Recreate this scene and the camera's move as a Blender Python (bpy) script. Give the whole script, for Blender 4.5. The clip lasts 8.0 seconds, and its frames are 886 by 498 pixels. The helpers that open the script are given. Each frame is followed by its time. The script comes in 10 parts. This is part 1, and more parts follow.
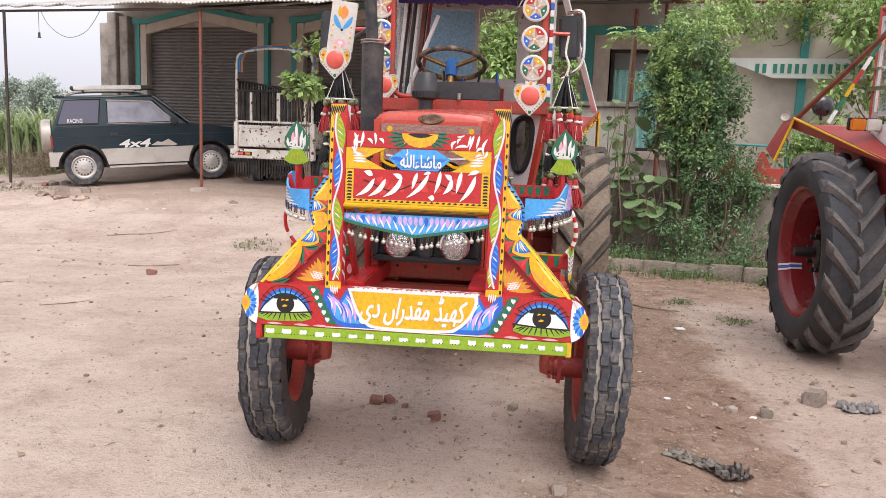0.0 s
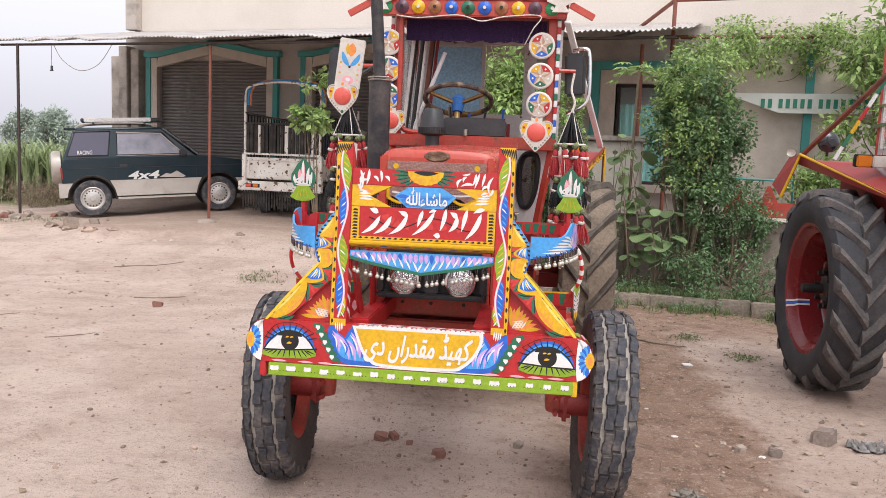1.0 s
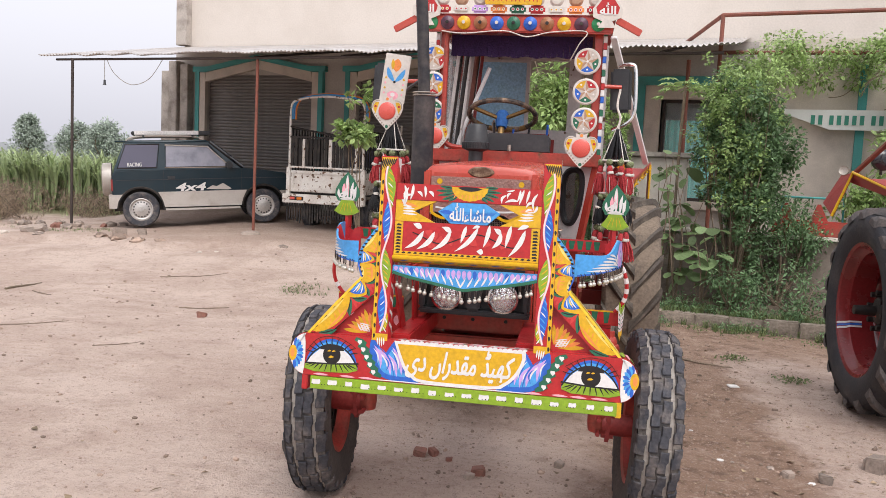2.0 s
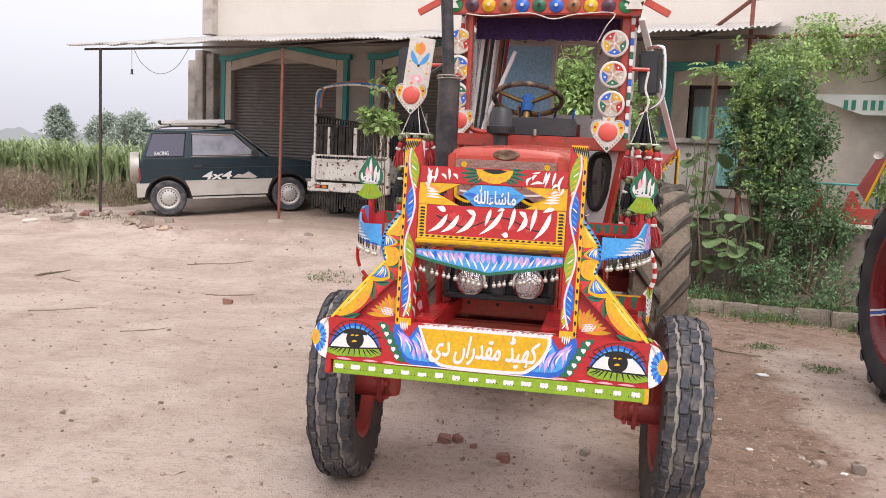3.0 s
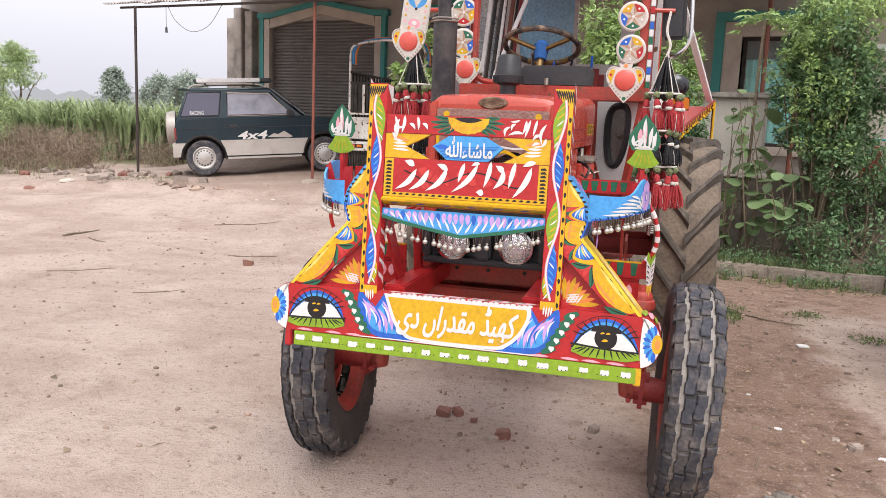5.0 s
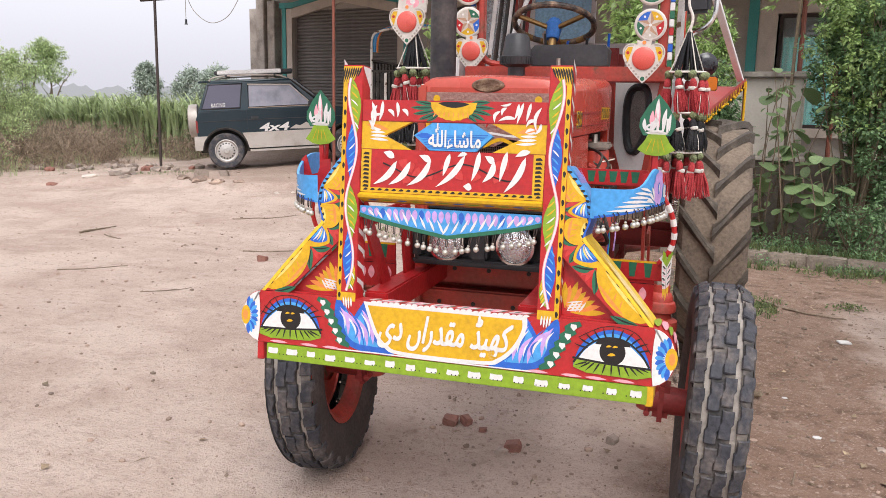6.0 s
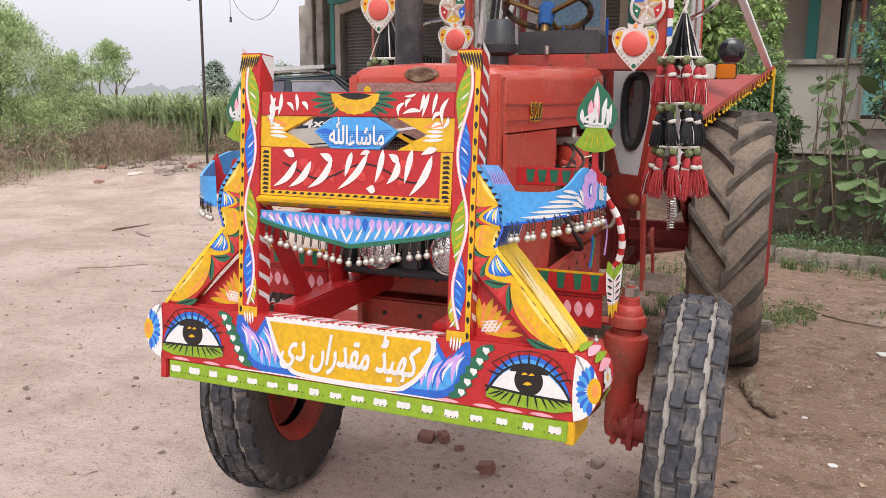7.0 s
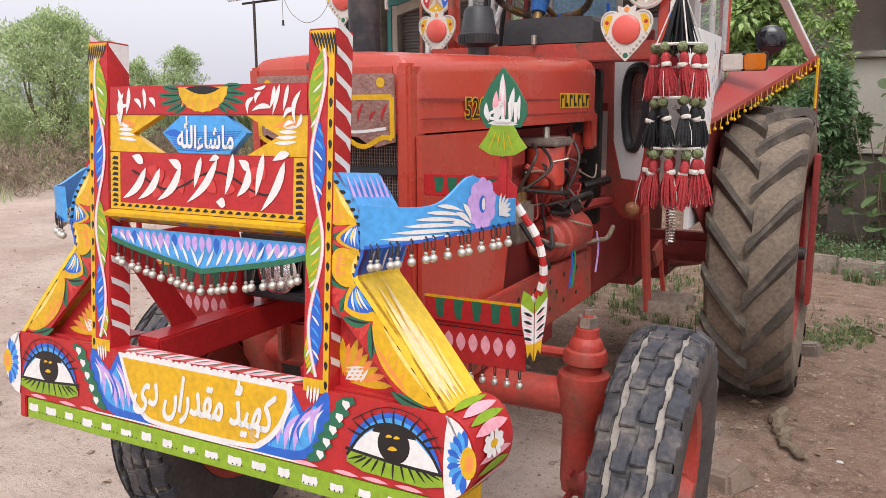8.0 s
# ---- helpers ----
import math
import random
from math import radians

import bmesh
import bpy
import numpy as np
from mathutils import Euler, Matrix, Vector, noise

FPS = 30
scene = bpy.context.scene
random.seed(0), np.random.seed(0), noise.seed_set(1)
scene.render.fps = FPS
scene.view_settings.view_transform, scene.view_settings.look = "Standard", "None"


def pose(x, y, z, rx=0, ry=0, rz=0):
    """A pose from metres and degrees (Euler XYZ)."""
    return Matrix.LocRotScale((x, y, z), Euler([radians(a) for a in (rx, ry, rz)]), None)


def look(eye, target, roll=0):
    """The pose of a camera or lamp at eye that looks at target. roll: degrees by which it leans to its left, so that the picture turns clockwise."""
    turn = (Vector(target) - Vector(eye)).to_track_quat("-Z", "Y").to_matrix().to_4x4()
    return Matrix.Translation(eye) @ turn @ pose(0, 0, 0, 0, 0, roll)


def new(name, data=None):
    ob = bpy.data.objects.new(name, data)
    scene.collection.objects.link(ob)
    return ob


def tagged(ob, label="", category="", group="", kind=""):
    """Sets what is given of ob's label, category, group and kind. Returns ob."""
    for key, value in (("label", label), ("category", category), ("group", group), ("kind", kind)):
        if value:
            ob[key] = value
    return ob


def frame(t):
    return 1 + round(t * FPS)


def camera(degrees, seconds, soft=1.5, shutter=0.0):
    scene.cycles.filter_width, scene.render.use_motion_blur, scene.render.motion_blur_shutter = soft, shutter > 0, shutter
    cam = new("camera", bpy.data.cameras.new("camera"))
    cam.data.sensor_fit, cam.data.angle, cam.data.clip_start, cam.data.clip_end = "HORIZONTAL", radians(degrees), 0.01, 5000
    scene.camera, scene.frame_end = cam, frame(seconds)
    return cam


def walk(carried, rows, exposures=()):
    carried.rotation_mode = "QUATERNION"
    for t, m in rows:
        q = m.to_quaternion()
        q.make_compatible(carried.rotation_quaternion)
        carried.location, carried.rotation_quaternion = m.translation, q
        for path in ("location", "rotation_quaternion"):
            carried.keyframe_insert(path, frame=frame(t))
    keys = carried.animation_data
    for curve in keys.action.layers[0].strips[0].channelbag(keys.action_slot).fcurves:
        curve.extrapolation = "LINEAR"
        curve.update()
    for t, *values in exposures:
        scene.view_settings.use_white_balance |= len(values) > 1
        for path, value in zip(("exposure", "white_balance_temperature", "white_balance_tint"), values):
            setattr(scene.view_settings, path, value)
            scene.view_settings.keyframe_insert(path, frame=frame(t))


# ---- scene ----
cam = camera(57.8, 8.0, soft=0.7)
PATH = [
    (0, (0.452, -3.096, 1.665), (0.247, -1.129, 1.366), 2.0),
    (0.5, (0.454, -3.094, 1.681), (0.247, -1.123, 1.418), 2.0),
    (1, (0.455, -3.089, 1.691), (0.23, -1.114, 1.468), 2.2),
    (1.5, (0.446, -3.08, 1.701), (0.169, -1.108, 1.512), 2.5),
    (3, (0.441, -3.032, 1.668), (0.054, -1.083, 1.447), 2.5),
    (3.5, (0.483, -2.961, 1.656), (0.082, -1.019, 1.399), 2.1),
    (4, (0.562, -2.83, 1.655), (0.121, -0.9, 1.372), 2.0),
    (4.5, (0.642, -2.751, 1.648), (0.165, -0.832, 1.35), 2.2),
    (5, (0.661, -2.625, 1.635), (0.152, -0.718, 1.313), 2.2),
    (5.2, (0.659, -2.563, 1.636), (0.139, -0.66, 1.306), 2.1),
    (6.3, (0.807, -2.132, 1.627), (0.181, -0.266, 1.269), 0.7),
    (6.5, (0.886, -2.035, 1.633), (0.231, -0.18, 1.273), 0.6),
    (7, (1.05, -1.84, 1.623), (0.304, -0.021, 1.257), 0.3),
    (7.5, (1.169, -1.579, 1.602), (0.336, 0.205, 1.248), 0.0),
    (8, (1.311, -1.266, 1.601), (0.389, 0.472, 1.241), -0.4),
]
# the phone brightens and darkens a little by itself
EXPOSURE = [(0, 0.40), (1.0, 0.30), (1.6, 0.22), (3.5, 0.34), (5.2, 0.38), (6.5, 0.29), (8, 0.24)]
walk(cam, [(t, look(eye, target, roll)) for t, eye, target, roll in PATH], EXPOSURE)

# ---- world and light ----
world = bpy.data.worlds.new("overcast")
scene.world = world
world.use_nodes = True
wn, wl = world.node_tree.nodes, world.node_tree.links
wn.clear()
SUN_UP, SUN_ROUND = 56.0, 155.0
sky = wn.new("ShaderNodeTexSky")
sky.sky_type, sky.sun_disc = "NISHITA", False
sky.sun_elevation, sky.sun_rotation = radians(SUN_UP), radians(SUN_ROUND)
sky.air_density, sky.dust_density, sky.ozone_density = 1.0, 6.0, 1.0
grey = wn.new("ShaderNodeHueSaturation")
grey.inputs["Saturation"].default_value = 0.12
tone = wn.new("ShaderNodeMixRGB")
tone.inputs["Fac"].default_value = 0.62
tone.inputs["Color2"].default_value = (6.1, 6.05, 6.75, 1)
back = wn.new("ShaderNodeBackground")
back.inputs["Strength"].default_value = 0.158
wout = wn.new("ShaderNodeOutputWorld")
wl.new(sky.outputs["Color"], grey.inputs["Color"])
wl.new(grey.outputs["Color"], tone.inputs["Color1"])
# an overcast sky is dimmer towards the horizon
way_co = wn.new("ShaderNodeTexCoord")
split = wn.new("ShaderNodeSeparateXYZ")
rise = wn.new("ShaderNodeMapRange")
rise.inputs["From Min"].default_value, rise.inputs["From Max"].default_value = -0.05, 1.0
rise.inputs["To Min"].default_value, rise.inputs["To Max"].default_value = 0.93, 1.45
dim = wn.new("ShaderNodeMixRGB")
dim.blend_type = "MULTIPLY"
dim.inputs["Fac"].default_value = 1.0
wl.new(way_co.outputs["Generated"], split.inputs["Vector"])
wl.new(split.outputs["Z"], rise.inputs["Value"])
wl.new(tone.outputs["Color"], dim.inputs["Color1"])
wl.new(rise.outputs["Result"], dim.inputs["Color2"])
wl.new(dim.outputs["Color"], back.inputs["Color"])
wl.new(back.outputs["Background"], wout.inputs["Surface"])

sun = new("sun", bpy.data.lights.new("sun", "SUN"))
sun.data.energy, sun.data.angle, sun.data.color = 1.0, radians(40), (1.0, 0.97, 0.93)
sx, sy = math.sin(radians(SUN_ROUND)), math.cos(radians(SUN_ROUND))
sun.matrix_world = look((20 * sx, 20 * sy, 20 * math.tan(radians(SUN_UP))), (0, 0, 0))


# ---- materials ----
def surf(name, color, rough=0.6, metal=0.0, var=0.25, scale=6.0, stain=0.15, stain_color=None, bump=0.1,
         spec=0.4, fine=60.0, island=0.0, coat=0.0, wear=0.0, wear_color=(0.12, 0.06, 0.03)):
    """A worn surface: grain, blotches at a larger scale, relief, and if asked for chipped wear."""
    m = bpy.data.materials.new(name)
    m.use_nodes = True
    n, l = m.node_tree.nodes, m.node_tree.links
    b = n["Principled BSDF"]
    co = n.new("ShaderNodeTexCoord")
    big = n.new("ShaderNodeTexNoise")
    big.inputs["Scale"].default_value, big.inputs["Detail"].default_value = scale, 6
    big.inputs["Roughness"].default_value = 0.6
    small = n.new("ShaderNodeTexNoise")
    small.inputs["Scale"].default_value, small.inputs["Detail"].default_value = fine, 4
    for k in (big, small):
        l.new(co.outputs["Object"], k.inputs["Vector"])
    sc = stain_color or tuple(c * 0.55 for c in color)
    ramp = n.new("ShaderNodeMapRange")
    ramp.inputs["From Min"].default_value, ramp.inputs["From Max"].default_value = 0.45, 0.72
    ramp.inputs["To Max"].default_value = stain * 2
    l.new(big.outputs["Fac"], ramp.inputs["Value"])
    mix = n.new("ShaderNodeMixRGB")
    mix.inputs["Color1"].default_value, mix.inputs["Color2"].default_value = (*color, 1), (*sc, 1)
    l.new(ramp.outputs["Result"], mix.inputs["Fac"])
    val = n.new("ShaderNodeMapRange")
    val.inputs["From Min"].default_value, val.inputs["From Max"].default_value = 0.25, 0.75
    val.inputs["To Min"].default_value, val.inputs["To Max"].default_value = 1 - var, 1 + var
    l.new(small.outputs["Fac"], val.inputs["Value"])
    hsv = n.new("ShaderNodeHueSaturation")
    l.new(mix.outputs["Color"], hsv.inputs["Color"])
    last = val.outputs["Result"]
    if island:
        geo = n.new("ShaderNodeNewGeometry")
        ob = n.new("ShaderNodeObjectInfo")
        add = n.new("ShaderNodeMath")
        l.new(geo.outputs["Random Per Island"], add.inputs[0])
        l.new(ob.outputs["Random"], add.inputs[1])
        wrap = n.new("ShaderNodeMath")
        wrap.operation = "FRACT"
        l.new(add.outputs[0], wrap.inputs[0])
        r2 = n.new("ShaderNodeMapRange")
        r2.inputs["To Min"].default_value, r2.inputs["To Max"].default_value = 1 - island, 1 + island
        l.new(wrap.outputs[0], r2.inputs["Value"])
        mul = n.new("ShaderNodeMath")
        mul.operation = "MULTIPLY"
        l.new(last, mul.inputs[0])
        l.new(r2.outputs["Result"], mul.inputs[1])
        last = mul.outputs[0]
    l.new(last, hsv.inputs["Value"])
    out = hsv.outputs["Color"]
    if wear:
        chip = n.new("ShaderNodeTexNoise")
        chip.inputs["Scale"].default_value, chip.inputs["Detail"].default_value = 14, 9
        l.new(co.outputs["Object"], chip.inputs["Vector"])
        cr = n.new("ShaderNodeMapRange")
        cr.inputs["From Min"].default_value, cr.inputs["From Max"].default_value = 0.66 - wear * 0.25, 0.70 - wear * 0.25
        l.new(chip.outputs["Fac"], cr.inputs["Value"])
        wm = n.new("ShaderNodeMixRGB")
        wm.inputs["Color2"].default_value = (*wear_color, 1)
        l.new(cr.outputs["Result"], wm.inputs["Fac"])
        l.new(out, wm.inputs["Color1"])
        out = wm.outputs["Color"]
    l.new(out, b.inputs["Base Color"])
    rr = n.new("ShaderNodeMapRange")
    rr.inputs["To Min"].default_value, rr.inputs["To Max"].default_value = max(0.03, rough - 0.12), min(1, rough + 0.12)
    l.new(big.outputs["Fac"], rr.inputs["Value"])
    l.new(rr.outputs["Result"], b.inputs["Roughness"])
    b.inputs["Metallic"].default_value = metal
    b.inputs["Specular IOR Level"].default_value = spec
    b.inputs["Coat Weight"].default_value = coat
    if bump:
        bp = n.new("ShaderNodeBump")
        bp.inputs["Strength"].default_value, bp.inputs["Distance"].default_value = bump, 0.01
        l.new(small.outputs["Fac"], bp.inputs["Height"])
        l.new(bp.outputs["Normal"], b.inputs["Normal"])
    return m


def paint_mat(name, color, rough=0.38):
    """Brushed enamel sign paint, a little uneven."""
    return surf(name, color, rough, var=0.15, scale=16, stain=0.20, stain_color=tuple(0.70 * c + 0.012 for c in color), fine=70, bump=0.12, coat=0.1)


def leaf_mat(name, color, back_color, rough=0.5):
    m = surf(name, color, rough, var=0.2, scale=2.0, stain=0.2, stain_color=back_color, bump=0.0, island=0.5, spec=0.35)
    n, l = m.node_tree.nodes, m.node_tree.links
    b = n["Principled BSDF"]
    src = b.inputs["Base Color"].links[0].from_socket
    thin = n.new("ShaderNodeBsdfTranslucent")
    l.new(src, thin.inputs["Color"])
    mixs = n.new("ShaderNodeMixShader")
    mixs.inputs["Fac"].default_value = 0.38
    l.new(b.outputs["BSDF"], mixs.inputs[1])
    l.new(thin.outputs["BSDF"], mixs.inputs[2])
    l.new(mixs.outputs["Shader"], n["Material Output"].inputs["Surface"])
    return m


def glass_mat(name, color, alpha=0.35):
    m = bpy.data.materials.new(name)
    m.use_nodes = True
    b = m.node_tree.nodes["Principled BSDF"]
    b.inputs["Base Color"].default_value = (*color, 1)
    b.inputs["Roughness"].default_value = 0.06
    b.inputs["Alpha"].default_value = alpha
    return m


def emit_mat(name, color, power):
    m = bpy.data.materials.new(name)
    m.use_nodes = True
    b = m.node_tree.nodes["Principled BSDF"]
    b.inputs["Base Color"].default_value = (0.01, 0.01, 0.01, 1)
    b.inputs["Emission Color"].default_value = (*color, 1)
    b.inputs["Emission Strength"].default_value = power
    return m


P_RED = paint_mat("paint_red", (0.43, 0.019, 0.021))
P_YEL = paint_mat("paint_yellow", (0.65, 0.370, 0.012))
P_LEMON = paint_mat("paint_lemon", (0.80, 0.52, 0.035))
P_PALE = paint_mat("paint_pale_yellow", (0.80, 0.60, 0.16))
P_BLUE = paint_mat("paint_blue", (0.022, 0.115, 0.50))
P_SKY = paint_mat("paint_light_blue", (0.065, 0.31, 0.66))
P_WHITE = surf("paint_white", (0.69, 0.67, 0.65), 0.4, var=0.08, scale=7, stain=0.12, stain_color=(0.60, 0.57, 0.55), fine=90, bump=0.08, coat=0.1)
P_GREEN = paint_mat("paint_dark_green", (0.02, 0.13, 0.07))
P_LIME = paint_mat("paint_lime", (0.23, 0.36, 0.022))
P_BLACK = paint_mat("paint_black", (0.012, 0.010, 0.010))
P_PINK = paint_mat("paint_pink", (0.80, 0.36, 0.42))
P_PURP = paint_mat("paint_lilac", (0.52, 0.33, 0.66))
P_ORNG = paint_mat("paint_orange", (0.80, 0.26, 0.06))
P_ROSE = paint_mat("paint_rose", (0.53, 0.042, 0.038))
P_CREAM = paint_mat("paint_cream_yellow", (0.80, 0.66, 0.30))
P_BLUSH = paint_mat("paint_blush", (0.80, 0.60, 0.48))
PAINTS = dict(a=P_PALE, c=P_CREAM, f=P_BLUSH, e=P_ROSE, r=P_RED, y=P_YEL, b=P_BLUE, s=P_SKY, w=P_WHITE, g=P_GREEN, l=P_LIME, k=P_BLACK, p=P_PINK, v=P_PURP, o=P_ORNG)

M_HOOD = surf("tractor_red", (0.47, 0.056, 0.036), 0.26, var=0.08, scale=2.6, stain=0.22, stain_color=(0.42, 0.11, 0.075), coat=0.18, bump=0.02)
M_CHASSIS = surf("chassis_red", (0.38, 0.046, 0.032), 0.5, var=0.2, scale=7, stain=0.42, stain_color=(0.19, 0.075, 0.052), bump=0.15, wear=0.04)
M_RIM = surf("worn_rim_red", (0.33, 0.035, 0.032), 0.45, var=0.15, scale=4, stain=0.35, stain_color=(0.42, 0.16, 0.15), bump=0.1)
M_OLDRED = surf("dull_dark_red", (0.27, 0.034, 0.030), 0.55, var=0.2, scale=5, stain=0.3, bump=0.2)
M_IRON = surf("dark_iron", (0.035, 0.032, 0.031), 0.5, 0.4, var=0.3, scale=8, stain=0.3, stain_color=(0.10, 0.06, 0.04), bump=0.2)
M_GREASE = surf("oily_black", (0.014, 0.012, 0.011), 0.55, var=0.3, scale=6, stain=0.3, stain_color=(0.07, 0.05, 0.04), bump=0.3)
M_PLASTIC = surf("black_plastic", (0.03, 0.031, 0.034), 0.45, var=0.15, scale=9, stain=0.15, stain_color=(0.09, 0.09, 0.09), bump=0.08)
M_RUBBER = surf("tyre_rubber", (0.052, 0.053, 0.062), 0.66, var=0.35, scale=11, stain=0.42, stain_color=(0.19, 0.162, 0.145), bump=0.45, spec=0.22)
M_GAP = surf("tread_gap_rubber", (0.040, 0.037, 0.037), 0.85, var=0.3, scale=12, stain=0.45, stain_color=(0.22, 0.19, 0.165), bump=0.4)
M_GROOVE = surf("dusty_groove", (0.36, 0.32, 0.285), 0.95, var=0.2, scale=11, stain=0.30, stain_color=(0.14, 0.12, 0.11), bump=0.5)
M_DUSTYRUB = surf("dusty_rubber", (0.195, 0.150, 0.112), 0.9, var=0.3, scale=7, stain=0.45, stain_color=(0.10, 0.08, 0.065), bump=0.4)
M_LUG = surf("lug_rubber", (0.070, 0.057, 0.046), 0.72, var=0.3, scale=9, stain=0.40, stain_color=(0.17, 0.14, 0.112), bump=0.35)
M_GLOSSBLK = surf("gloss_black", (0.012, 0.012, 0.016), 0.15, var=0.1, scale=9, stain=0.1, bump=0.0, coat=0.5)
M_DIRTWALL = surf("dirty_sidewall", (0.055, 0.048, 0.045), 0.8, var=0.3, scale=6, stain=0.35, stain_color=(0.13, 0.105, 0.09), bump=0.3)
M_TYREDARK = surf("blackish_rubber", (0.028, 0.028, 0.033), 0.7, var=0.25, scale=5, stain=0.3, stain_color=(0.085, 0.075, 0.07), bump=0.25)
M_LUGDARK = surf("scuffed_lug_rubber", (0.085, 0.079, 0.078), 0.75, var=0.3, scale=7, stain=0.4, stain_color=(0.16, 0.13, 0.115), bump=0.3)
M_RIMDARK = surf("deep_red_rim", (0.20, 0.020, 0.022), 0.26, var=0.15, scale=4, stain=0.3, stain_color=(0.16, 0.035, 0.03), bump=0.1)
M_CHROME = surf("chrome", (0.75, 0.74, 0.72), 0.18, 1.0, var=0.05, scale=12, stain=0.1, bump=0.0)
M_STEEL = surf("worn_steel", (0.42, 0.38, 0.33), 0.45, 0.8, var=0.2, scale=12, stain=0.3, stain_color=(0.2, 0.12, 0.07), bump=0.2)
M_BELL = surf("pale_bell", (0.56, 0.53, 0.47), 0.32, 0.65, var=0.2, scale=40, stain=0.2, bump=0.2)
M_BRASS = surf("brass", (0.30, 0.185, 0.075), 0.4, 0.8, var=0.2, scale=20, stain=0.25, bump=0.1)
M_AMBER = surf("amber_lens", (0.62, 0.17, 0.01), 0.2, var=0.05, bump=0.0, coat=0.5)
M_LENS = surf("headlamp_lens", (0.78, 0.79, 0.80), 0.14, 0.75, var=0.30, scale=60, fine=120, stain=0.3, bump=0.8)
M_PORT = glass_mat("brown_port_glass", (0.10, 0.075, 0.065), 0.55)
M_CLEAR = glass_mat("clear_glass", (0.65, 0.70, 0.72), 0.18)
M_BLUEGLASS = surf("blue_pane", (0.30, 0.52, 0.70), 0.25, var=0.25, scale=14, stain=0.3, stain_color=(0.28, 0.48, 0.58), bump=0.05)
M_GREYCAB = surf("grey_cab_panel", (0.55, 0.52, 0.50), 0.55, var=0.1, scale=5, stain=0.25, bump=0.08, wear=0.08)
M_WHITEPANEL = surf("white_cab_panel", (0.84, 0.83, 0.82), 0.4, var=0.05, scale=5, stain=0.12, bump=0.04)
M_WOOLRED = surf("red_wool", (0.43, 0.045, 0.05), 0.9, var=0.35, fine=160, stain=0.2, bump=0.6)
M_WOOLBLK = surf("black_wool", (0.012, 0.012, 0.014), 0.85, var=0.4, fine=160, stain=0.2, stain_color=(0.05, 0.05, 0.05), bump=0.6)
M_WOOLGRN = surf("green_pompom", (0.19, 0.22, 0.11), 0.95, var=0.4, fine=120, stain=0.3, bump=0.8)
M_FRINGE = surf("purple_fringe", (0.035, 0.016, 0.07), 0.9, var=0.4, fine=90, stain=0.2, bump=0.6)
M_CREAM = surf("cream_plastic", (0.62, 0.575, 0.52), 0.4, var=0.08, scale=14, stain=0.15, bump=0.05)
M_REFL = surf("red_reflector", (0.66, 0.10, 0.075), 0.3, var=0.12, fine=200, stain=0.05, bump=0.2, coat=0.4)
M_TAN = paint_mat("tan_plastic", (0.42, 0.25, 0.16))
M_SAND = paint_mat("sand_plastic", (0.52, 0.46, 0.40))
P_PLUM = paint_mat("plum_plastic", (0.09, 0.035, 0.06))
P_BROWN = paint_mat("brown_plastic", (0.30, 0.12, 0.05))
P_GREENM = paint_mat("green_plastic", (0.03, 0.27, 0.10))
M_WRAP = surf("worn_cord", (0.030, 0.024, 0.022), 0.6, var=0.3, scale=16, stain=0.5, stain_color=(0.30, 0.20, 0.13), fine=120, bump=0.4)
M_ROPE = surf("white_rope", (0.62, 0.58, 0.52), 0.8, var=0.2, fine=100, bump=0.4)

M_STEELSH = surf("shutter_steel", (0.215, 0.198, 0.19), 0.55, 0.3, var=0.12, scale=2.5, stain=0.3, stain_color=(0.165, 0.148, 0.138), bump=0.05)
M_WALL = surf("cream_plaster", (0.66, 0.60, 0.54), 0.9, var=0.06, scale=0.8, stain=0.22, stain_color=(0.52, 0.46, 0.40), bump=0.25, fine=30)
M_FRONTLOW = surf("lower_front_grey", (0.46, 0.42, 0.385), 0.9, var=0.1, scale=1.2, stain=0.35, stain_color=(0.28, 0.24, 0.215), bump=0.3, fine=30)
M_PILLAR = surf("stained_concrete", (0.48, 0.43, 0.385), 0.9, var=0.15, scale=2.5, stain=0.45, stain_color=(0.17, 0.14, 0.12), bump=0.4, fine=30)
M_TEAL = surf("teal_paint", (0.07, 0.33, 0.315), 0.6, var=0.12, scale=3, stain=0.25, stain_color=(0.10, 0.24, 0.23), bump=0.1)
M_TRIM = surf("beige_trim", (0.62, 0.54, 0.47), 0.8, var=0.1, scale=3, stain=0.25, bump=0.2)
M_TIN = surf("galvanised_sheet", (0.50, 0.47, 0.45), 0.5, 0.35, var=0.1, scale=1.6, stain=0.25, stain_color=(0.30, 0.25, 0.22), bump=0.05)
M_PIPE = surf("red_oxide_pipe", (0.23, 0.075, 0.05), 0.6, var=0.2, scale=6, stain=0.35, stain_color=(0.10, 0.05, 0.04), bump=0.1)
M_DARKPIPE = surf("dark_pipe", (0.055, 0.04, 0.035), 0.6, var=0.2, scale=6, stain=0.3, bump=0.1)
M_KERB = surf("old_kerb_concrete", (0.25, 0.205, 0.165), 0.92, var=0.3, scale=5, stain=0.5, stain_color=(0.10, 0.08, 0.06), bump=0.6, fine=35, island=0.18)
M_PLINTH = surf("damp_plinth_concrete", (0.205, 0.17, 0.14), 0.92, var=0.15, scale=2.2, stain=0.5, stain_color=(0.11, 0.09, 0.075), bump=0.5, fine=30)
M_SIGN = surf("white_sign", (0.80, 0.80, 0.77), 0.5, var=0.04, scale=3, stain=0.1, bump=0.02)
M_SIGNGRN = paint_mat("sign_green", (0.03, 0.25, 0.17))
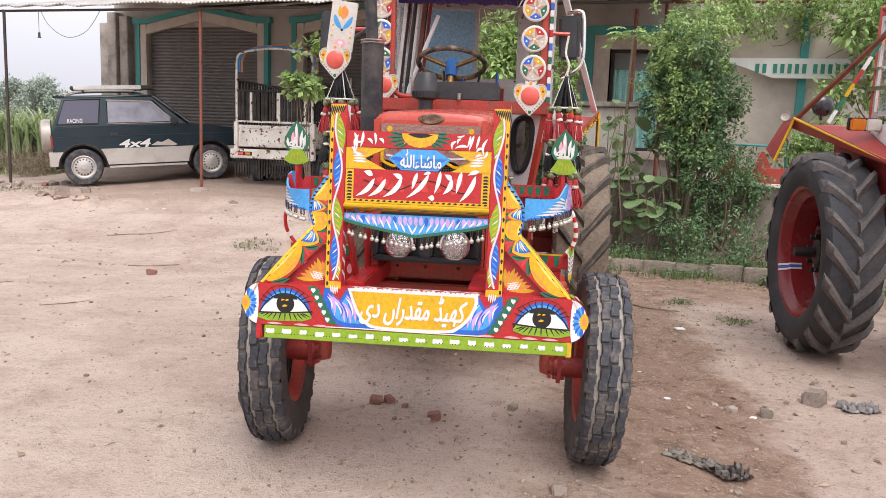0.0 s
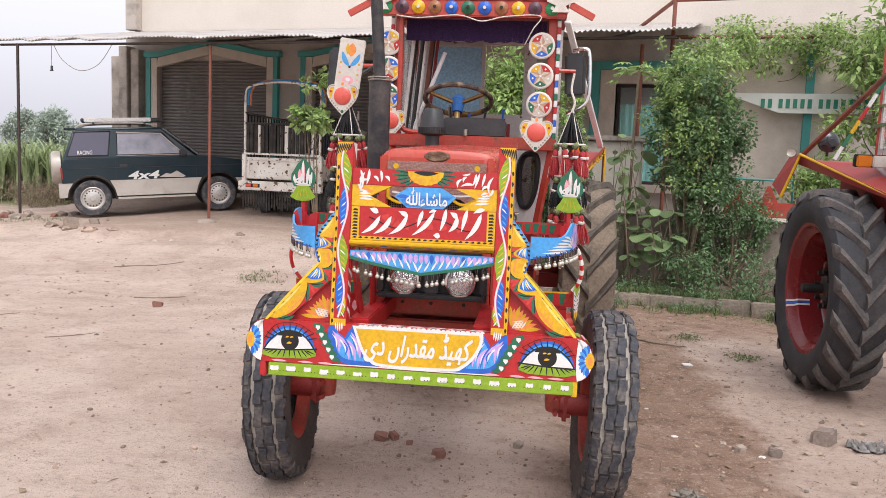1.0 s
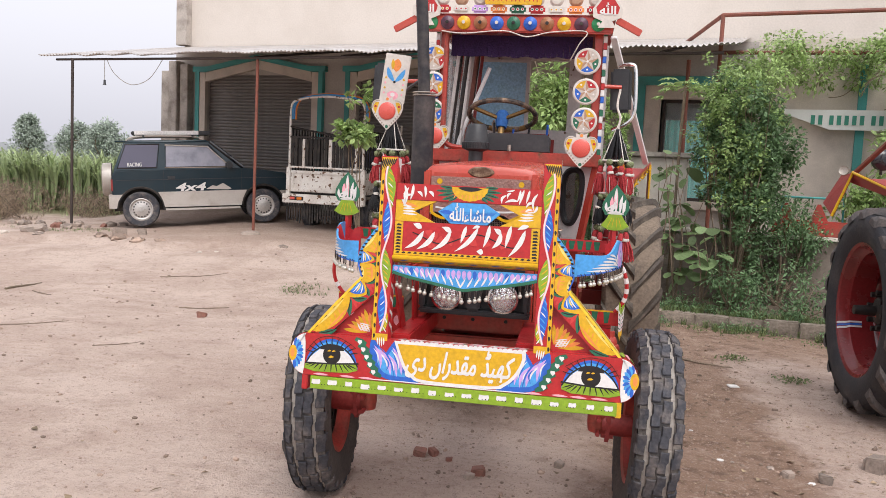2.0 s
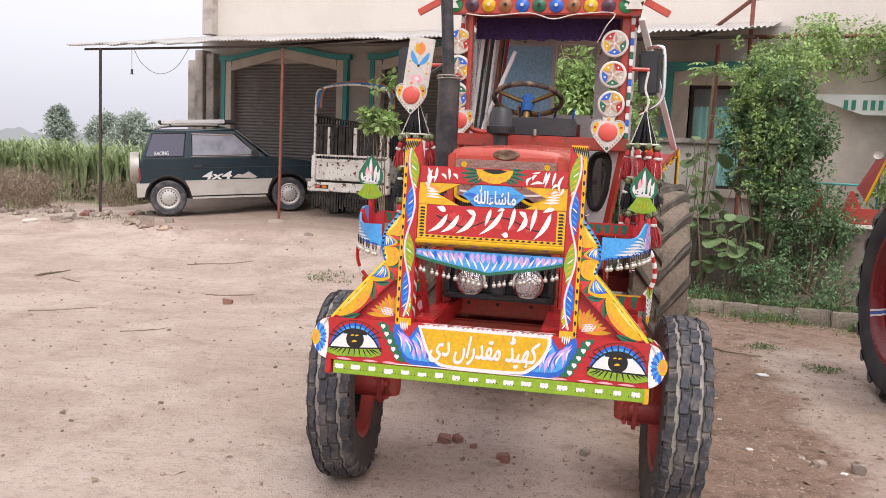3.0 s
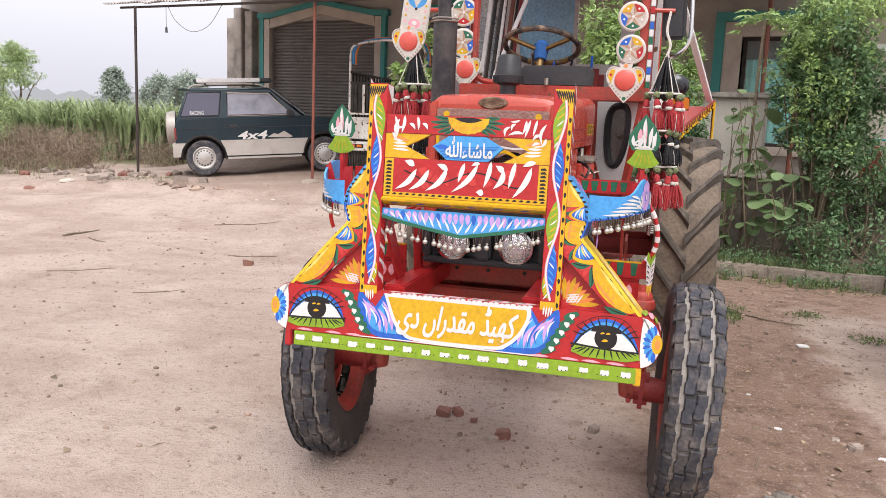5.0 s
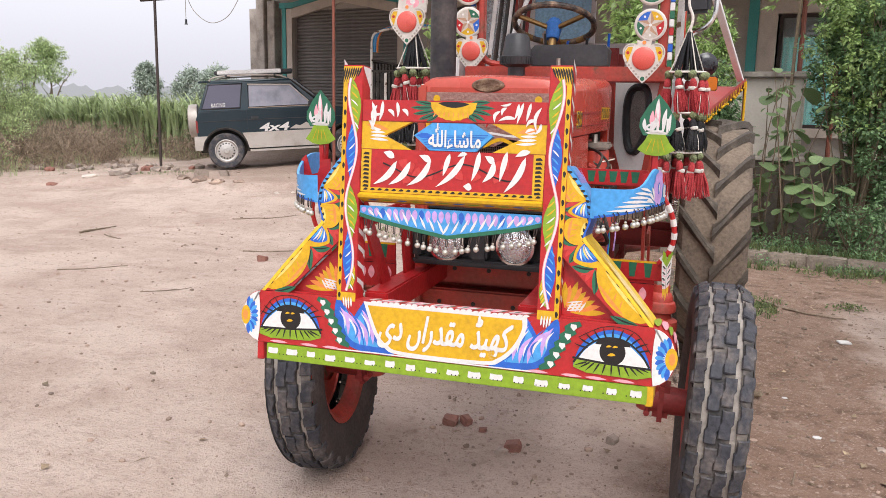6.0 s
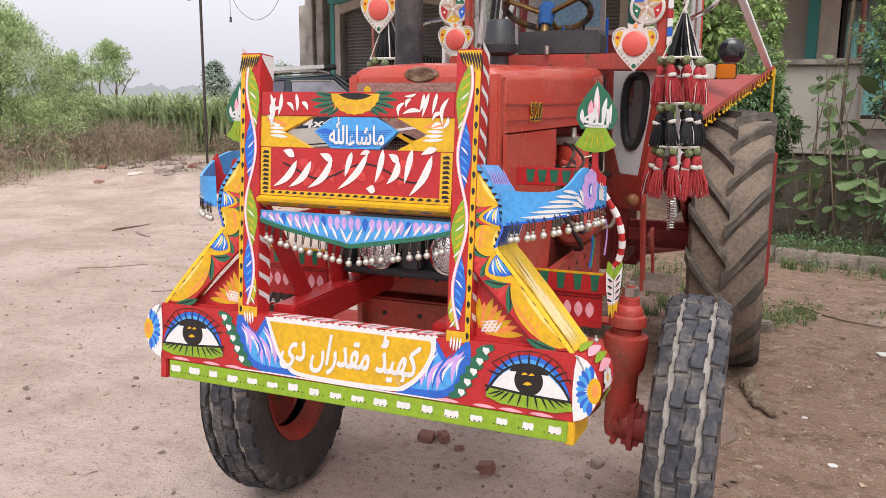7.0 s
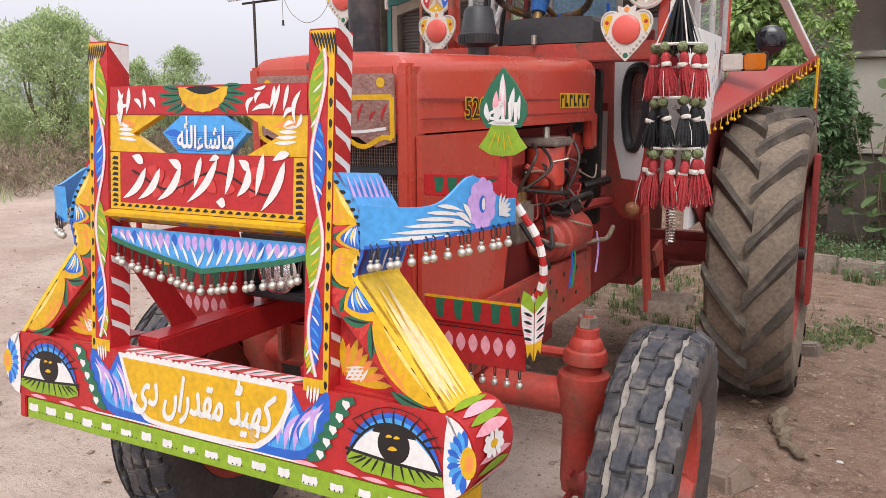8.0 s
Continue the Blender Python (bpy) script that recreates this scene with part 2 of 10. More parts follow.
M_TRUCK = surf("chalky_white_paint", (0.70, 0.67, 0.62), 0.6, var=0.08, scale=3, stain=0.3, stain_color=(0.34, 0.235, 0.165), bump=0.15, wear=0.30)
M_CARGREEN = surf("dark_green_car", (0.011, 0.027, 0.037), 0.22, var=0.08, scale=2, stain=0.12, stain_color=(0.04, 0.045, 0.045), coat=0.12, spec=0.35, bump=0.0)
M_CARSILV = surf("dusty_silver", (0.50, 0.46, 0.42), 0.45, 0.2, var=0.08, scale=3, stain=0.3, stain_color=(0.30, 0.24, 0.19), bump=0.03)
M_WHEEL = surf("silver_wheel", (0.55, 0.52, 0.49), 0.4, 0.5, var=0.1, scale=9, stain=0.25, bump=0.05)
M_CARGLASS = surf("tinted_car_glass", (0.055, 0.048, 0.085), 0.08, var=0.05, scale=2, stain=0.1, bump=0.0, spec=0.8)
# the pale base colour stands in for sky mirrored in the door glass
M_PALEGLASS = surf("sky_toned_car_glass", (0.27, 0.265, 0.31), 0.08, var=0.05, scale=2.5, stain=0.4, stain_color=(0.10, 0.10, 0.14), bump=0.0, spec=0.5)
M_DIRTBLK = surf("dirty_black", (0.016, 0.014, 0.013), 0.7, var=0.3, scale=6, stain=0.3, stain_color=(0.10, 0.08, 0.065), bump=0.2)

M_BARK = surf("bark", (0.19, 0.145, 0.10), 0.9, var=0.3, scale=6, stain=0.35, bump=0.6)
M_TWIG = surf("dry_twig", (0.24, 0.18, 0.13), 0.9, var=0.3, scale=12, stain=0.3, bump=0.4)
M_LEAFBUSH = leaf_mat("bush_leaf", (0.165, 0.265, 0.125), (0.115, 0.195, 0.10), 0.36)
M_LEAFVINE = leaf_mat("vine_leaf", (0.34, 0.46, 0.175), (0.22, 0.33, 0.13), 0.4)
M_LEAFBIG = leaf_mat("broad_leaf", (0.195, 0.275, 0.125), (0.29, 0.35, 0.19))
M_LEAFACA = leaf_mat("feathery_leaf", (0.44, 0.53, 0.27), (0.32, 0.41, 0.22))
# paler and greyer than real leaves: distance haze is mixed into the colour
M_LEAFFAR = leaf_mat("haze_toned_leaf", (0.42, 0.47, 0.40), (0.36, 0.41, 0.37), 0.9)
M_CANE = leaf_mat("cane_blade", (0.39, 0.46, 0.25), (0.29, 0.36, 0.19))
M_SCRUB = leaf_mat("dry_scrub", (0.34, 0.262, 0.20), (0.23, 0.235, 0.135), 0.9)
M_GRASS = leaf_mat("grass_blade", (0.155, 0.205, 0.08), (0.27, 0.25, 0.14))
M_BRICK = surf("broken_brick", (0.27, 0.125, 0.095), 0.95, var=0.2, scale=14, stain=0.3, stain_color=(0.22, 0.15, 0.12), bump=0.6)
M_STONE = surf("grey_stone", (0.30, 0.24, 0.20), 0.95, var=0.2, scale=16, stain=0.3, bump=0.6, island=0.35)
M_PEBBLE = surf("pebbles", (0.31, 0.225, 0.175), 0.95, var=0.2, scale=16, stain=0.2, bump=0.4, island=0.45)


def ground_mat():
    """Trodden sandy earth: pale dusty crust, damp brown patches, tracks, grit, shade put in under the tractor."""
    m = bpy.data.materials.new("sandy_earth")
    m.use_nodes = True
    n, l = m.node_tree.nodes, m.node_tree.links
    b = n["Principled BSDF"]
    b.inputs["Roughness"].default_value = 0.95
    b.inputs["Specular IOR Level"].default_value = 0.2
    geo = n.new("ShaderNodeNewGeometry")
    def tex(scale, detail, rough=0.6, distort=0.0):
        k = n.new("ShaderNodeTexNoise")
        k.inputs["Scale"].default_value, k.inputs["Detail"].default_value = scale, detail
        k.inputs["Roughness"].default_value, k.inputs["Distortion"].default_value = rough, distort
        l.new(geo.outputs["Position"], k.inputs["Vector"])
        return k
    def step(src, a, c, to=1.0):
        k = n.new("ShaderNodeMapRange")
        k.interpolation_type = "SMOOTHSTEP"
        k.inputs["From Min"].default_value, k.inputs["From Max"].default_value, k.inputs["To Max"].default_value = a, c, to
        l.new(src, k.inputs["Value"])
        return k.outputs["Result"]
    def mixed(f, a, c):
        k = n.new("ShaderNodeMixRGB")
        if isinstance(f, float):
            k.inputs["Fac"].default_value = f
        else:
            l.new(f, k.inputs["Fac"])
        for s, v in (("Color1", a), ("Color2", c)):
            if isinstance(v, tuple):
                k.inputs[s].default_value = (*v, 1)
            else:
                l.new(v, k.inputs[s])
        return k.outputs["Color"]
    def calc(op, a, c):
        k = n.new("ShaderNodeMath")
        k.operation = op
        for i, v in enumerate((a, c)):
            if isinstance(v, (int, float)):
                k.inputs[i].default_value = v
            else:
                l.new(v, k.inputs[i])
        return k.outputs[0]
    big, mid, fine, grit = tex(0.35, 5), tex(1.7, 7, 0.65, 0.4), tex(14, 6, 0.7), tex(90, 3, 0.7)
    sep = n.new("ShaderNodeSeparateXYZ")
    l.new(geo.outputs["Position"], sep.inputs["Vector"])
    x, y = sep.outputs["X"], sep.outputs["Y"]
    wob = calc("SUBTRACT", mid.outputs["Fac"], 0.5)
    col = mixed(step(big.outputs["Fac"], 0.35, 0.65), (0.546, 0.423, 0.354), (0.474, 0.359, 0.295))
    patch = tex(0.8, 8, 0.62, 0.3)
    col = mixed(step(patch.outputs["Fac"], 0.44, 0.60, 0.55), col, (0.680, 0.549, 0.466))
    # long streaks of wheel tracks across the yard
    drawn = n.new("ShaderNodeMapping")
    drawn.inputs["Rotation"].default_value, drawn.inputs["Scale"].default_value = (0, 0, radians(-38)), (0.55, 1.7, 1.0)
    l.new(geo.outputs["Position"], drawn.inputs["Vector"])
    streak = tex(1.5, 6, 0.65, 0.5)
    l.new(drawn.outputs["Vector"], streak.inputs["Vector"])
    col = mixed(step(streak.outputs["Fac"], 0.48, 0.66, 0.42), col, (0.371, 0.260, 0.204))
    col = mixed(step(streak.outputs["Fac"], 0.45, 0.30, 0.45), col, (0.577, 0.465, 0.403))
    # damp, reddish earth in a strip beside the tractor and along the kerb, dry and pale again farther out
    east = step(calc("ADD", x, calc("MULTIPLY", wob, 1.8)), 0.25, 1.15)
    dry = calc("MULTIPLY", step(calc("ADD", x, calc("MULTIPLY", wob, 1.0)), 1.78, 2.05), step(calc("ADD", y, calc("MULTIPLY", wob, 2.0)), 5.6, 4.6))
    near = step(calc("ADD", y, calc("MULTIPLY", wob, 2.5)), -1.6, 0.4)
    damp = calc("MULTIPLY", calc("MULTIPLY", east, near), calc("SUBTRACT", 0.88, calc("MULTIPLY", dry, 0.78)))
    # the tractor's shade is put into the colour here, together with damp earth
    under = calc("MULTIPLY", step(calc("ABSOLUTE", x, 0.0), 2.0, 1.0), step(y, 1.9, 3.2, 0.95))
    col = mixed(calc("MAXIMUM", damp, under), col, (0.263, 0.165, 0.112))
    clod = tex(5.5, 8, 0.72, 0.6)
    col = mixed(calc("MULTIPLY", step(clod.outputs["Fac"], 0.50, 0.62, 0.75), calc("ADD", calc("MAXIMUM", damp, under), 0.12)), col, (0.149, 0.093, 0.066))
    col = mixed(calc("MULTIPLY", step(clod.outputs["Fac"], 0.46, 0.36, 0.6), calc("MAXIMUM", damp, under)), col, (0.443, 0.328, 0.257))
    shop = calc("MULTIPLY", step(calc("ADD", y, calc("MULTIPLY", wob, 1.6)), 8.5, 9.2), step(calc("ADD", x, calc("MULTIPLY", wob, 4.0)), -9.5, -7.5))
    col = mixed(calc("MULTIPLY", shop, 0.45), col, (0.371, 0.260, 0.199))
    col = mixed(step(mid.outputs["Fac"], 0.5, 0.75, 0.38), col, (0.309, 0.211, 0.160))
    col = mixed(step(fine.outputs["Fac"], 0.52, 0.68, 0.42), col, (0.258, 0.176, 0.136))
    col = mixed(step(fine.outputs["Fac"], 0.44, 0.34, 0.35), col, (0.577, 0.470, 0.417))
    fleck = tex(34, 5, 0.75)
    col = mixed(step(fleck.outputs["Fac"], 0.57, 0.65, 0.5), col, (0.196, 0.137, 0.112))
    col = mixed(step(fleck.outputs["Fac"], 0.42, 0.35, 0.40), col, (0.597, 0.490, 0.436))
    col = mixed(step(grit.outputs["Fac"], 0.60, 0.68, 0.55), col, (0.134, 0.098, 0.082))
    col = mixed(step(grit.outputs["Fac"], 0.40, 0.32, 0.5), col, (0.618, 0.510, 0.446))
    # green beyond the yard
    far = step(calc("ADD", sep.outputs["Y"], calc("MULTIPLY", mid.outputs["Fac"], 2.0)), 14.5, 17.0)
    col = mixed(far, col, (0.17, 0.17, 0.085))
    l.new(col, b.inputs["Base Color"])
    crumb = n.new("ShaderNodeTexVoronoi")
    crumb.inputs["Scale"].default_value = 55
    l.new(geo.outputs["Position"], crumb.inputs["Vector"])
    lumps = calc("MULTIPLY", step(crumb.outputs["Distance"], 0.35, 0.05), step(mid.outputs["Fac"], 0.40, 0.62))
    h = calc("ADD", calc("ADD", calc("MULTIPLY", fine.outputs["Fac"], 0.8), calc("MULTIPLY", fleck.outputs["Fac"], 0.65)), calc("ADD", calc("MULTIPLY", grit.outputs["Fac"], 0.45), calc("MULTIPLY", lumps, 0.22)))
    bp = n.new("ShaderNodeBump")
    bp.inputs["Strength"].default_value, bp.inputs["Distance"].default_value = 0.9, 0.035
    l.new(h, bp.inputs["Height"])
    l.new(bp.outputs["Normal"], b.inputs["Normal"])
    return m


M_GROUND = ground_mat()


# ---- mesh helpers ----
def to_mesh(name, bm, material, smooth=None):
    me = bpy.data.meshes.new(name)
    bmesh.ops.recalc_face_normals(bm, faces=bm.faces)
    if smooth:
        for f in bm.faces:
            f.smooth = True
        for e in bm.edges:
            if len(e.link_faces) == 2 and e.calc_face_angle(0) > radians(smooth):
                e.smooth = False
    bm.to_mesh(me)
    bm.free()
    for mt in (material if isinstance(material, (list, tuple)) else [material]):
        me.materials.append(mt)
    return me


def part(name, bm, material, parent, label="", smooth=35):
    ob = new(name, to_mesh(name, bm, material, smooth))
    ob.parent = parent
    return tagged(ob, label)


def shared(name, me, parent, m, label=""):
    ob = new(name, me)
    ob.parent = parent
    ob.matrix_basis = m
    return tagged(ob, label)


def empty(name, label, category, m=None, group="", kind=""):
    ob = new(name)
    if m is not None:
        ob.matrix_basis = m
    return tagged(ob, label, category, group, kind)


def single(name, bm, material, label, category, group="", kind="", smooth=35, m=None):
    ob = new(name, to_mesh(name, bm, material, smooth))
    if m is not None:
        ob.matrix_basis = m
    return tagged(ob, label, category, group, kind)


def B():
    return bmesh.new()


def box(bm, x0, x1, y0, y1, z0, z1, bevel=0.0, m=None, mi=0):
    t = bmesh.new()
    bmesh.ops.create_cube(t, size=1)
    for v in t.verts:
        v.co = Vector((x0 + (v.co.x + 0.5) * (x1 - x0), y0 + (v.co.y + 0.5) * (y1 - y0), z0 + (v.co.z + 0.5) * (z1 - z0)))
    if bevel:
        bmesh.ops.bevel(t, geom=t.edges[:], offset=bevel, segments=2, affect="EDGES")
    return merge(bm, t, m, mi)


def merge(bm, t, m=None, mi=0):
    if m is not None:
        bmesh.ops.transform(t, matrix=m, verts=t.verts)
    new_v = [bm.verts.new(v.co) for v in t.verts]
    t.verts.index_update()
    for f in t.faces:
        try:
            g = bm.faces.new([new_v[v.index] for v in f.verts])
            g.material_index = mi
        except ValueError:
            pass
    t.free()
    return bm


def tube(bm, pts, r, seg=10, mi=0, closed=False):
    """A round bar along points; r is one radius or one for each point."""
    pts = [Vector(p) for p in pts]
    n = len(pts)
    rs = r if isinstance(r, (list, tuple)) else [r] * n
    rings, side = [], None
    for i, p in enumerate(pts):
        a, c = pts[(i - 1) % n if closed else max(i - 1, 0)], pts[(i + 1) % n if closed else min(i + 1, n - 1)]
        d = (c - a).normalized()
        if side is None:
            side = d.orthogonal().normalized()
        side = (side - d * side.dot(d)).normalized()
        up = d.cross(side)
        rings.append([bm.verts.new(p + (side * math.cos(k * math.tau / seg) + up * math.sin(k * math.tau / seg)) * rs[i]) for k in range(seg)])
    pairs = list(zip(rings, rings[1:])) + ([(rings[-1], rings[0])] if closed else [])
    for a, c in pairs:
        for k in range(seg):
            f = bm.faces.new((a[k], a[(k + 1) % seg], c[(k + 1) % seg], c[k]))
            f.material_index = mi
    if not closed:
        for ring in (rings[0], rings[-1]):
            bm.faces.new(ring).material_index = mi
    return bm


def lathe(bm, profile, seg=32, m=None, mi=0, closed=False):
    """Turns (radius, height) pairs round z."""
    t = bmesh.new()
    rings = []
    for r, h in profile:
        if r < 1e-5:
            rings.append([t.verts.new((0, 0, h))])
        else:
            rings.append([t.verts.new((r * math.cos(k * math.tau / seg), r * math.sin(k * math.tau / seg), h)) for k in range(seg)])
    for a, c in zip(rings, rings[1:] + ([rings[0]] if closed else [])):
        for k in range(seg):
            q = (k + 1) % seg
            vs = [a[0]] if len(a) == 1 else [a[k], a[q]]
            vs += [c[0]] if len(c) == 1 else [c[q], c[k]]
            if len(vs) > 2:
                t.faces.new(vs)
    return merge(bm, t, m, mi)


def prism(bm, poly, depth, m=None, mi=0):
    """A flat outline (x, y) given thickness along z from 0 to depth."""
    t = bmesh.new()
    lo = [t.verts.new((x, y, 0)) for x, y in poly]
    hi = [t.verts.new((x, y, depth)) for x, y in poly]
    t.faces.new(lo[::-1])
    t.faces.new(hi)
    for i in range(len(poly)):
        j = (i + 1) % len(poly)
        t.faces.new((lo[i], lo[j], hi[j], hi[i]))
    return merge(bm, t, m, mi)


def spline(pts, n=6):
    """A smooth line through 2D or 3D points."""
    pts = [Vector(p) for p in pts]
    out = []
    for i in range(len(pts) - 1):
        p0, p1, p2, p3 = pts[max(i - 1, 0)], pts[i], pts[i + 1], pts[min(i + 2, len(pts) - 1)]
        for k in range(n):
            t = k / n
            out.append(0.5 * (2 * p1 + (p2 - p0) * t + (2 * p0 - 5 * p1 + 4 * p2 - p3) * t * t + (3 * p1 - p0 - 3 * p2 + p3) * t ** 3))
    out.append(pts[-1])
    return out


# 2D to upright: (x, z) outline, thickness along -y
UPRIGHT = Matrix(((1, 0, 0, 0), (0, 0, -1, 0), (0, 1, 0, 0), (0, 0, 0, 1)))


class Brush:
    """Flat strokes of sign paint on a panel, each layer a little proud of the one below."""

    def __init__(self):
        self.bm, self.keys, self.level = bmesh.new(), [], 0.0

    def poly(self, key, pts, lift=None):
        if key not in self.keys:
            self.keys.append(key)
        self.level += 0.00002
        h = 0.0005 + self.level if lift is None else lift + self.level
        vs = [self.bm.verts.new((p[0], p[1], h)) for p in pts]
        try:
            f = self.bm.faces.new(vs)
            f.material_index = self.keys.index(key)
        except ValueError:
            pass

    def leaf(self, key, a, c, w, bend=0.0, tip=0.5, n=7, lift=None):
        """A stroke from a to c, w wide, bowed sideways by bend; tip says where it is widest."""
        a, c = Vector(a), Vector(c)
        d = c - a
        s = Vector((-d.y, d.x)).normalized()
        left, right = [], []
        for i in range(n + 1):
            t = i / n
            u = t ** (math.log(0.5) / math.log(tip))
            wide = w * 0.5 * math.sin(math.pi * u) ** 0.8
            mid = a + d * t + s * bend * math.sin(math.pi * t)
            left.append(mid + s * wide)
            right.append(mid - s * wide)
        self.poly(key, left[:-1] + [left[-1]] + right[-2:0:-1], lift)

    def line(self, key, pts, w, n=5, lift=None):
        """A band of even width through points."""
        q = spline(pts, n)
        left, right = [], []
        for i, p in enumerate(q):
            d = q[min(i + 1, len(q) - 1)] - q[max(i - 1, 0)]
            s = Vector((-d.y, d.x)).normalized() * w * 0.5
            left.append(p + s)
            right.append(p - s)
        base = self.level
        for i in range(len(q) - 1):
            self.level = base
            self.poly(key, (left[i], left[i + 1], right[i + 1], right[i]), lift)

    def oval(self, key, x, y, rx, ry, n=20, a0=0.0, a1=360.0, lift=None):
        full = abs(a1 - a0) >= 360
        pts = [(x + rx * math.cos(radians(a0 + (a1 - a0) * i / n)), y + ry * math.sin(radians(a0 + (a1 - a0) * i / n))) for i in range(n if full else n + 1)]
        self.poly(key, pts, lift)

    def done(self, name, parent, m, label="", extra=None):
        mats = [PAINTS[k] if k in PAINTS else extra[k] for k in self.keys]
        bmesh.ops.transform(self.bm, matrix=m, verts=self.bm.verts)
        ob = new(name, bpy.data.meshes.new(name))
        self.bm.normal_update()
        self.bm.to_mesh(ob.data)
        self.bm.free()
        for mt in mats:
            ob.data.materials.append(mt)
        ob.parent = parent
        small = name in ("star_paint", "rail_paint", "ray_paint", "skirt_paint", "flange_paint", "stripe_paint", "heart_paint", "petal_paint", "bar_paint", "edge_paint", "door_paint", "lotus_paint", "fish_paint", "wing_paint", "hex_paint", "panel_paint", "end_paint")
        return tagged(ob, label, kind="stuff" if small else "")


def lettering(name, text, size, material, parent, m, label="", width=None, thick=0.0012, heavy=0.0, slant=0.0, swell=0.0):
    """Painted writing in the built-in font, centred at the pose m (x along the writing, y up)."""
    cu = bpy.data.curves.new(name, "FONT")
    cu.body, cu.size, cu.extrude, cu.offset, cu.shear = text, size, thick, heavy, slant
    cu.align_x, cu.align_y = "CENTER", "CENTER"
    cu.resolution_u = 3
    tmp = new("tmp", cu)
    bpy.context.view_layer.update()
    me = bpy.data.meshes.new_from_object(tmp.evaluated_get(bpy.context.evaluated_depsgraph_get()))
    bpy.data.objects.remove(tmp)
    me.name = name
    xs = [v.co.x for v in me.vertices] or [0, 1]
    ys = [v.co.y for v in me.vertices] or [0, 1]
    k = width / (max(xs) - min(xs)) if width else 1
    mid = Vector(((max(xs) + min(xs)) / 2, (max(ys) + min(ys)) / 2, 0))
    h = size / (max(ys) - min(ys))
    for v in me.vertices:
        v.co = Vector(((v.co.x - mid.x) * k, (v.co.y - mid.y) * h, v.co.z))
    if swell:
        # broad brush: the strokes laid again, shifted a little
        one = bmesh.new()
        one.from_mesh(me)
        every = bmesh.new()
        for j, (dx, dy) in enumerate(((0, 0), (1, 0.5), (-1, -0.5), (0.5, -1), (-0.5, 1))):
            merge(every, one.copy(), Matrix.Translation((dx * swell, dy * swell, j * 0.00003)))
        one.free()
        every.to_mesh(me)
        every.free()
    me.materials.clear()
    me.materials.append(material)
    ob = new(name, me)
    ob.parent = parent
    ob.matrix_basis = m
    return tagged(ob, label)


# ---- the yard ----
def sstep(a, c, v):
    t = min(1.0, max(0.0, (v - a) / (c - a)))
    return t * t * (3 - 2 * t)


def ground_z(x, y):
    """Height of the earth: flat round the tractors, rising to the shop."""
    z = sstep(5.5, 10.3, y) * (0.40 + 0.03 * max(-12, min(x, 0)) + 0.16) * (1 - sstep(-1.5, 1.0, x) * (1 - sstep(9, 12, y)))
    z += 0.10 * sstep(10.8, 12.6, y) * sstep(-8, -6, x)
    z += 0.24 * sstep(12.3, 14.2, y) * sstep(-10.5, -9.0, x) * (1 - sstep(-5.6, -4.6, x))
    edge = y - 8.75 - 0.35 * noise.noise((x * 0.7, 3.0, 0)) - 0.12 * noise.noise((x * 3.1, 5.0, 0))
    z += 0.085 * sstep(-0.16, 0.14, edge) * (1 - 0.7 * sstep(0.2, 1.6, edge)) * sstep(-11.5, -9.5, x) * (1 - sstep(-4.6, -3.4, x))
    near = 1 - sstep(30, 60, abs(x) + abs(y))
    z += near * 0.022 * noise.noise((x * 0.8, y * 0.8, 0.3)) + near * 0.008 * noise.noise((x * 3.1, y * 3.1, 1.7))
    return z - 0.3 * sstep(16, 30, y) * (1 - sstep(1, 5, x))


def build_ground():
    def axis(fine0, fine1, d, ends):
        out = [fine0 + i * d for i in range(int((fine1 - fine0) / d) + 1)]
        s, v = d, out[-1]
        while v < ends:
            s *= 1.35
            v += s
            out.append(v)
        s, v = d, out[0]
        while v > -ends:
            s *= 1.35
            v -= s
            out.insert(0, v)
        return out
    xs, ys = axis(-13, 6, 0.14, 1500), axis(-5, 14, 0.14, 1500)
    verts = [(x, y, ground_z(x, y)) for y in ys for x in xs]
    w = len(xs)
    faces = [(j * w + i, j * w + i + 1, (j + 1) * w + i + 1, (j + 1) * w + i) for j in range(len(ys) - 1) for i in range(w - 1)]
    me = bpy.data.meshes.new("ground")
    me.from_pydata(verts, [], faces)
    me.polygons.foreach_set("use_smooth", [True] * len(faces))
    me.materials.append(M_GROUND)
    tagged(new("ground", me), "dusty trodden sandy yard with damp brown patches and shade painted under the tractor", "ground", kind="structure")


build_ground()

# ---- the shop ----
# local axes: x along the front wall, y into the building, origin under the canopy's outer corner
SHOP = pose(-10.02, 11.15, 0, 0, 0, -12.26)


def wall_with_holes(bm, x0, x1, z0, z1, y0, y1, holes):
    """A wall from x0 to x1 with right-angled openings (x0, x1, z0, z1)."""
    xs = sorted({x0, x1, *[h[0] for h in holes], *[h[1] for h in holes]})
    zs = sorted({z0, z1, *[h[2] for h in holes], *[h[3] for h in holes]})
    for a, c in zip(xs, xs[1:]):
        for e, f in zip(zs, zs[1:]):
            if not any(h[0] <= a and c <= h[1] and h[2] <= e and f <= h[3] for h in holes):
                box(bm, a, c, y0, y1, e, f)
    bmesh.ops.remove_doubles(bm, verts=bm.verts, dist=1e-5)


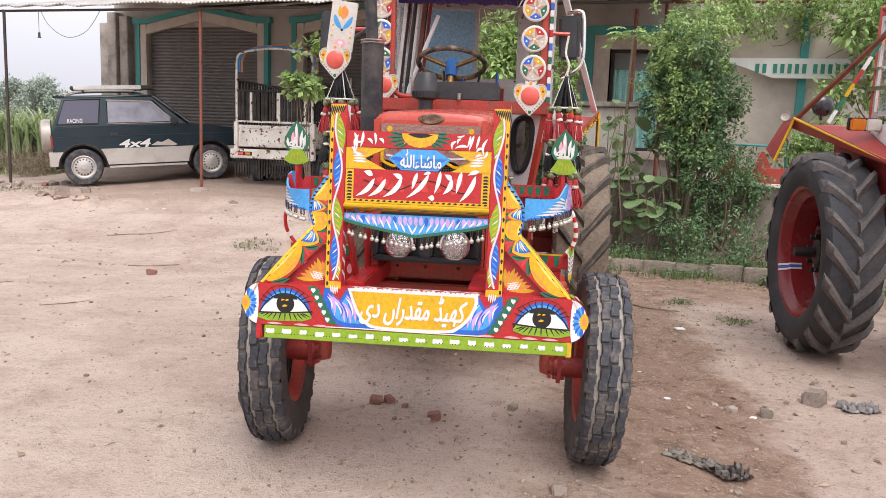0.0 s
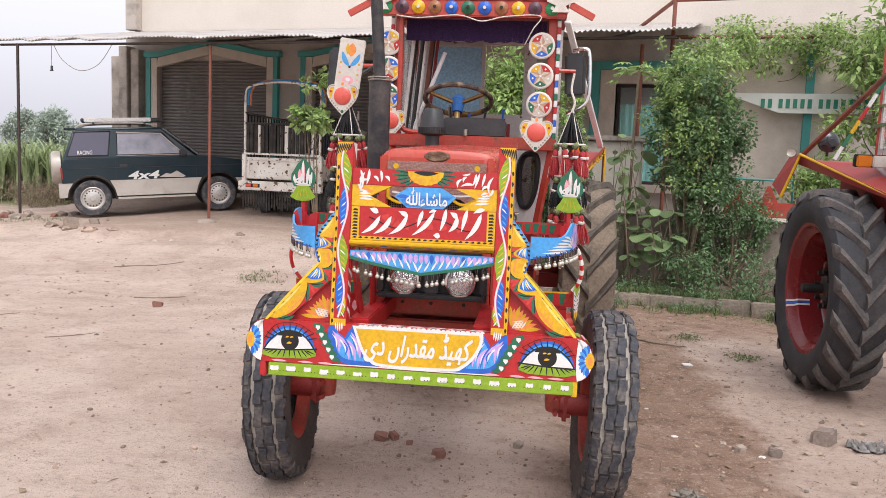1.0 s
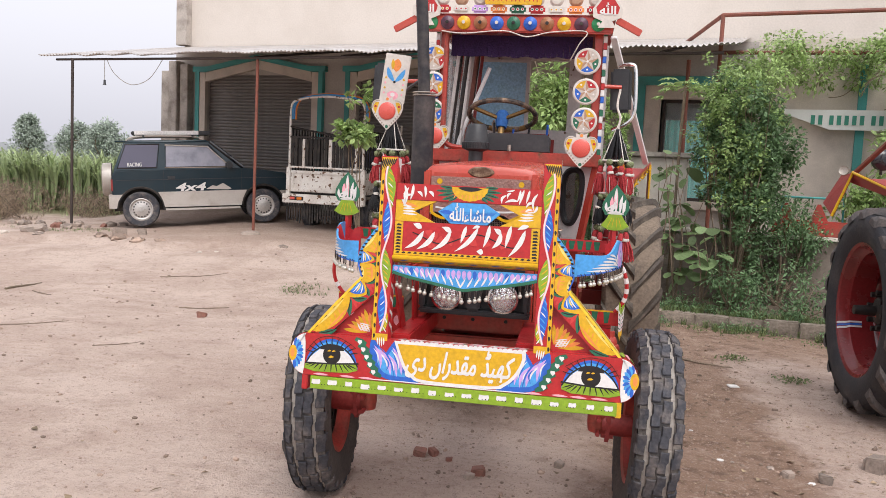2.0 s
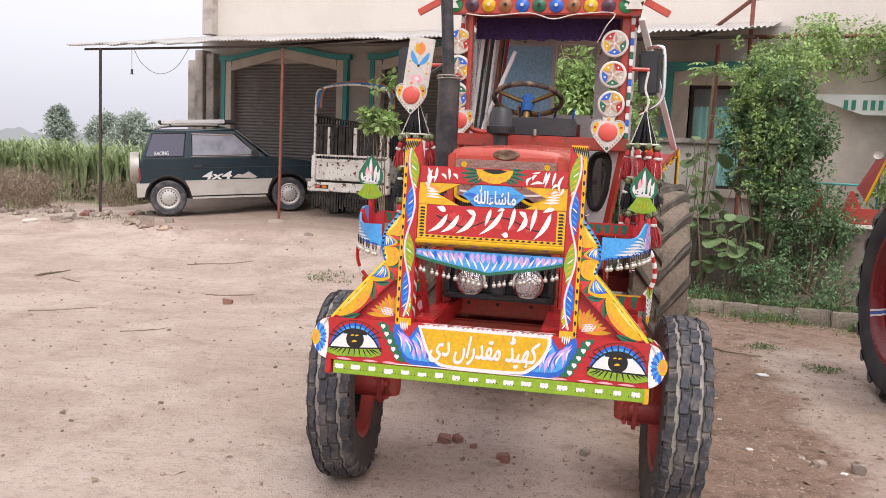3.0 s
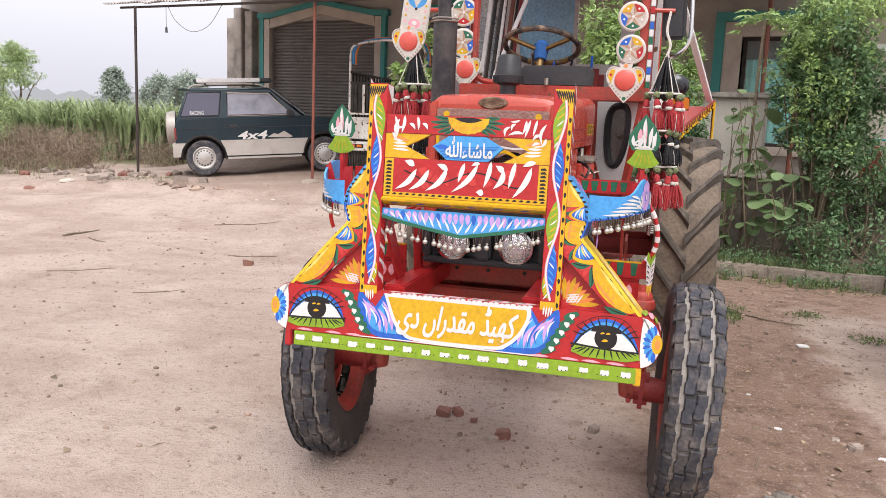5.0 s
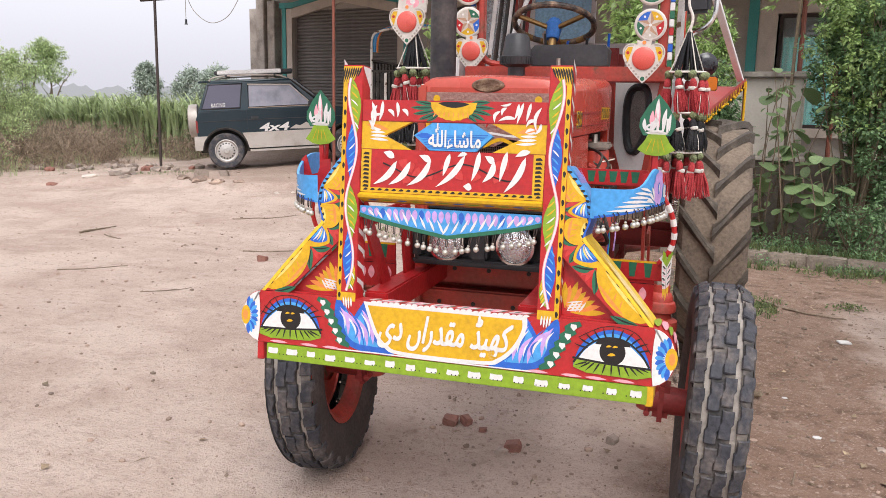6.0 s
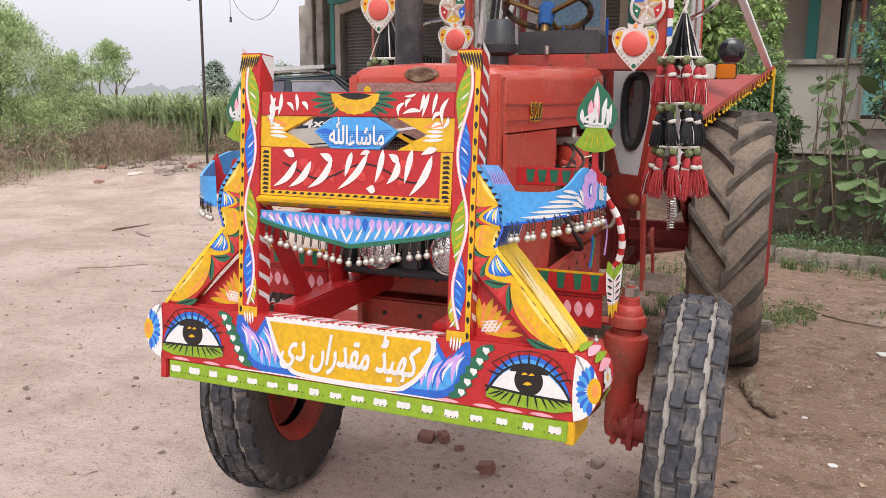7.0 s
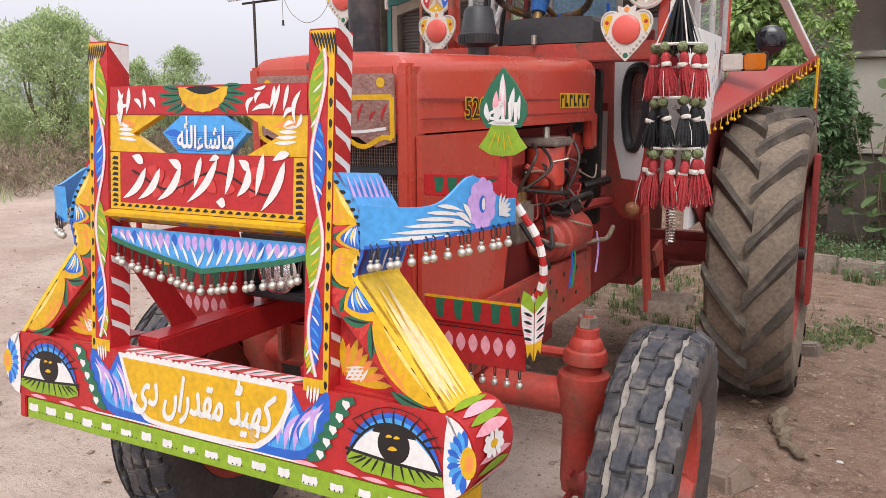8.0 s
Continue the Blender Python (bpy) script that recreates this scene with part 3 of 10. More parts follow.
def build_shop():
    bays = [(0.70, 3.62), (4.75, 7.55)]
    win = (11.15, 12.9, 1.35, 3.25)
    holes = [(a, c, -0.2, 3.72) for a, c in bays] + [win]
    bm = B()
    # up to canopy height the front takes a darker grey than above
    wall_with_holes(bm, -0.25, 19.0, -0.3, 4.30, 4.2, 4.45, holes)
    single("wall_front", bm, M_FRONTLOW, "darker grey stained shop front under the canopy", "wall", kind="structure", smooth=None, m=SHOP)
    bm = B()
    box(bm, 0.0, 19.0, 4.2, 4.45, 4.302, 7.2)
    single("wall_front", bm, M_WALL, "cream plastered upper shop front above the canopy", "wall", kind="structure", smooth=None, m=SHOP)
    bm = B()
    box(bm, -0.25, 0.0, 4.45, 13, -0.3, 4.3)
    box(bm, 0.0, 0.25, 4.452, 12.748, 4.302, 7.2)
    box(bm, 0.0, 19.0, 12.75, 13, -0.3, 7.2)
    box(bm, 18.75, 19.0, 4.45, 12.75, -0.3, 7.2)
    single("wall_rear", bm, M_WALL, "plain cream side and back walls of the shop", "wall", kind="structure", smooth=None, m=SHOP)
    bm = B()
    box(bm, -0.15, 19.1, 4.1, 13.1, 7.202, 7.4)
    single("roof_slab", bm, M_PILLAR, "flat grey concrete roof slab", "roof", kind="structure", smooth=None, m=SHOP)
    bm = B()
    box(bm, 0.0, 18.75, 4.45, 12.75, 0.28, 0.34)
    single("floor", bm, M_PILLAR, "bare concrete shop floor", "floor", kind="structure", smooth=None, m=SHOP)
    # weathered corner piers, lower outer one shorter
    for x0, x1, y0, z1, mat, lab in ((-0.52, -0.22, 4.0, 3.80, M_PILLAR, "short streaked concrete corner pier"),
                                     (-0.22, 0.02, 3.9, 4.02, M_PILLAR, "streaked concrete pier"),
                                     (0.05, 0.28, 3.98, 3.95, M_PILLAR, "stained concrete pier beside the shutter")):
        bm = B()
        box(bm, x0, x1, y0, 4.198, -0.2, z1, 0.012)
        single("trim", bm, mat, lab, "pier", kind="structure", m=SHOP)
    # parapet break of the upper wall
    bm = B()
    box(bm, -0.10, 0.20, 4.0, 4.198, 4.4, 7.2, 0.01)
    single("trim", bm, M_PILLAR, "grey upper corner pier of the shop", "pier", kind="structure", m=SHOP)
    # gabled teal and beige surrounds, and the rolling shutters inside
    for k, (a, c) in enumerate(bays):
        mid = (a + c) / 2
        bm = B()
        prism(bm, [(a - 0.34, 3.78), (a - 0.34, 3.90), (a + 0.06, 3.90), (mid, 4.16), (c - 0.06, 3.90), (c + 0.34, 3.90), (c + 0.34, 3.78), (c - 0.03, 3.78), (mid, 4.05), (a + 0.03, 3.78)], 0.14, pose(0, 4.198, 0) @ UPRIGHT)
        box(bm, a - 0.28, a - 0.17, 4.08, 4.198, -0.2, 3.78)
        box(bm, c + 0.17, c + 0.28, 4.08, 4.198, -0.2, 3.78)
        single("trim", bm, M_TEAL, "teal painted gabled door surround", "door surround", kind="structure", smooth=None, m=SHOP)
        bm = B()
        prism(bm, [(a + 0.03, 3.775), (mid, 4.045), (c - 0.03, 3.775), (c, 3.56), (c - 0.03, 3.56), (mid, 3.85), (a + 0.03, 3.56), (a, 3.56)], 0.10, pose(0, 4.198, 0) @ UPRIGHT)
        box(bm, a - 0.165, a, 4.10, 4.198, -0.2, 3.77)
        box(bm, c, c + 0.165, 4.10, 4.198, -0.2, 3.77)
        single("trim", bm, M_TRIM, "beige band inside the teal door surround", "door surround", kind="structure", smooth=None, m=SHOP)
        shutter = empty(f"door_{k + 1}", "closed grey steel rolling shutter", "shutter", SHOP, "shop shutters", "structure")
        bm = B()
        box(bm, a, c, 4.30, 4.33, 0.2, 3.95)
        part("backing", bm, M_STEELSH, shutter, smooth=None)
        bm = B()
        prof = [(0.0, 0.0), (-0.020, 0.012), (-0.026, 0.035), (-0.020, 0.058), (0.0, 0.070)]
        vs = [[bm.verts.new((x, 4.296 + p, q)) for p, q in prof] for x in (a, c)]
        for i in range(4):
            bm.faces.new((vs[0][i], vs[0][i + 1], vs[1][i + 1], vs[1][i]))
        slat = to_mesh("slat", bm, M_STEELSH, 60)
        for i in range(50):
            shared("slat", slat, shutter, pose(0, 0, 0.22 + i * 0.074))
    # window with teal shutters, beside the pergola
    bm = B()
    a, c, e, f = win
    for x0, x1, z0, z1 in ((a - 0.36, a - 0.20, e - 0.3, f + 0.42), (c + 0.20, c + 0.36, e - 0.3, f + 0.42), (a - 0.20, c + 0.20, f + 0.26, f + 0.42)):
        box(bm, x0, x1, 4.08, 4.198, z0, z1)
    single("trim", bm, M_TEAL, "teal painted window surround", "window surround", kind="structure", smooth=None, m=SHOP)
    bm = B()
    for x0, x1, z0, z1 in ((a - 0.195, a + 0.10, e, f + 0.255), (c - 0.10, c + 0.195, e, f + 0.255), (a + 0.10, c - 0.10, f, f + 0.255), (a - 0.195, c + 0.195, e - 0.15, e)):
        box(bm, x0, x1, 4.12, 4.198, z0, z1)
    single("trim", bm, M_TRIM, "beige inner window band", "window surround", kind="structure", smooth=None, m=SHOP)
    window = empty("window_1", "dark shop window with teal curtain half drawn", "window", SHOP, kind="structure")
    bm = B()
    for x0, x1, z0, z1 in ((a + 0.12, a + 0.18, e, f), (c - 0.18, c - 0.12, e, f), (a + 0.18, c - 0.18, f - 0.06, f), (a + 0.18, c - 0.18, e, e + 0.06)):
        box(bm, x0, x1, 4.26, 4.32, z0, z1)
    part("window_frame", bm, M_DARKPIPE, window, "dark brown timber frame")
    bm = B()
    box(bm, a + 0.18, c - 0.18, 4.285, 4.29, e + 0.06, f - 0.06)
    g = part("pane", bm, M_CLEAR, window)
    g.visible_shadow = False
    bm = B()
    n = 60
    for i in range(n):
        x0, x1 = a + 0.2 + i * 0.022, a + 0.2 + (i + 1) * 0.022
        y0, y1 = 4.312 + 0.015 * math.sin(i * 1.1), 4.312 + 0.015 * math.sin((i + 1) * 1.1)
        z1 = f - 0.38
        q = [bm.verts.new(p) for p in ((x0, y0, e), (x1, y1, e), (x1, y1, z1), (x0, y0, z1))]
        bm.faces.new(q)
    part("curtain", bm, surf("teal_cloth", (0.20, 0.72, 0.66), 0.85, var=0.15, scale=5), window, "teal cloth curtain")


build_shop()


def build_canopy():
    """Tin canopy on pipe posts in front of the shop; it droops unevenly at the edge."""
    canopy = empty("canopy", "corrugated tin canopy on red pipe posts", "canopy", SHOP, kind="structure")
    nu, nv, u1 = 520, 8, 12.75
    bm = B()
    rows = []
    for j in range(nv + 1):
        v = j / nv * 4.19
        row = []
        for i in range(nu + 1):
            u = i / nu * u1
            lip = max(0, 1 - v / 0.6)
            z = 3.57 + 0.19 * v + 0.018 * math.sin(u * math.tau / 0.0762) + lip * (0.05 * noise.noise((u * 0.9, 0, 2)) + 0.03 * noise.noise((u * 3, 1, 2)))
            row.append(bm.verts.new((u + (0.0 if i else 0.06 * v), v, z)))
        rows.append(row)
    for a, c in zip(rows, rows[1:]):
        for i in range(nu):
            bm.faces.new((a[i], a[i + 1], c[i + 1], c[i]))
    ob = part("sheet", bm, M_TIN, canopy, "pale weathered corrugated sheet", smooth=80)
    so = ob.modifiers.new("thick", "SOLIDIFY")
    so.thickness = 0.004
    bm = B()
    tube(bm, [(0.35, 0.12, 3.50), (5, 0.12, 3.485), (u1 - 0.2, 0.12, 3.49)], 0.022, 8)
    part("front_rail", bm, M_DARKPIPE, canopy, "dark steel edge rail")
    for u in (4.9, 6.6, 8.3, 10.0, 11.7):
        bm = B()
        tube(bm, [(u, 0.12, 3.5), (u, 4.15, 4.25)], 0.025, 6)
        part("rafter", bm, M_DARKPIPE, canopy)
    for u, x, y, mt in ((1.0, -9.10, 10.85, M_DARKPIPE), (4.85, -5.17, 10.24, M_PIPE)):
        w = SHOP.inverted() @ Vector((x, y, 0))
        bm = B()
        tube(bm, [(w.x, w.y, ground_z(x, y) - 0.05), (w.x, w.y + 0.02, 3.49)], 0.026, 10)
        part("post", bm, mt, canopy, "rusty pipe post")
        bm = B()
        t = bmesh.new()
        bmesh.ops.create_icosphere(t, subdivisions=2, radius=0.17)
        for v in t.verts:
            v.co.z *= 0.45
            v.co *= 1 + 0.25 * noise.noise(v.co * 9)
        merge(bm, t, pose(w.x, w.y - 0.05, ground_z(x, y)))
        part("footing", bm, M_STONE, canopy, "rough lump of concrete")
    bm = B()
    tube(bm, spline([(1.60, 0.12, 3.49), (1.78, 0.14, 3.22), (2.15, 0.16, 3.03), (2.55, 0.18, 3.14), (2.85, 0.2, 3.50)], 6), 0.006, 5)
    tube(bm, [(1.55, 0.12, 3.49), (1.55, 0.12, 3.12)], 0.006, 5)
    part("wire", bm, M_STEEL, canopy, "slack drooping lamp wire")
    bm = B()
    lathe(bm, [(0.0, 0.1), (0.02, 0.09), (0.022, 0.02), (0.035, 0.0), (0.0, -0.005)], 10, pose(1.55, 0.12, 3.02))
    part("lamp_socket", bm, M_PLASTIC, canopy)


build_canopy()


def build_kerb():
    """A low broken kerb of cast blocks in front of the planting."""
    kerb = empty("kerb", "low weathered concrete kerb along the planting bed", "kerb", kind="structure")
    rng = random.Random(4)
    line = spline([(0.2, 7.15, 0), (1.36, 6.92, 0), (2.3, 6.72, 0), (3.3, 6.42, 0), (5.2, 5.9, 0), (7.5, 5.3, 0)], 12)
    run, last = [], line[0]
    for p in line:
        run.append(p)
    d, want, i = 0.0, 0.0, 0
    meshes = []
    for k in range(6):
        bm = B()
        box(bm, -0.19, 0.19, -0.06, 0.06, -0.12, 0.17, 0.012)
        bmesh.ops.subdivide_edges(bm, edges=bm.edges[:], cuts=1)
        for v in bm.verts:
            v.co += Vector([0.020 * noise.noise(v.co * 7 + Vector((k * 3.1, j * 5.0, 0))) for j in range(3)])
        meshes.append(to_mesh("block", bm, M_KERB, 40))
    for a, c in zip(line, line[1:]):
        seg = (c - a).length
        while want < d + seg:
            p = a + (c - a) * ((want - d) / seg)
            ang = math.degrees(math.atan2(c.y - a.y, c.x - a.x))
            shared("block", rng.choice(meshes), kerb, pose(p.x, p.y, rng.uniform(-0.03, 0.004), rng.uniform(-3, 3), rng.uniform(-1.5, 1.5), ang + rng.uniform(-1.5, 1.5)))
            want += 0.384
        d += seg
    # raised bed of soil behind the kerb
    bm = B()
    rows = []
    for p in line[::2]:
        col = []
        for j in range(10):
            q = p + Vector((0.18, 1.0, 0)) * (0.05 + j * 0.30)
            col.append(bm.verts.new((q.x, q.y, 0.12 + 0.02 * j * 0.3 + 0.03 * noise.noise((q.x * 2, q.y * 2, 4)))))
        rows.append(col)
    for a, c in zip(rows, rows[1:]):
        for j in range(9):
            bm.faces.new((a[j], a[j + 1], c[j + 1], c[j]))
    single("planting_bed", bm, surf("bed_soil", (0.14, 0.105, 0.075), 0.95, var=0.3, scale=5, stain=0.4, bump=0.7), "dark soil of the planting bed", "soil", kind="structure")


build_kerb()


def build_yard_wall():
    """Veranda plinth and a lower block behind the plants, with the sign on it."""
    bm = B()
    box(bm, 11.25, 19.0, -0.15, 0.25, 0.0, 1.02, 0.01)
    single("plinth", bm, M_PLINTH, "grey stained concrete plinth wall behind the plants", "wall", kind="structure", m=SHOP)
    bm = B()
    box(bm, 11.22, 19.0, -0.19, 0.29, 1.024, 1.07, 0.008)
    single("trim", bm, M_WALL, "pale ledge on top of the plinth", "ledge", kind="structure", m=SHOP)
    bm = B()
    wall_with_holes(bm, 12.95, 19.0, 0.3, 4.0, 2.2, 2.4, [(14.9, 16.2, 1.3, 2.5)])
    single("wall_side", bm, M_TRIM, "beige plastered wall of the side room behind creepers", "wall", kind="structure", smooth=None, m=SHOP)
    bm = B()
    box(bm, 14.42, 14.54, 2.1, 2.198, 2.0, 3.6)
    single("trim", bm, M_TEAL, "teal painted pilaster strip", "pilaster", kind="structure", smooth=None, m=SHOP)
    bm = B()
    box(bm, 11.33, 12.20, -0.10, 0.20, 1.074, 2.03, 0.01)
    single("wall_stub", bm, M_WALL, "short cream wall panel on the plinth", "wall", kind="structure", m=SHOP)
    bm = B()
    box(bm, 11.26, 12.26, -0.18, 0.26, 2.034, 2.105, 0.012)
    single("trim", bm, M_PILLAR, "chipped grey capping slab", "capping", kind="structure", m=SHOP)


build_yard_wall()


def build_signboard():
    sign = empty("signboard", "long white board with green lettering of a business", "sign", SHOP)
    bm = B()
    prism(bm, [(13.33, 2.86), (13.33, 2.90), (17.2, 2.90), (17.2, 2.60), (14.05, 2.60)], 0.04, pose(0, 2.0, 0) @ UPRIGHT)
    part("board", bm, M_SIGN, sign)
    # the firm's name stands as plain bars
    rng = random.Random(3)
    x = 13.78
    for k, nletters in enumerate((2, 5, 8)):
        for j in range(nletters):
            bm = B()
            box(bm, x, x + 0.058, 1.945, 1.958, 2.675, 2.815)
            part("letter_bar", bm, M_SIGNGRN, sign, smooth=None)
            x += 0.104
        x += 0.05
    for u in (13.9, 15.5):
        bm = B()
        box(bm, u, u + 0.05, 2.005, 2.195, 2.72, 2.77)
        part("bracket", bm, M_DARKPIPE, sign)


build_signboard()


# ---- the painted tractor ----
def wheel_front(m, parent, side):
    """Block-tread front wheel; the axle is x, the hub at the origin; side +1: outer face towards +x."""
    bm = B()
    R, W = 0.485, 0.225
    prof = [(0.275, -0.075), (0.300, -0.098), (0.36, -0.116), (0.42, -0.116), (0.452, -0.106), (0.463, -0.085), (0.467, 0.0),
            (0.463, 0.085), (0.452, 0.106), (0.42, 0.116), (0.36, 0.116), (0.300, 0.098), (0.275, 0.075)]
    turn = pose(0, 0, 0, 0, 90, 0)
    wheel = empty_part("front_wheel", parent, m)
    lathe(bm, [(r, h * 0.93) for r, h in prof[4:9]], 64, turn)
    part("carcass", bm, M_GROOVE, wheel, "dusty grooved tyre casing")
    bm = B()
    lathe(bm, prof[:5], 64, turn)
    lathe(bm, prof[8:], 64, turn)
    part("sidewall", bm, M_DIRTWALL, wheel, "dirty dark sidewall")
    # shallow dark gaps between the blocks; only the two long grooves hold pale dust
    bm = B()
    for x0, x1, r in ((-0.043, 0.043, 0.4755), (0.064, 0.103, 0.4725), (-0.103, -0.064, 0.4725)):
        lathe(bm, [(0.462, x0), (r, x0), (r - (0.008 if x0 < -0.05 else 0), x0 + 0.002), (r - (0.008 if x1 > 0.06 else 0), x1 - 0.002), (0.455, x1)], 64, turn)
    part("tread_base", bm, M_GAP, wheel, "dark rubber between the blocks")
    bm = B()
    rng = random.Random(11 + side)
    n = 27
    for lane, (c, w) in enumerate(((-0.0875, 0.045), (-0.0235, 0.043), (0.0235, 0.043), (0.0875, 0.045))):
        for k in range(n):
            a = (k + 0.5 * (lane % 2) + 0.30 * lane + rng.uniform(-0.02, 0.02)) * math.tau / n
            t = bmesh.new()
            half = 0.5 * (0.905 if 0 < lane < 3 else 0.84) * math.tau * R / n
            z = 0.0042
            # zigzag flanks, ends cut askew
            pts = [(-half * 1.0, -w / 2 + z), (-half * 0.15, -w / 2 + z), (half * 0.10, -w / 2 - z), (half * 0.96, -w / 2 - z), (half * 0.99, 0.0), (half * 0.93, w / 2 - z), (half * 0.10, w / 2 - z), (-half * 0.15, w / 2 + z), (-half * 0.98, w / 2 + z), (-half * 0.97, 0.0)]
            edge = lane in (0, 3)
            worn = rng.uniform(0.0, 0.0022)
            rows = []
            for lift, k2 in ((0.450, 1.0), (R - 0.005, 1.0), (R - worn, 0.86)):
                row = []
                for p, q in pts:
                    p, q = p * (0.4 + 0.6 * k2), q * k2
                    drop = 0.018 * max(0, abs(c + q) - 0.072) / 0.03
                    if edge and abs(c + q) > 0.095 and lift < 0.46:
                        drop += 0.03
                    r = lift - drop
                    ang = a + p / R
                    row.append(t.verts.new((c + q, r * math.cos(ang), r * math.sin(ang))))
                rows.append(row)
            m2 = len(pts)
            for u, v in zip(rows, rows[1:]):
                for i in range(m2):
                    t.faces.new((u[i], u[(i + 1) % m2], v[(i + 1) % m2], v[i]))
            t.faces.new(rows[-1])
            merge(bm, t)
    part("tread", bm, M_RUBBER, wheel, "worn grey tread blocks", smooth=25)
    bm = B()
    lathe(bm, [(0.278, -0.085), (0.285, -0.09), (0.262, -0.08), (0.255, -0.04), (0.235, -0.03), (0.23, 0.04 * side), (0.12, 0.05 * side), (0.10, 0.03 * side), (0.0, 0.03 * side)][:], 40, turn)
    lathe(bm, [(0.23, 0.02), (0.25, 0.05), (0.262, 0.08), (0.285, 0.09), (0.278, 0.085)], 40, turn)
    part("rim", bm, M_CHASSIS, wheel, "dull red steel rim")
    bm = B()
    lathe(bm, [(0.0, 0.12), (0.05, 0.115), (0.065, 0.09), (0.07, 0.03), (0.10, 0.02), (0.10, 0.0)], 20, pose(0, 0, 0, 0, 90 * side, 0))
    for k in range(6):
        a = k * math.tau / 6
        lathe(bm, [(0.0, 0.075), (0.013, 0.075), (0.013, 0.04)], 6, pose(0, 0, 0, 0, 90 * side, 0) @ pose(0.085 * math.cos(a), 0.085 * math.sin(a), 0))
    part("hub", bm, M_CHASSIS, wheel)
    return wheel


def empty_part(name, parent, m):
    ob = new(name)
    ob.parent = parent
    ob.matrix_basis = m
    return ob


def wheel_rear(m, parent, side, tyre=None, lug=None, red=None, lw=1.0, deep=0.0):
    """Tall rear wheel with chevron lugs; the lugs point so that the V runs up the front."""
    R, W, rr = 0.745, 0.40, 0.50
    wheel = empty_part("rear_wheel", parent, m)
    turn = pose(0, 0, 0, 0, 90, 0)
    bm = B()
    lathe(bm, [(rr, -0.16), (0.53, -0.185), (0.62, -0.205), (0.70, -0.198), (0.728, -0.175), (0.745, -0.08), (0.748, 0.0), (0.745, 0.08), (0.728, 0.175), (0.70, 0.198), (0.62, 0.205), (0.53, 0.185), (rr, 0.16)], 72, turn)
    part("tyre", bm, tyre or M_DUSTYRUB, wheel, "tall rear tyre casing")
    n = 18
    for s in (-1, 1):
        bm = B()
        rows = []
        for i in range(9):
            u = i / 8
            x = s * (-0.010 + u * 0.218)
            ang = 0.36 * u ** 1.08
            base = 0.742 - 0.05 * max(0, (u - 0.8) / 0.2)
            top = 0.787 - 0.035 * max(0, (u - 0.85) / 0.15) - 0.012 * u
            w = (0.0155 + 0.009 * u + 0.013 * max(0, 1 - u * 4.5)) * lw
            row = []
            for dr, dw in ((base, -w * 2.0), (top - 0.012, -w * 1.12), (top, -w * 0.72), (top, w * 0.72), (top - 0.012, w * 1.12), (base, w * 2.0)):
                an = ang + dw / R
                row.append(bm.verts.new((x, -dr * math.cos(an), dr * math.sin(an))))
            rows.append(row)
        for u, v in zip(rows, rows[1:]):
            for i in range(5):
                bm.faces.new((u[i], u[i + 1], v[i + 1], v[i]))
        for row in (rows[0], rows[-1]):
            bm.faces.new(row)
        me = to_mesh("lug", bm, lug or M_LUG, 30)
        for k in range(n):
            shared("lug", me, wheel, pose(0, 0, 0, -math.degrees((k + (0.5 if s > 0 else 0)) * math.tau / n)))
    bm = B()
    lathe(bm, [(0.505, -0.165), (0.515, -0.172), (0.49, -0.16), (0.47, -0.11), (0.44, -0.09), (0.435, 0.0), (0.44, 0.09), (0.47, 0.11), (0.49, 0.16), (0.515, 0.172), (0.505, 0.165)], 56, turn)
    part("rim", bm, red or M_RIM, wheel, "red rear wheel rim")
    bm = B()
    lathe(bm, [(0.44, -0.06 - deep), (0.40, -0.03 - deep), (0.30, -0.02 - deep), (0.18, -0.07 - deep), (0.10, -0.08 - deep), (0.0, -0.08 - deep)], 40, pose(0, 0, 0, 0, 90 * side, 0))
    part("disc", bm, red or M_RIM, wheel, "dished red wheel disc")
    bm = B()
    lathe(bm, [(0.0, 0.20), (0.035, 0.20), (0.04, 0.05), (0.09, 0.04), (0.10, -0.02)], 16, pose(0, 0, 0, 0, 90 * side, 0))
    lathe(bm, [(0.10, -0.02 - deep), (0.105, 0.03), (0.09, 0.04)], 16, pose(0, 0, 0, 0, 90 * side, 0))
    part("hub", bm, M_GREASE, wheel, "greasy black hub")
    bm = B()
    lathe(bm, [(0.0, 0.06), (0.022, 0.06), (0.022, -0.02 - deep)], 6)
    nut = to_mesh("nut", bm, M_GREASE, 35)
    for k in range(8):
        a = k * math.tau / 8
        shared("nut", nut, wheel, pose(0, 0, 0, 0, 90 * side, 0) @ pose(0.14 * math.cos(a), 0.14 * math.sin(a), 0))
    return wheel


tractor = empty("tractor", "red tractor decked with painted guard, bells and tassels", "tractor")
for s in (-1, 1):
    wheel_front(pose(0.01 + s * 0.825, 0.93, 0.483, 0, s * 2.5, 2 if s > 0 else 5) @ Matrix.Diagonal((0.93, 1, 1, 1)), tractor, s)
    wheel_rear(pose(0.01 + s * 0.835, 3.38, 0.787), tractor, s)


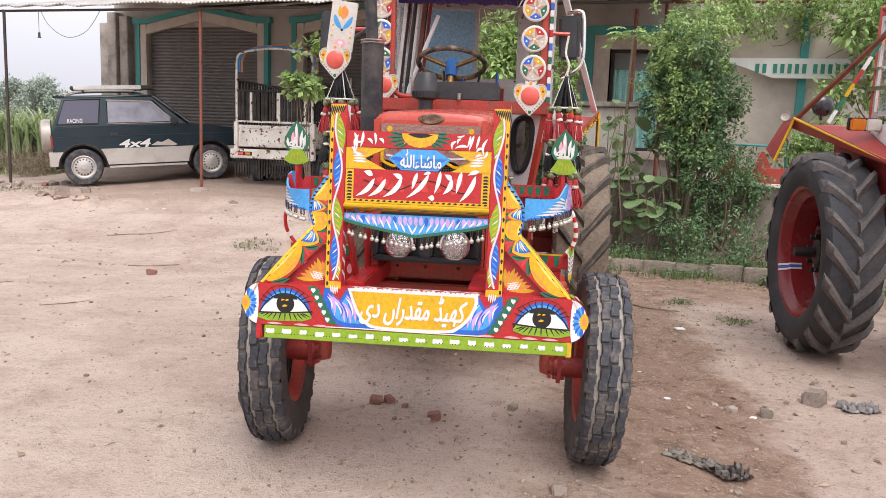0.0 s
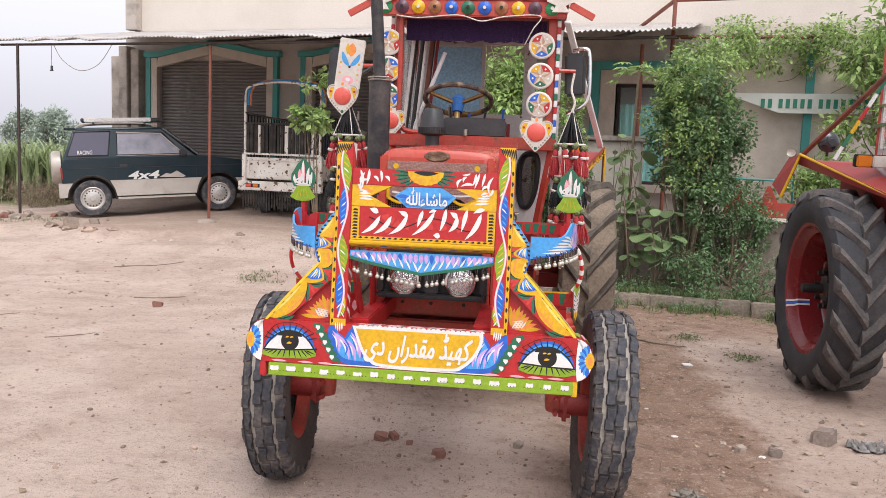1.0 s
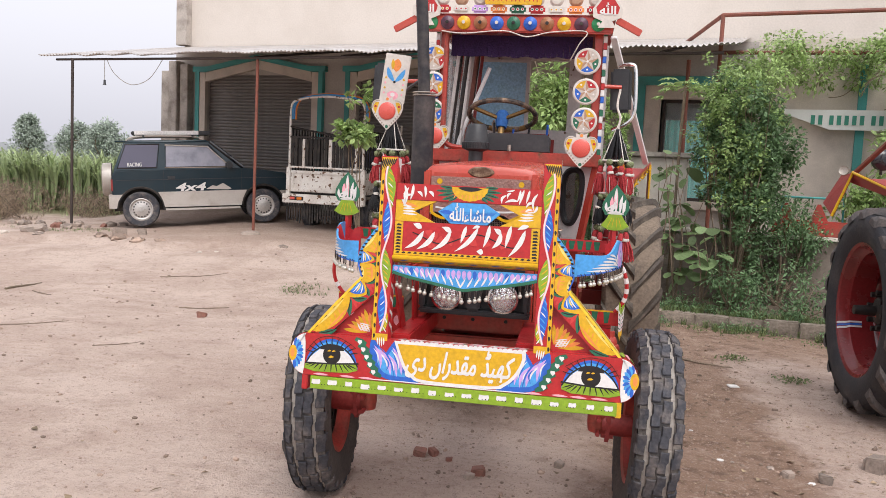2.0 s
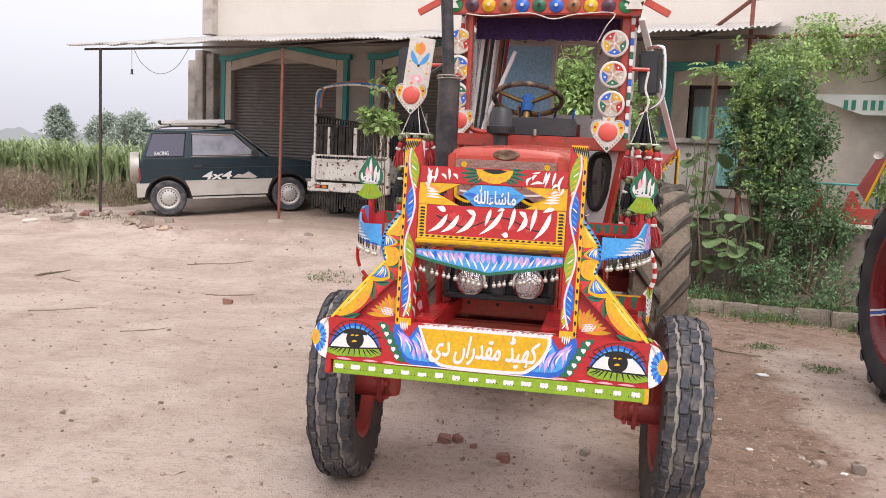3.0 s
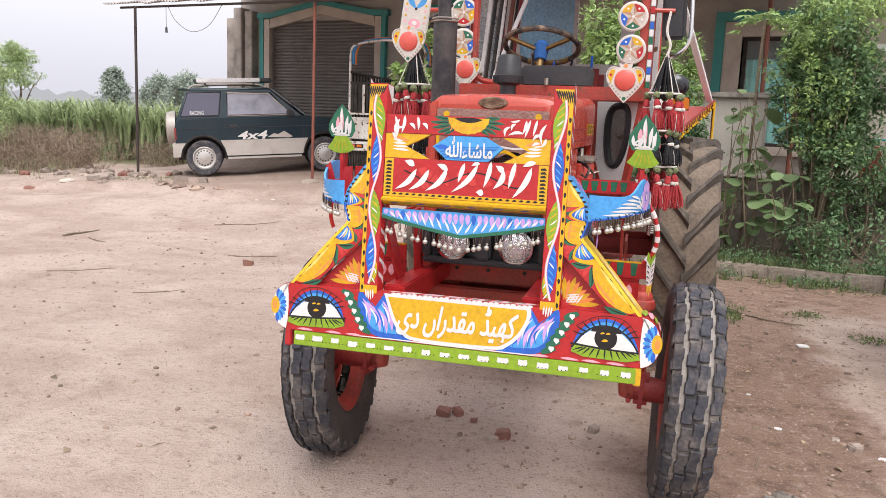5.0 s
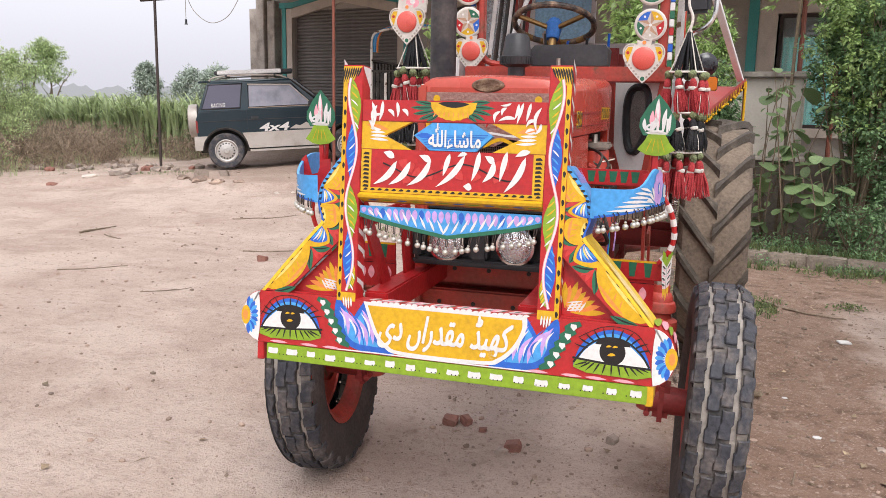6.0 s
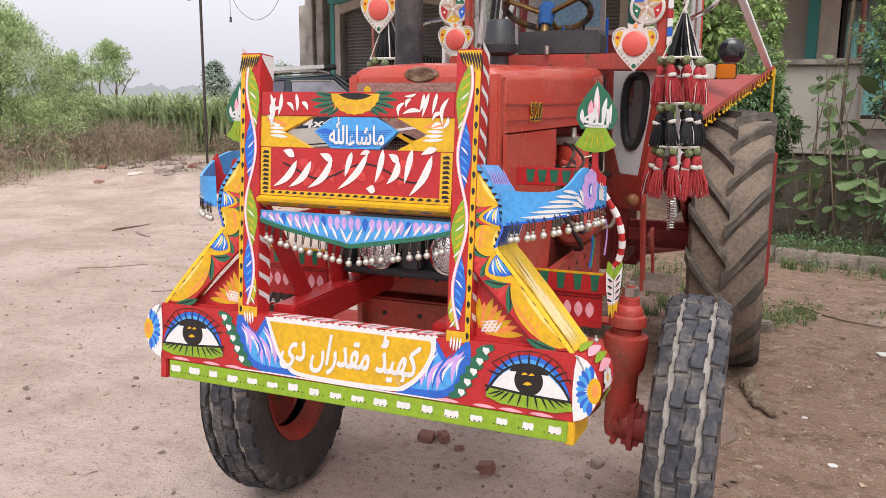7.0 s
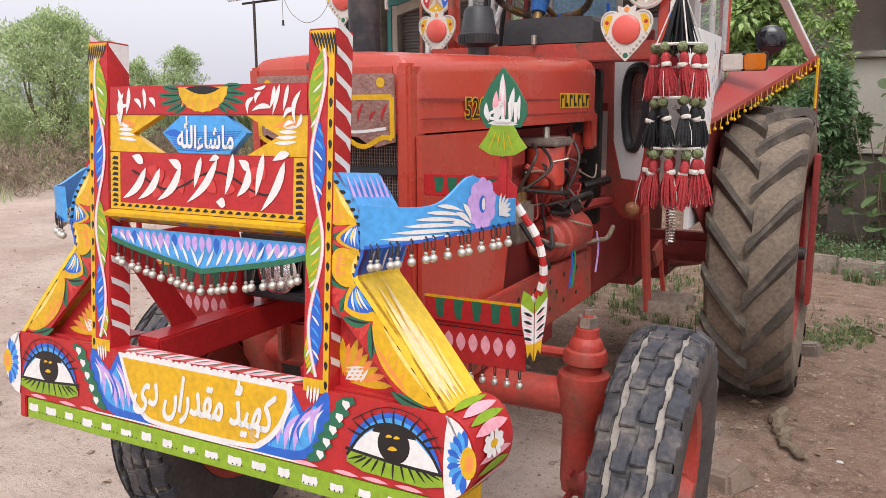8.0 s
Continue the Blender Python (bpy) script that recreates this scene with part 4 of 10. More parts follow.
def hood():
    """Hood: rounded box that rises slightly to the cab, with side panels and seams."""
    bm = B()
    secs = []
    for y, zt, hw in ((0.535, 1.700, 0.245), (0.55, 1.722, 0.258), (0.60, 1.730, 0.266), (1.2, 1.750, 0.272), (2.02, 1.775, 0.276), (2.06, 1.772, 0.272)):
        row = []
        r = 0.055
        zb = 1.52
        prof = [(-hw, zb), (-hw, zt - r)] + [(-hw + r - r * math.cos(a), zt - r + r * math.sin(a)) for a in (0.4, 0.8, 1.2, 1.57)]
        full = prof + [(-hw * 0.4, zt + 0.006), (0, zt + 0.009), (hw * 0.4, zt + 0.006)] + [(-x, z) for x, z in prof[::-1]]
        secs.append([bm.verts.new((x, y, z)) for x, z in full])
    for a, c in zip(secs, secs[1:]):
        for i in range(len(a) - 1):
            bm.faces.new((a[i], a[i + 1], c[i + 1], c[i]))
    bm.faces.new(secs[0])
    bm.faces.new(secs[-1])
    part("hood", bm, M_HOOD, tractor, "glossy red hood with faded top", smooth=40)
    # side shield below the seam, front half
    for s in (-1, 1):
        bm = B()
        prism(bm, [(0.56, 1.515), (1.17, 1.515), (1.17, 1.26), (1.10, 0.98), (0.56, 0.98)], 0.012, pose(s * 0.272 - 0.006, 0, 0) @ Matrix(((0, 0, 1, 0), (1, 0, 0, 0), (0, 1, 0, 0), (0, 0, 0, 1))))
        part("side_shield", bm, M_HOOD, tractor, "red side shield below the hood seam", smooth=None)
        bm = B()
        box(bm, s * 0.2735 - 0.0015, s * 0.2735 + 0.0015, 0.57, 2.0, 1.604, 1.611)
        box(bm, s * 0.2745 - 0.0015, s * 0.2745 + 0.0015, 0.57, 2.0, 1.555, 1.559)
        part("crease", bm, M_OLDRED, tractor, "pressed seam line", smooth=None)
    # front surround and grille
    bm = B()
    for x0, x1, z0, z1 in ((-0.262, -0.222, 0.98, 1.70), (0.222, 0.262, 0.98, 1.70), (-0.222, 0.222, 1.655, 1.70)):
        box(bm, x0, x1, 0.53, 0.62, z0, z1, 0.008)
    part("grille_surround", bm, M_HOOD, tractor)
    bm = B()
    box(bm, -0.222, 0.222, 0.575, 0.60, 1.06, 1.655)
    part("grille_backing", bm, M_GREASE, tractor, smooth=None)
    for z in (1.26, 1.34, 1.42, 1.50):
        bm = B()
        box(bm, -0.222, 0.222, 0.552, 0.575, z - 0.012, z + 0.012, 0.004)
        part("grille_bar", bm, M_PLASTIC, tractor, "black grille bar")
    for x in (-0.11, 0.0, 0.11):
        bm = B()
        box(bm, x - 0.008, x + 0.008, 0.5765, 0.59, 1.06, 1.655, 0.003)
        part("grille_bar", bm, M_PLASTIC, tractor, "black grille bar")
    bm = B()
    for i in range(56):
        x = -0.218 + i * 0.0079
        box(bm, x, x + 0.002, 0.568, 0.5715, 1.08, 1.50)
    for i in range(46):
        z = 1.08 + i * 0.0092
        box(bm, -0.218, 0.218, 0.5715, 0.574, z, z + 0.002)
    part("grille_mesh", bm, M_STEEL, tractor, smooth=None)
    # hammered tin apron hung over the upper grille
    bm = B()
    box(bm, -0.225, 0.225, 0.520, 0.5265, 1.62, 1.675, 0.002)
    out = [(-0.225, 1.62), (0.225, 1.62), (0.225, 1.50)] + [(0.225 - 0.45 * i / 16, 1.515 - 0.03 * math.sin(i / 16 * math.pi * 3 + 0.4) ** 2) for i in range(1, 16)] + [(-0.225, 1.50)]
    prism(bm, out, 0.006, pose(0, 0.5265, 0) @ UPRIGHT)
    apron = part("apron", bm, surf("hammered_tin", (0.36, 0.215, 0.18), 0.35, 0.45, var=0.15, scale=22, fine=90, stain=0.3, stain_color=(0.24, 0.09, 0.075), bump=0.35), tractor, "embossed tin apron", smooth=None)
    br = Brush()
    br.line("y", [(-0.218, 1.615), (0.218, 1.615)], 0.014)
    br.line("y", [(0.218, 1.615), (0.218, 1.51)], 0.014)
    br.line("y", [(-0.218, 1.615), (-0.218, 1.51)], 0.014)
    br.line("y", [(-0.218 + 0.436 * i / 16, 1.513 - 0.026 * math.sin(i / 16 * math.pi * 3 + 0.4) ** 2) for i in range(17)], 0.013)
    br.line("w", [(-0.2, 1.535 + 0), (-0.1, 1.525), (0.0, 1.535), (0.1, 1.525), (0.2, 1.535)], 0.008)
    for i in range(11):
        x = -0.185 + i * 0.037
        br.leaf("r", (x, 1.552), (x + 0.02, 1.60 - 0.02 * (i % 2)), 0.008, 0.004)
    br.oval("y", 0.185, 1.652, 0.013, 0.013)
    br.oval("y", -0.185, 1.652, 0.013, 0.013)
    br.done("apron_paint", apron, pose(0, 0.520, 0) @ UPRIGHT)
    bm = B()
    lathe(bm, [(0.0, 0.010), (0.05, 0.009), (0.058, 0.004), (0.06, 0.0)], 28, pose(0.0, 0.5335, 1.700, 90) @ Matrix.Diagonal((1, 0.42, 1, 1)))
    part("hood_emblem", bm, surf("dark_bronze", (0.15, 0.085, 0.055), 0.5, 0.5, var=0.35, scale=30, stain=0.4, stain_color=(0.34, 0.25, 0.16), bump=0.6), tractor, "worn oval brass emblem")
    # name bars and model number on the right side
    for s in (1,):
        side = Matrix(((0, 0, 1, 0), (1, 0, 0, 0), (0, 1, 0, 0), (0, 0, 0, 1)))
        lettering("model_number", "520", 0.068, P_YEL, tractor, pose(0.2755, 0.90, 1.583) @ side, "yellow model number", width=0.150, heavy=0.003, thick=0.0004)
        lettering("model_number", "520", 0.060, P_BLACK, tractor, pose(0.2765, 0.90, 1.583) @ side, "black model number", width=0.140, thick=0.0004)
        for j in range(7):
            y = 1.625 + j * 0.050
            bm = B()
            box(bm, 0.2752, 0.2758, y, y + 0.046, 1.575, 1.632)
            part("name_bar_edge", bm, P_YEL, tractor, "yellow outline of a maker's name bar", smooth=None)
            bm = B()
            box(bm, 0.2758, 0.2765, y + 0.006, y + 0.020, 1.581, 1.626)
            box(bm, 0.2758, 0.2765, y + 0.022, y + 0.040, 1.581 if j % 2 else 1.612, 1.595 if j % 2 else 1.626)
            part("name_bar", bm, P_BLACK, tractor, "black bar of a maker's name", smooth=None)


hood()


def running_gear():
    # chassis rails with holes, front cross members, engine, axle
    bm = B()
    lathe(bm, [(0.0, 0.001), (0.009, 0.001), (0.009, -0.001)], 10)
    hole = to_mesh("bolt_hole", bm, M_GREASE, 35)
    for s in (-1, 1):
        bm = B()
        box(bm, s * 0.30 - 0.012, s * 0.30 + 0.012, 0.66, 1.95, 0.79, 1.00, 0.004)
        part("chassis_rail", bm, M_CHASSIS, tractor, "red pressed side rail")
        for i in range(9):
            for zz in (0.85, 0.90, 0.95):
                if (i + int(zz * 100)) % 2:
                    shared("bolt_hole", hole, tractor, pose(s * 0.3135, 1.15 + i * 0.075, zz, 0, 90 * s, 0))
    bm = B()
    box(bm, -0.30, 0.30, 0.74, 0.80, 0.93, 1.04, 0.006)
    part("cross_member", bm, M_CHASSIS, tractor)
    bm = B()
    box(bm, -0.30, 0.30, 0.70, 0.78, 0.78, 0.915, 0.008)
    part("cross_member", bm, M_CHASSIS, tractor)
    for x in (-0.22, -0.08, 0.08, 0.2):
        shared("bolt_hole", hole, tractor, pose(x, 0.6985, 0.86, 90))
        shared("bolt_hole", hole, tractor, pose(x + 0.05, 0.7385, 0.99, 90))
    bm = B()
    box(bm, -0.19, 0.19, 0.85, 2.15, 0.86, 1.50, 0.03)
    part("engine_block", bm, M_OLDRED, tractor, "oily dark red engine casting")
    for nm, dims, bv in (("clutch_housing", (-0.15, 0.15, 1.9, 3.3, 0.62, 1.12), 0.05), ("gearbox", (-0.22, 0.22, 3.2, 3.7, 0.55, 1.15), 0.06), ("rear_axle", (-0.9, 0.9, 3.30, 3.46, 0.70, 0.87), 0.05), ("sump", (-0.16, 0.16, 1.0, 1.95, 0.55, 0.86), 0.05)):
        bm = B()
        box(bm, *dims, bv)
        part(nm, bm, M_OLDRED, tractor, "oily dark red casting")
    for k, y in enumerate((1.36, 1.58, 1.80, 2.02)):
        bm = B()
        box(bm, 0.19, 0.215, y - 0.085, y + 0.085, 1.37, 1.47, 0.010)
        part("rocker_cover", bm, M_CHASSIS, tractor)
        bm = B()
        box(bm, 0.19, 0.206, y - 0.075, y + 0.075, 1.16, 1.33, 0.012)
        for z in (1.19, 1.22, 1.25, 1.28, 1.31):
            box(bm, 0.2062, 0.213, y - 0.07, y + 0.07, z - 0.004, z + 0.004)
        part("cylinder_side", bm, M_OLDRED, tractor, "dark red ribbed cylinder side")
        bm = B()
        lathe(bm, [(0.0, 0.02), (0.014, 0.02), (0.014, 0.0)], 6, pose(0.206, y + 0.085, 1.345, 0, 90, 0))
        part("bolt", bm, M_GREASE, tractor)
    # fuel filter canister with its clamp head
    bm = B()
    lathe(bm, [(0.0, 0.155), (0.066, 0.155), (0.070, 0.145), (0.070, 0.02), (0.055, 0.0), (0.0, 0.0)], 24, pose(0.262, 1.52, 1.285, 3, 0, 0))
    part("oil_filter", bm, M_HOOD, tractor, "red oil filter canister")
    bm = B()
    box(bm, 0.185, 0.335, 1.44, 1.62, 1.442, 1.472, 0.008)
    lathe(bm, [(0.0, 0.04), (0.012, 0.04), (0.014, 0.0)], 8, pose(0.262, 1.52, 1.47))
    part("filter_head", bm, M_STEEL, tractor, "oily filter head")
    bm = B()
    lathe(bm, [(0.0, 0.40), (0.03, 0.40), (0.07, 0.38), (0.088, 0.33), (0.088, 0.08), (0.080, 0.07), (0.080, 0.02), (0.06, 0.0), (0.045, 0.0), (0.045, 0.02), (0.0, 0.02)], 24, pose(0.265, 1.50, 1.085) @ pose(0, 0, 0, -90, 0, 0))
    part("starter", bm, M_CHASSIS, tractor, "red starter motor")
    bm = B()
    lathe(bm, [(0.0, 0.20), (0.03, 0.20), (0.036, 0.18), (0.036, 0.02), (0.03, 0.0), (0.0, 0.0)], 16, pose(0.275, 1.62, 1.185) @ pose(0, 0, 0, -90, 0, 0))
    part("solenoid", bm, M_GREASE, tractor, "oily black solenoid")
    bm = B()
    box(bm, 0.20, 0.285, 1.22, 1.36, 1.12, 1.26, 0.012)
    part("injection_pump", bm, M_STEEL, tractor, "oily metal injection pump")
    for i in range(4):
        bm = B()
        lathe(bm, [(0.0, 0.05), (0.010, 0.05), (0.010, 0.03), (0.015, 0.028), (0.015, 0.0)], 8, pose(0.245, 1.235 + i * 0.036, 1.258))
        part("pump_outlet", bm, M_BRASS, tractor)
    rng = random.Random(8)
    for a, mid, c, r, mt in (((0.27, 1.235, 1.30), (0.33, 1.25, 1.42), (0.25, 1.42, 1.45), 0.006, M_IRON), ((0.27, 1.27, 1.30), (0.35, 1.34, 1.38), (0.26, 1.47, 1.45), 0.006, M_IRON), ((0.27, 1.31, 1.30), (0.36, 1.44, 1.28), (0.30, 1.62, 1.27), 0.007, M_GREASE),
                             ((0.26, 1.33, 1.38), (0.33, 1.40, 1.33), (0.28, 1.48, 1.24), 0.011, M_CHASSIS), ((0.22, 1.87, 1.49), (0.29, 1.82, 1.38), (0.26, 1.77, 1.25), 0.006, M_IRON), ((0.26, 1.77, 1.25), (0.32, 1.62, 1.19), (0.29, 1.50, 1.20), 0.007, M_GREASE),
                             ((0.22, 1.62, 1.40), (0.30, 1.66, 1.33), (0.25, 1.75, 1.27), 0.008, M_GREASE), ((0.27, 1.70, 1.21), (0.34, 1.82, 1.24), (0.28, 1.95, 1.17), 0.010, M_GREASE), ((0.30, 1.25, 1.18), (0.36, 1.32, 1.10), (0.33, 1.40, 1.16), 0.009, M_GREASE),
                             ((0.29, 1.22, 1.20), (0.37, 1.26, 1.06), (0.32, 1.38, 1.02), 0.010, M_GREASE), ((0.28, 1.46, 1.23), (0.35, 1.55, 1.24), (0.29, 1.68, 1.19), 0.005, M_IRON), ((0.25, 1.60, 1.17), (0.37, 1.70, 1.13), (0.31, 1.92, 1.08), 0.005, M_TWIG),
                             ((0.22, 2.10, 1.24), (0.26, 2.15, 1.25), (0.27, 2.30, 1.25), 0.018, M_GREASE), ((0.22, 2.05, 1.15), (0.26, 2.15, 1.16), (0.27, 2.32, 1.15), 0.022, M_OLDRED)):
        bm = B()
        tube(bm, spline([a, mid, c], 7), r, 7)
        part("pipe", bm, mt, tractor)
    for k in range(20):
        a = Vector((rng.uniform(0.22, 0.29), rng.uniform(1.2, 1.9), rng.uniform(1.12, 1.40)))
        c = a + Vector((rng.uniform(0.0, 0.05), rng.uniform(-0.15, 0.25), rng.uniform(-0.12, 0.10)))
        mid = (a + c) / 2 + Vector((rng.uniform(0.01, 0.05), 0, rng.uniform(-0.08, 0.03)))
        bm = B()
        tube(bm, spline([a, mid, c], 6), rng.choice((0.003, 0.004, 0.005)), 5)
        part("pipe", bm, rng.choice((M_STEEL, M_TWIG, M_IRON, M_CHASSIS)), tractor)
    bm = B()
    tube(bm, spline([(0.33, 1.25, 1.145), (0.335, 1.45, 1.09), (0.335, 1.69, 1.058), (0.335, 1.95, 1.03), (0.335, 2.09, 1.02), (0.34, 2.16, 1.06)], 6), 0.010, 7)
    part("twig_rod", bm, M_TWIG, tractor, "bent stick wedged as a rod")
    for y, mt in ((1.60, P_BLUE), (1.63, P_GREENM), (1.93, P_PURP)):
        bm = B()
        tube(bm, spline([(0.336, y, 1.07), (0.342, y + 0.01, 1.0), (0.338, y - 0.01, 0.90)], 4), 0.004, 5)
        part("ribbon", bm, mt, tractor, "thin tied ribbon")
    bm = B()
    box(bm, -0.24, 0.24, 2.24, 2.30, 1.05, 1.74, 0.01)
    part("bulkhead", bm, M_GREASE, tractor, "dark bulkhead behind the engine")
    for s in (-1, 1):
        bm = B()
        box(bm, s * 0.243 - 0.018, s * 0.243 + 0.018, 2.05, 2.15, 1.40, 1.56, 0.01)
        part("hood_pillar", bm, M_HOOD, tractor)
    # front axle
    bm = B()
    tube(bm, [(-0.56, 0.93, 0.73), (0.57, 0.93, 0.73)], 0.055, 16)
    box(bm, -0.24, 0.24, 0.82, 1.04, 0.60, 0.79, 0.03)
    part("front_axle", bm, M_CHASSIS, tractor, "red tubular front axle")
    bm = B()
    tube(bm, [(-0.62, 1.12, 0.80), (0.62, 1.12, 0.80)], 0.018, 8)
    part("track_rod", bm, M_CHASSIS, tractor)
    for s in (-1, 1):
        king = empty_part("steering_knuckle", tractor, pose(0.005 + s * 0.575, 0.93, 0, 0, s * 2.5, 0))
        bm = B()
        lathe(bm, [(0.0, 0.99), (0.016, 0.99), (0.018, 0.955), (0.034, 0.952), (0.036, 0.925), (0.042, 0.92), (0.05, 0.905), (0.052, 0.89), (0.06, 0.885), (0.066, 0.87), (0.066, 0.85), (0.05, 0.84), (0.05, 0.82),
                   (0.075, 0.812), (0.078, 0.79), (0.072, 0.70), (0.055, 0.67), (0.052, 0.48), (0.045, 0.44), (0.0, 0.43)], 24)
        part("kingpin", bm, M_CHASSIS, king, "red kingpin housing")
        bm = B()
        lathe(bm, [(0.0, 1.005), (0.014, 1.005), (0.014, 0.985), (0.03, 0.985), (0.03, 0.955)], 6)
        part("nut", bm, M_STEEL, king, "rusty castle nut")
        bm = B()
        box(bm, -0.03 + s * 0.05, 0.03 + s * 0.05, -0.06, 0.06, 0.40, 0.57, 0.02)
        lathe(bm, [(0.0, 0.20), (0.05, 0.20), (0.06, 0.0)], 16, pose(s * 0.02, 0, 0.483, 0, 90 * s, 0))
        for zz in (0.45, 0.52):
            lathe(bm, [(0.0, 0.05), (0.012, 0.05), (0.012, 0.0)], 6, pose(0, -0.05, zz, 90))
        part("spindle", bm, M_OLDRED, king)
    # headlamps in a black surround
    bm = B()
    for x0, x1, z0, z1 in ((-0.245, 0.255, 1.205, 1.25), (-0.245, 0.255, 1.06, 1.085), (-0.245, -0.215, 1.085, 1.205), (0.225, 0.255, 1.085, 1.205), (-0.03, 0.035, 1.085, 1.205)):
        box(bm, x0, x1, 0.44, 0.53, z0, z1, 0.008)
    box(bm, -0.24, 0.25, 0.50, 0.53, 1.05, 1.25)
    part("lamp_housing", bm, M_PLASTIC, tractor, "black headlamp surround")
    for x in (-0.12, 0.135):
        lamp = empty_part("headlamp", tractor, pose(x, 0.455, 1.145, 90))
        bm = B()
        lathe(bm, [(0.0, 0.026), (0.034, 0.022), (0.056, 0.008), (0.062, 0.0)], 28)
        part("lens", bm, M_LENS, lamp, "clear ribbed lens")
        bm = B()
        lathe(bm, [(0.060, 0.012), (0.069, 0.010), (0.071, -0.03), (0.060, -0.03)], 28, closed=True)
        part("bezel", bm, M_CHROME, lamp, "chrome ring")
    # exhaust
    bm = B()
    tube(bm, [(-0.45, 1.42, 1.30), (-0.45, 1.42, 1.62), (-0.45, 1.42, 2.12)], [0.04, 0.061, 0.061], 20)
    tube(bm, [(-0.452, 1.42, 2.10), (-0.475, 1.42, 2.45), (-0.505, 1.42, 2.85)], 0.034, 16)
    part("exhaust", bm, surf("sooty_exhaust", (0.03, 0.03, 0.034), 0.5, 0.3, var=0.2, scale=6, stain=0.4, stain_color=(0.12, 0.10, 0.09), bump=0.2), tractor, "sooty black upright exhaust")
    bm = B()
    for zz in (2.115, 2.13):
        lathe(bm, [(0.064, zz - 0.004), (0.069, zz), (0.064, zz + 0.004)], 20, pose(-0.452, 1.42, 0), closed=True)
    part("exhaust_clamp", bm, M_STEEL, tractor)
    # air precleaner
    bm = B()
    lathe(bm, [(0.045, 1.74), (0.045, 1.83), (0.083, 1.845), (0.086, 1.885), (0.078, 1.89), (0.062, 1.985), (0.05, 2.0), (0.0, 2.003)], 28, pose(-0.215, 1.95, 0.0))
    pre = part("air_precleaner", bm, M_PLASTIC, tractor, "grey-black air cleaner cap")
    bm = B()
    for k in range(36):
        a = k * math.tau / 36
        box(bm, -0.0015, 0.0015, 0.084, 0.0885, 1.848, 1.884, 0, pose(-0.215, 1.95, 0, 0, 0, math.degrees(a)))
    part("ribs", bm, M_PLASTIC, pre)


running_gear()


# ---- the painted guard in front ----
# plane of the guard: x across, y up along its slight lean, z towards the front; y = 0 lies 0.94 m over the ground
G = pose(0.012, 0, 0.94, 84.97)


def mir(s, pts):
    return [(s * x, y) for x, y in pts]


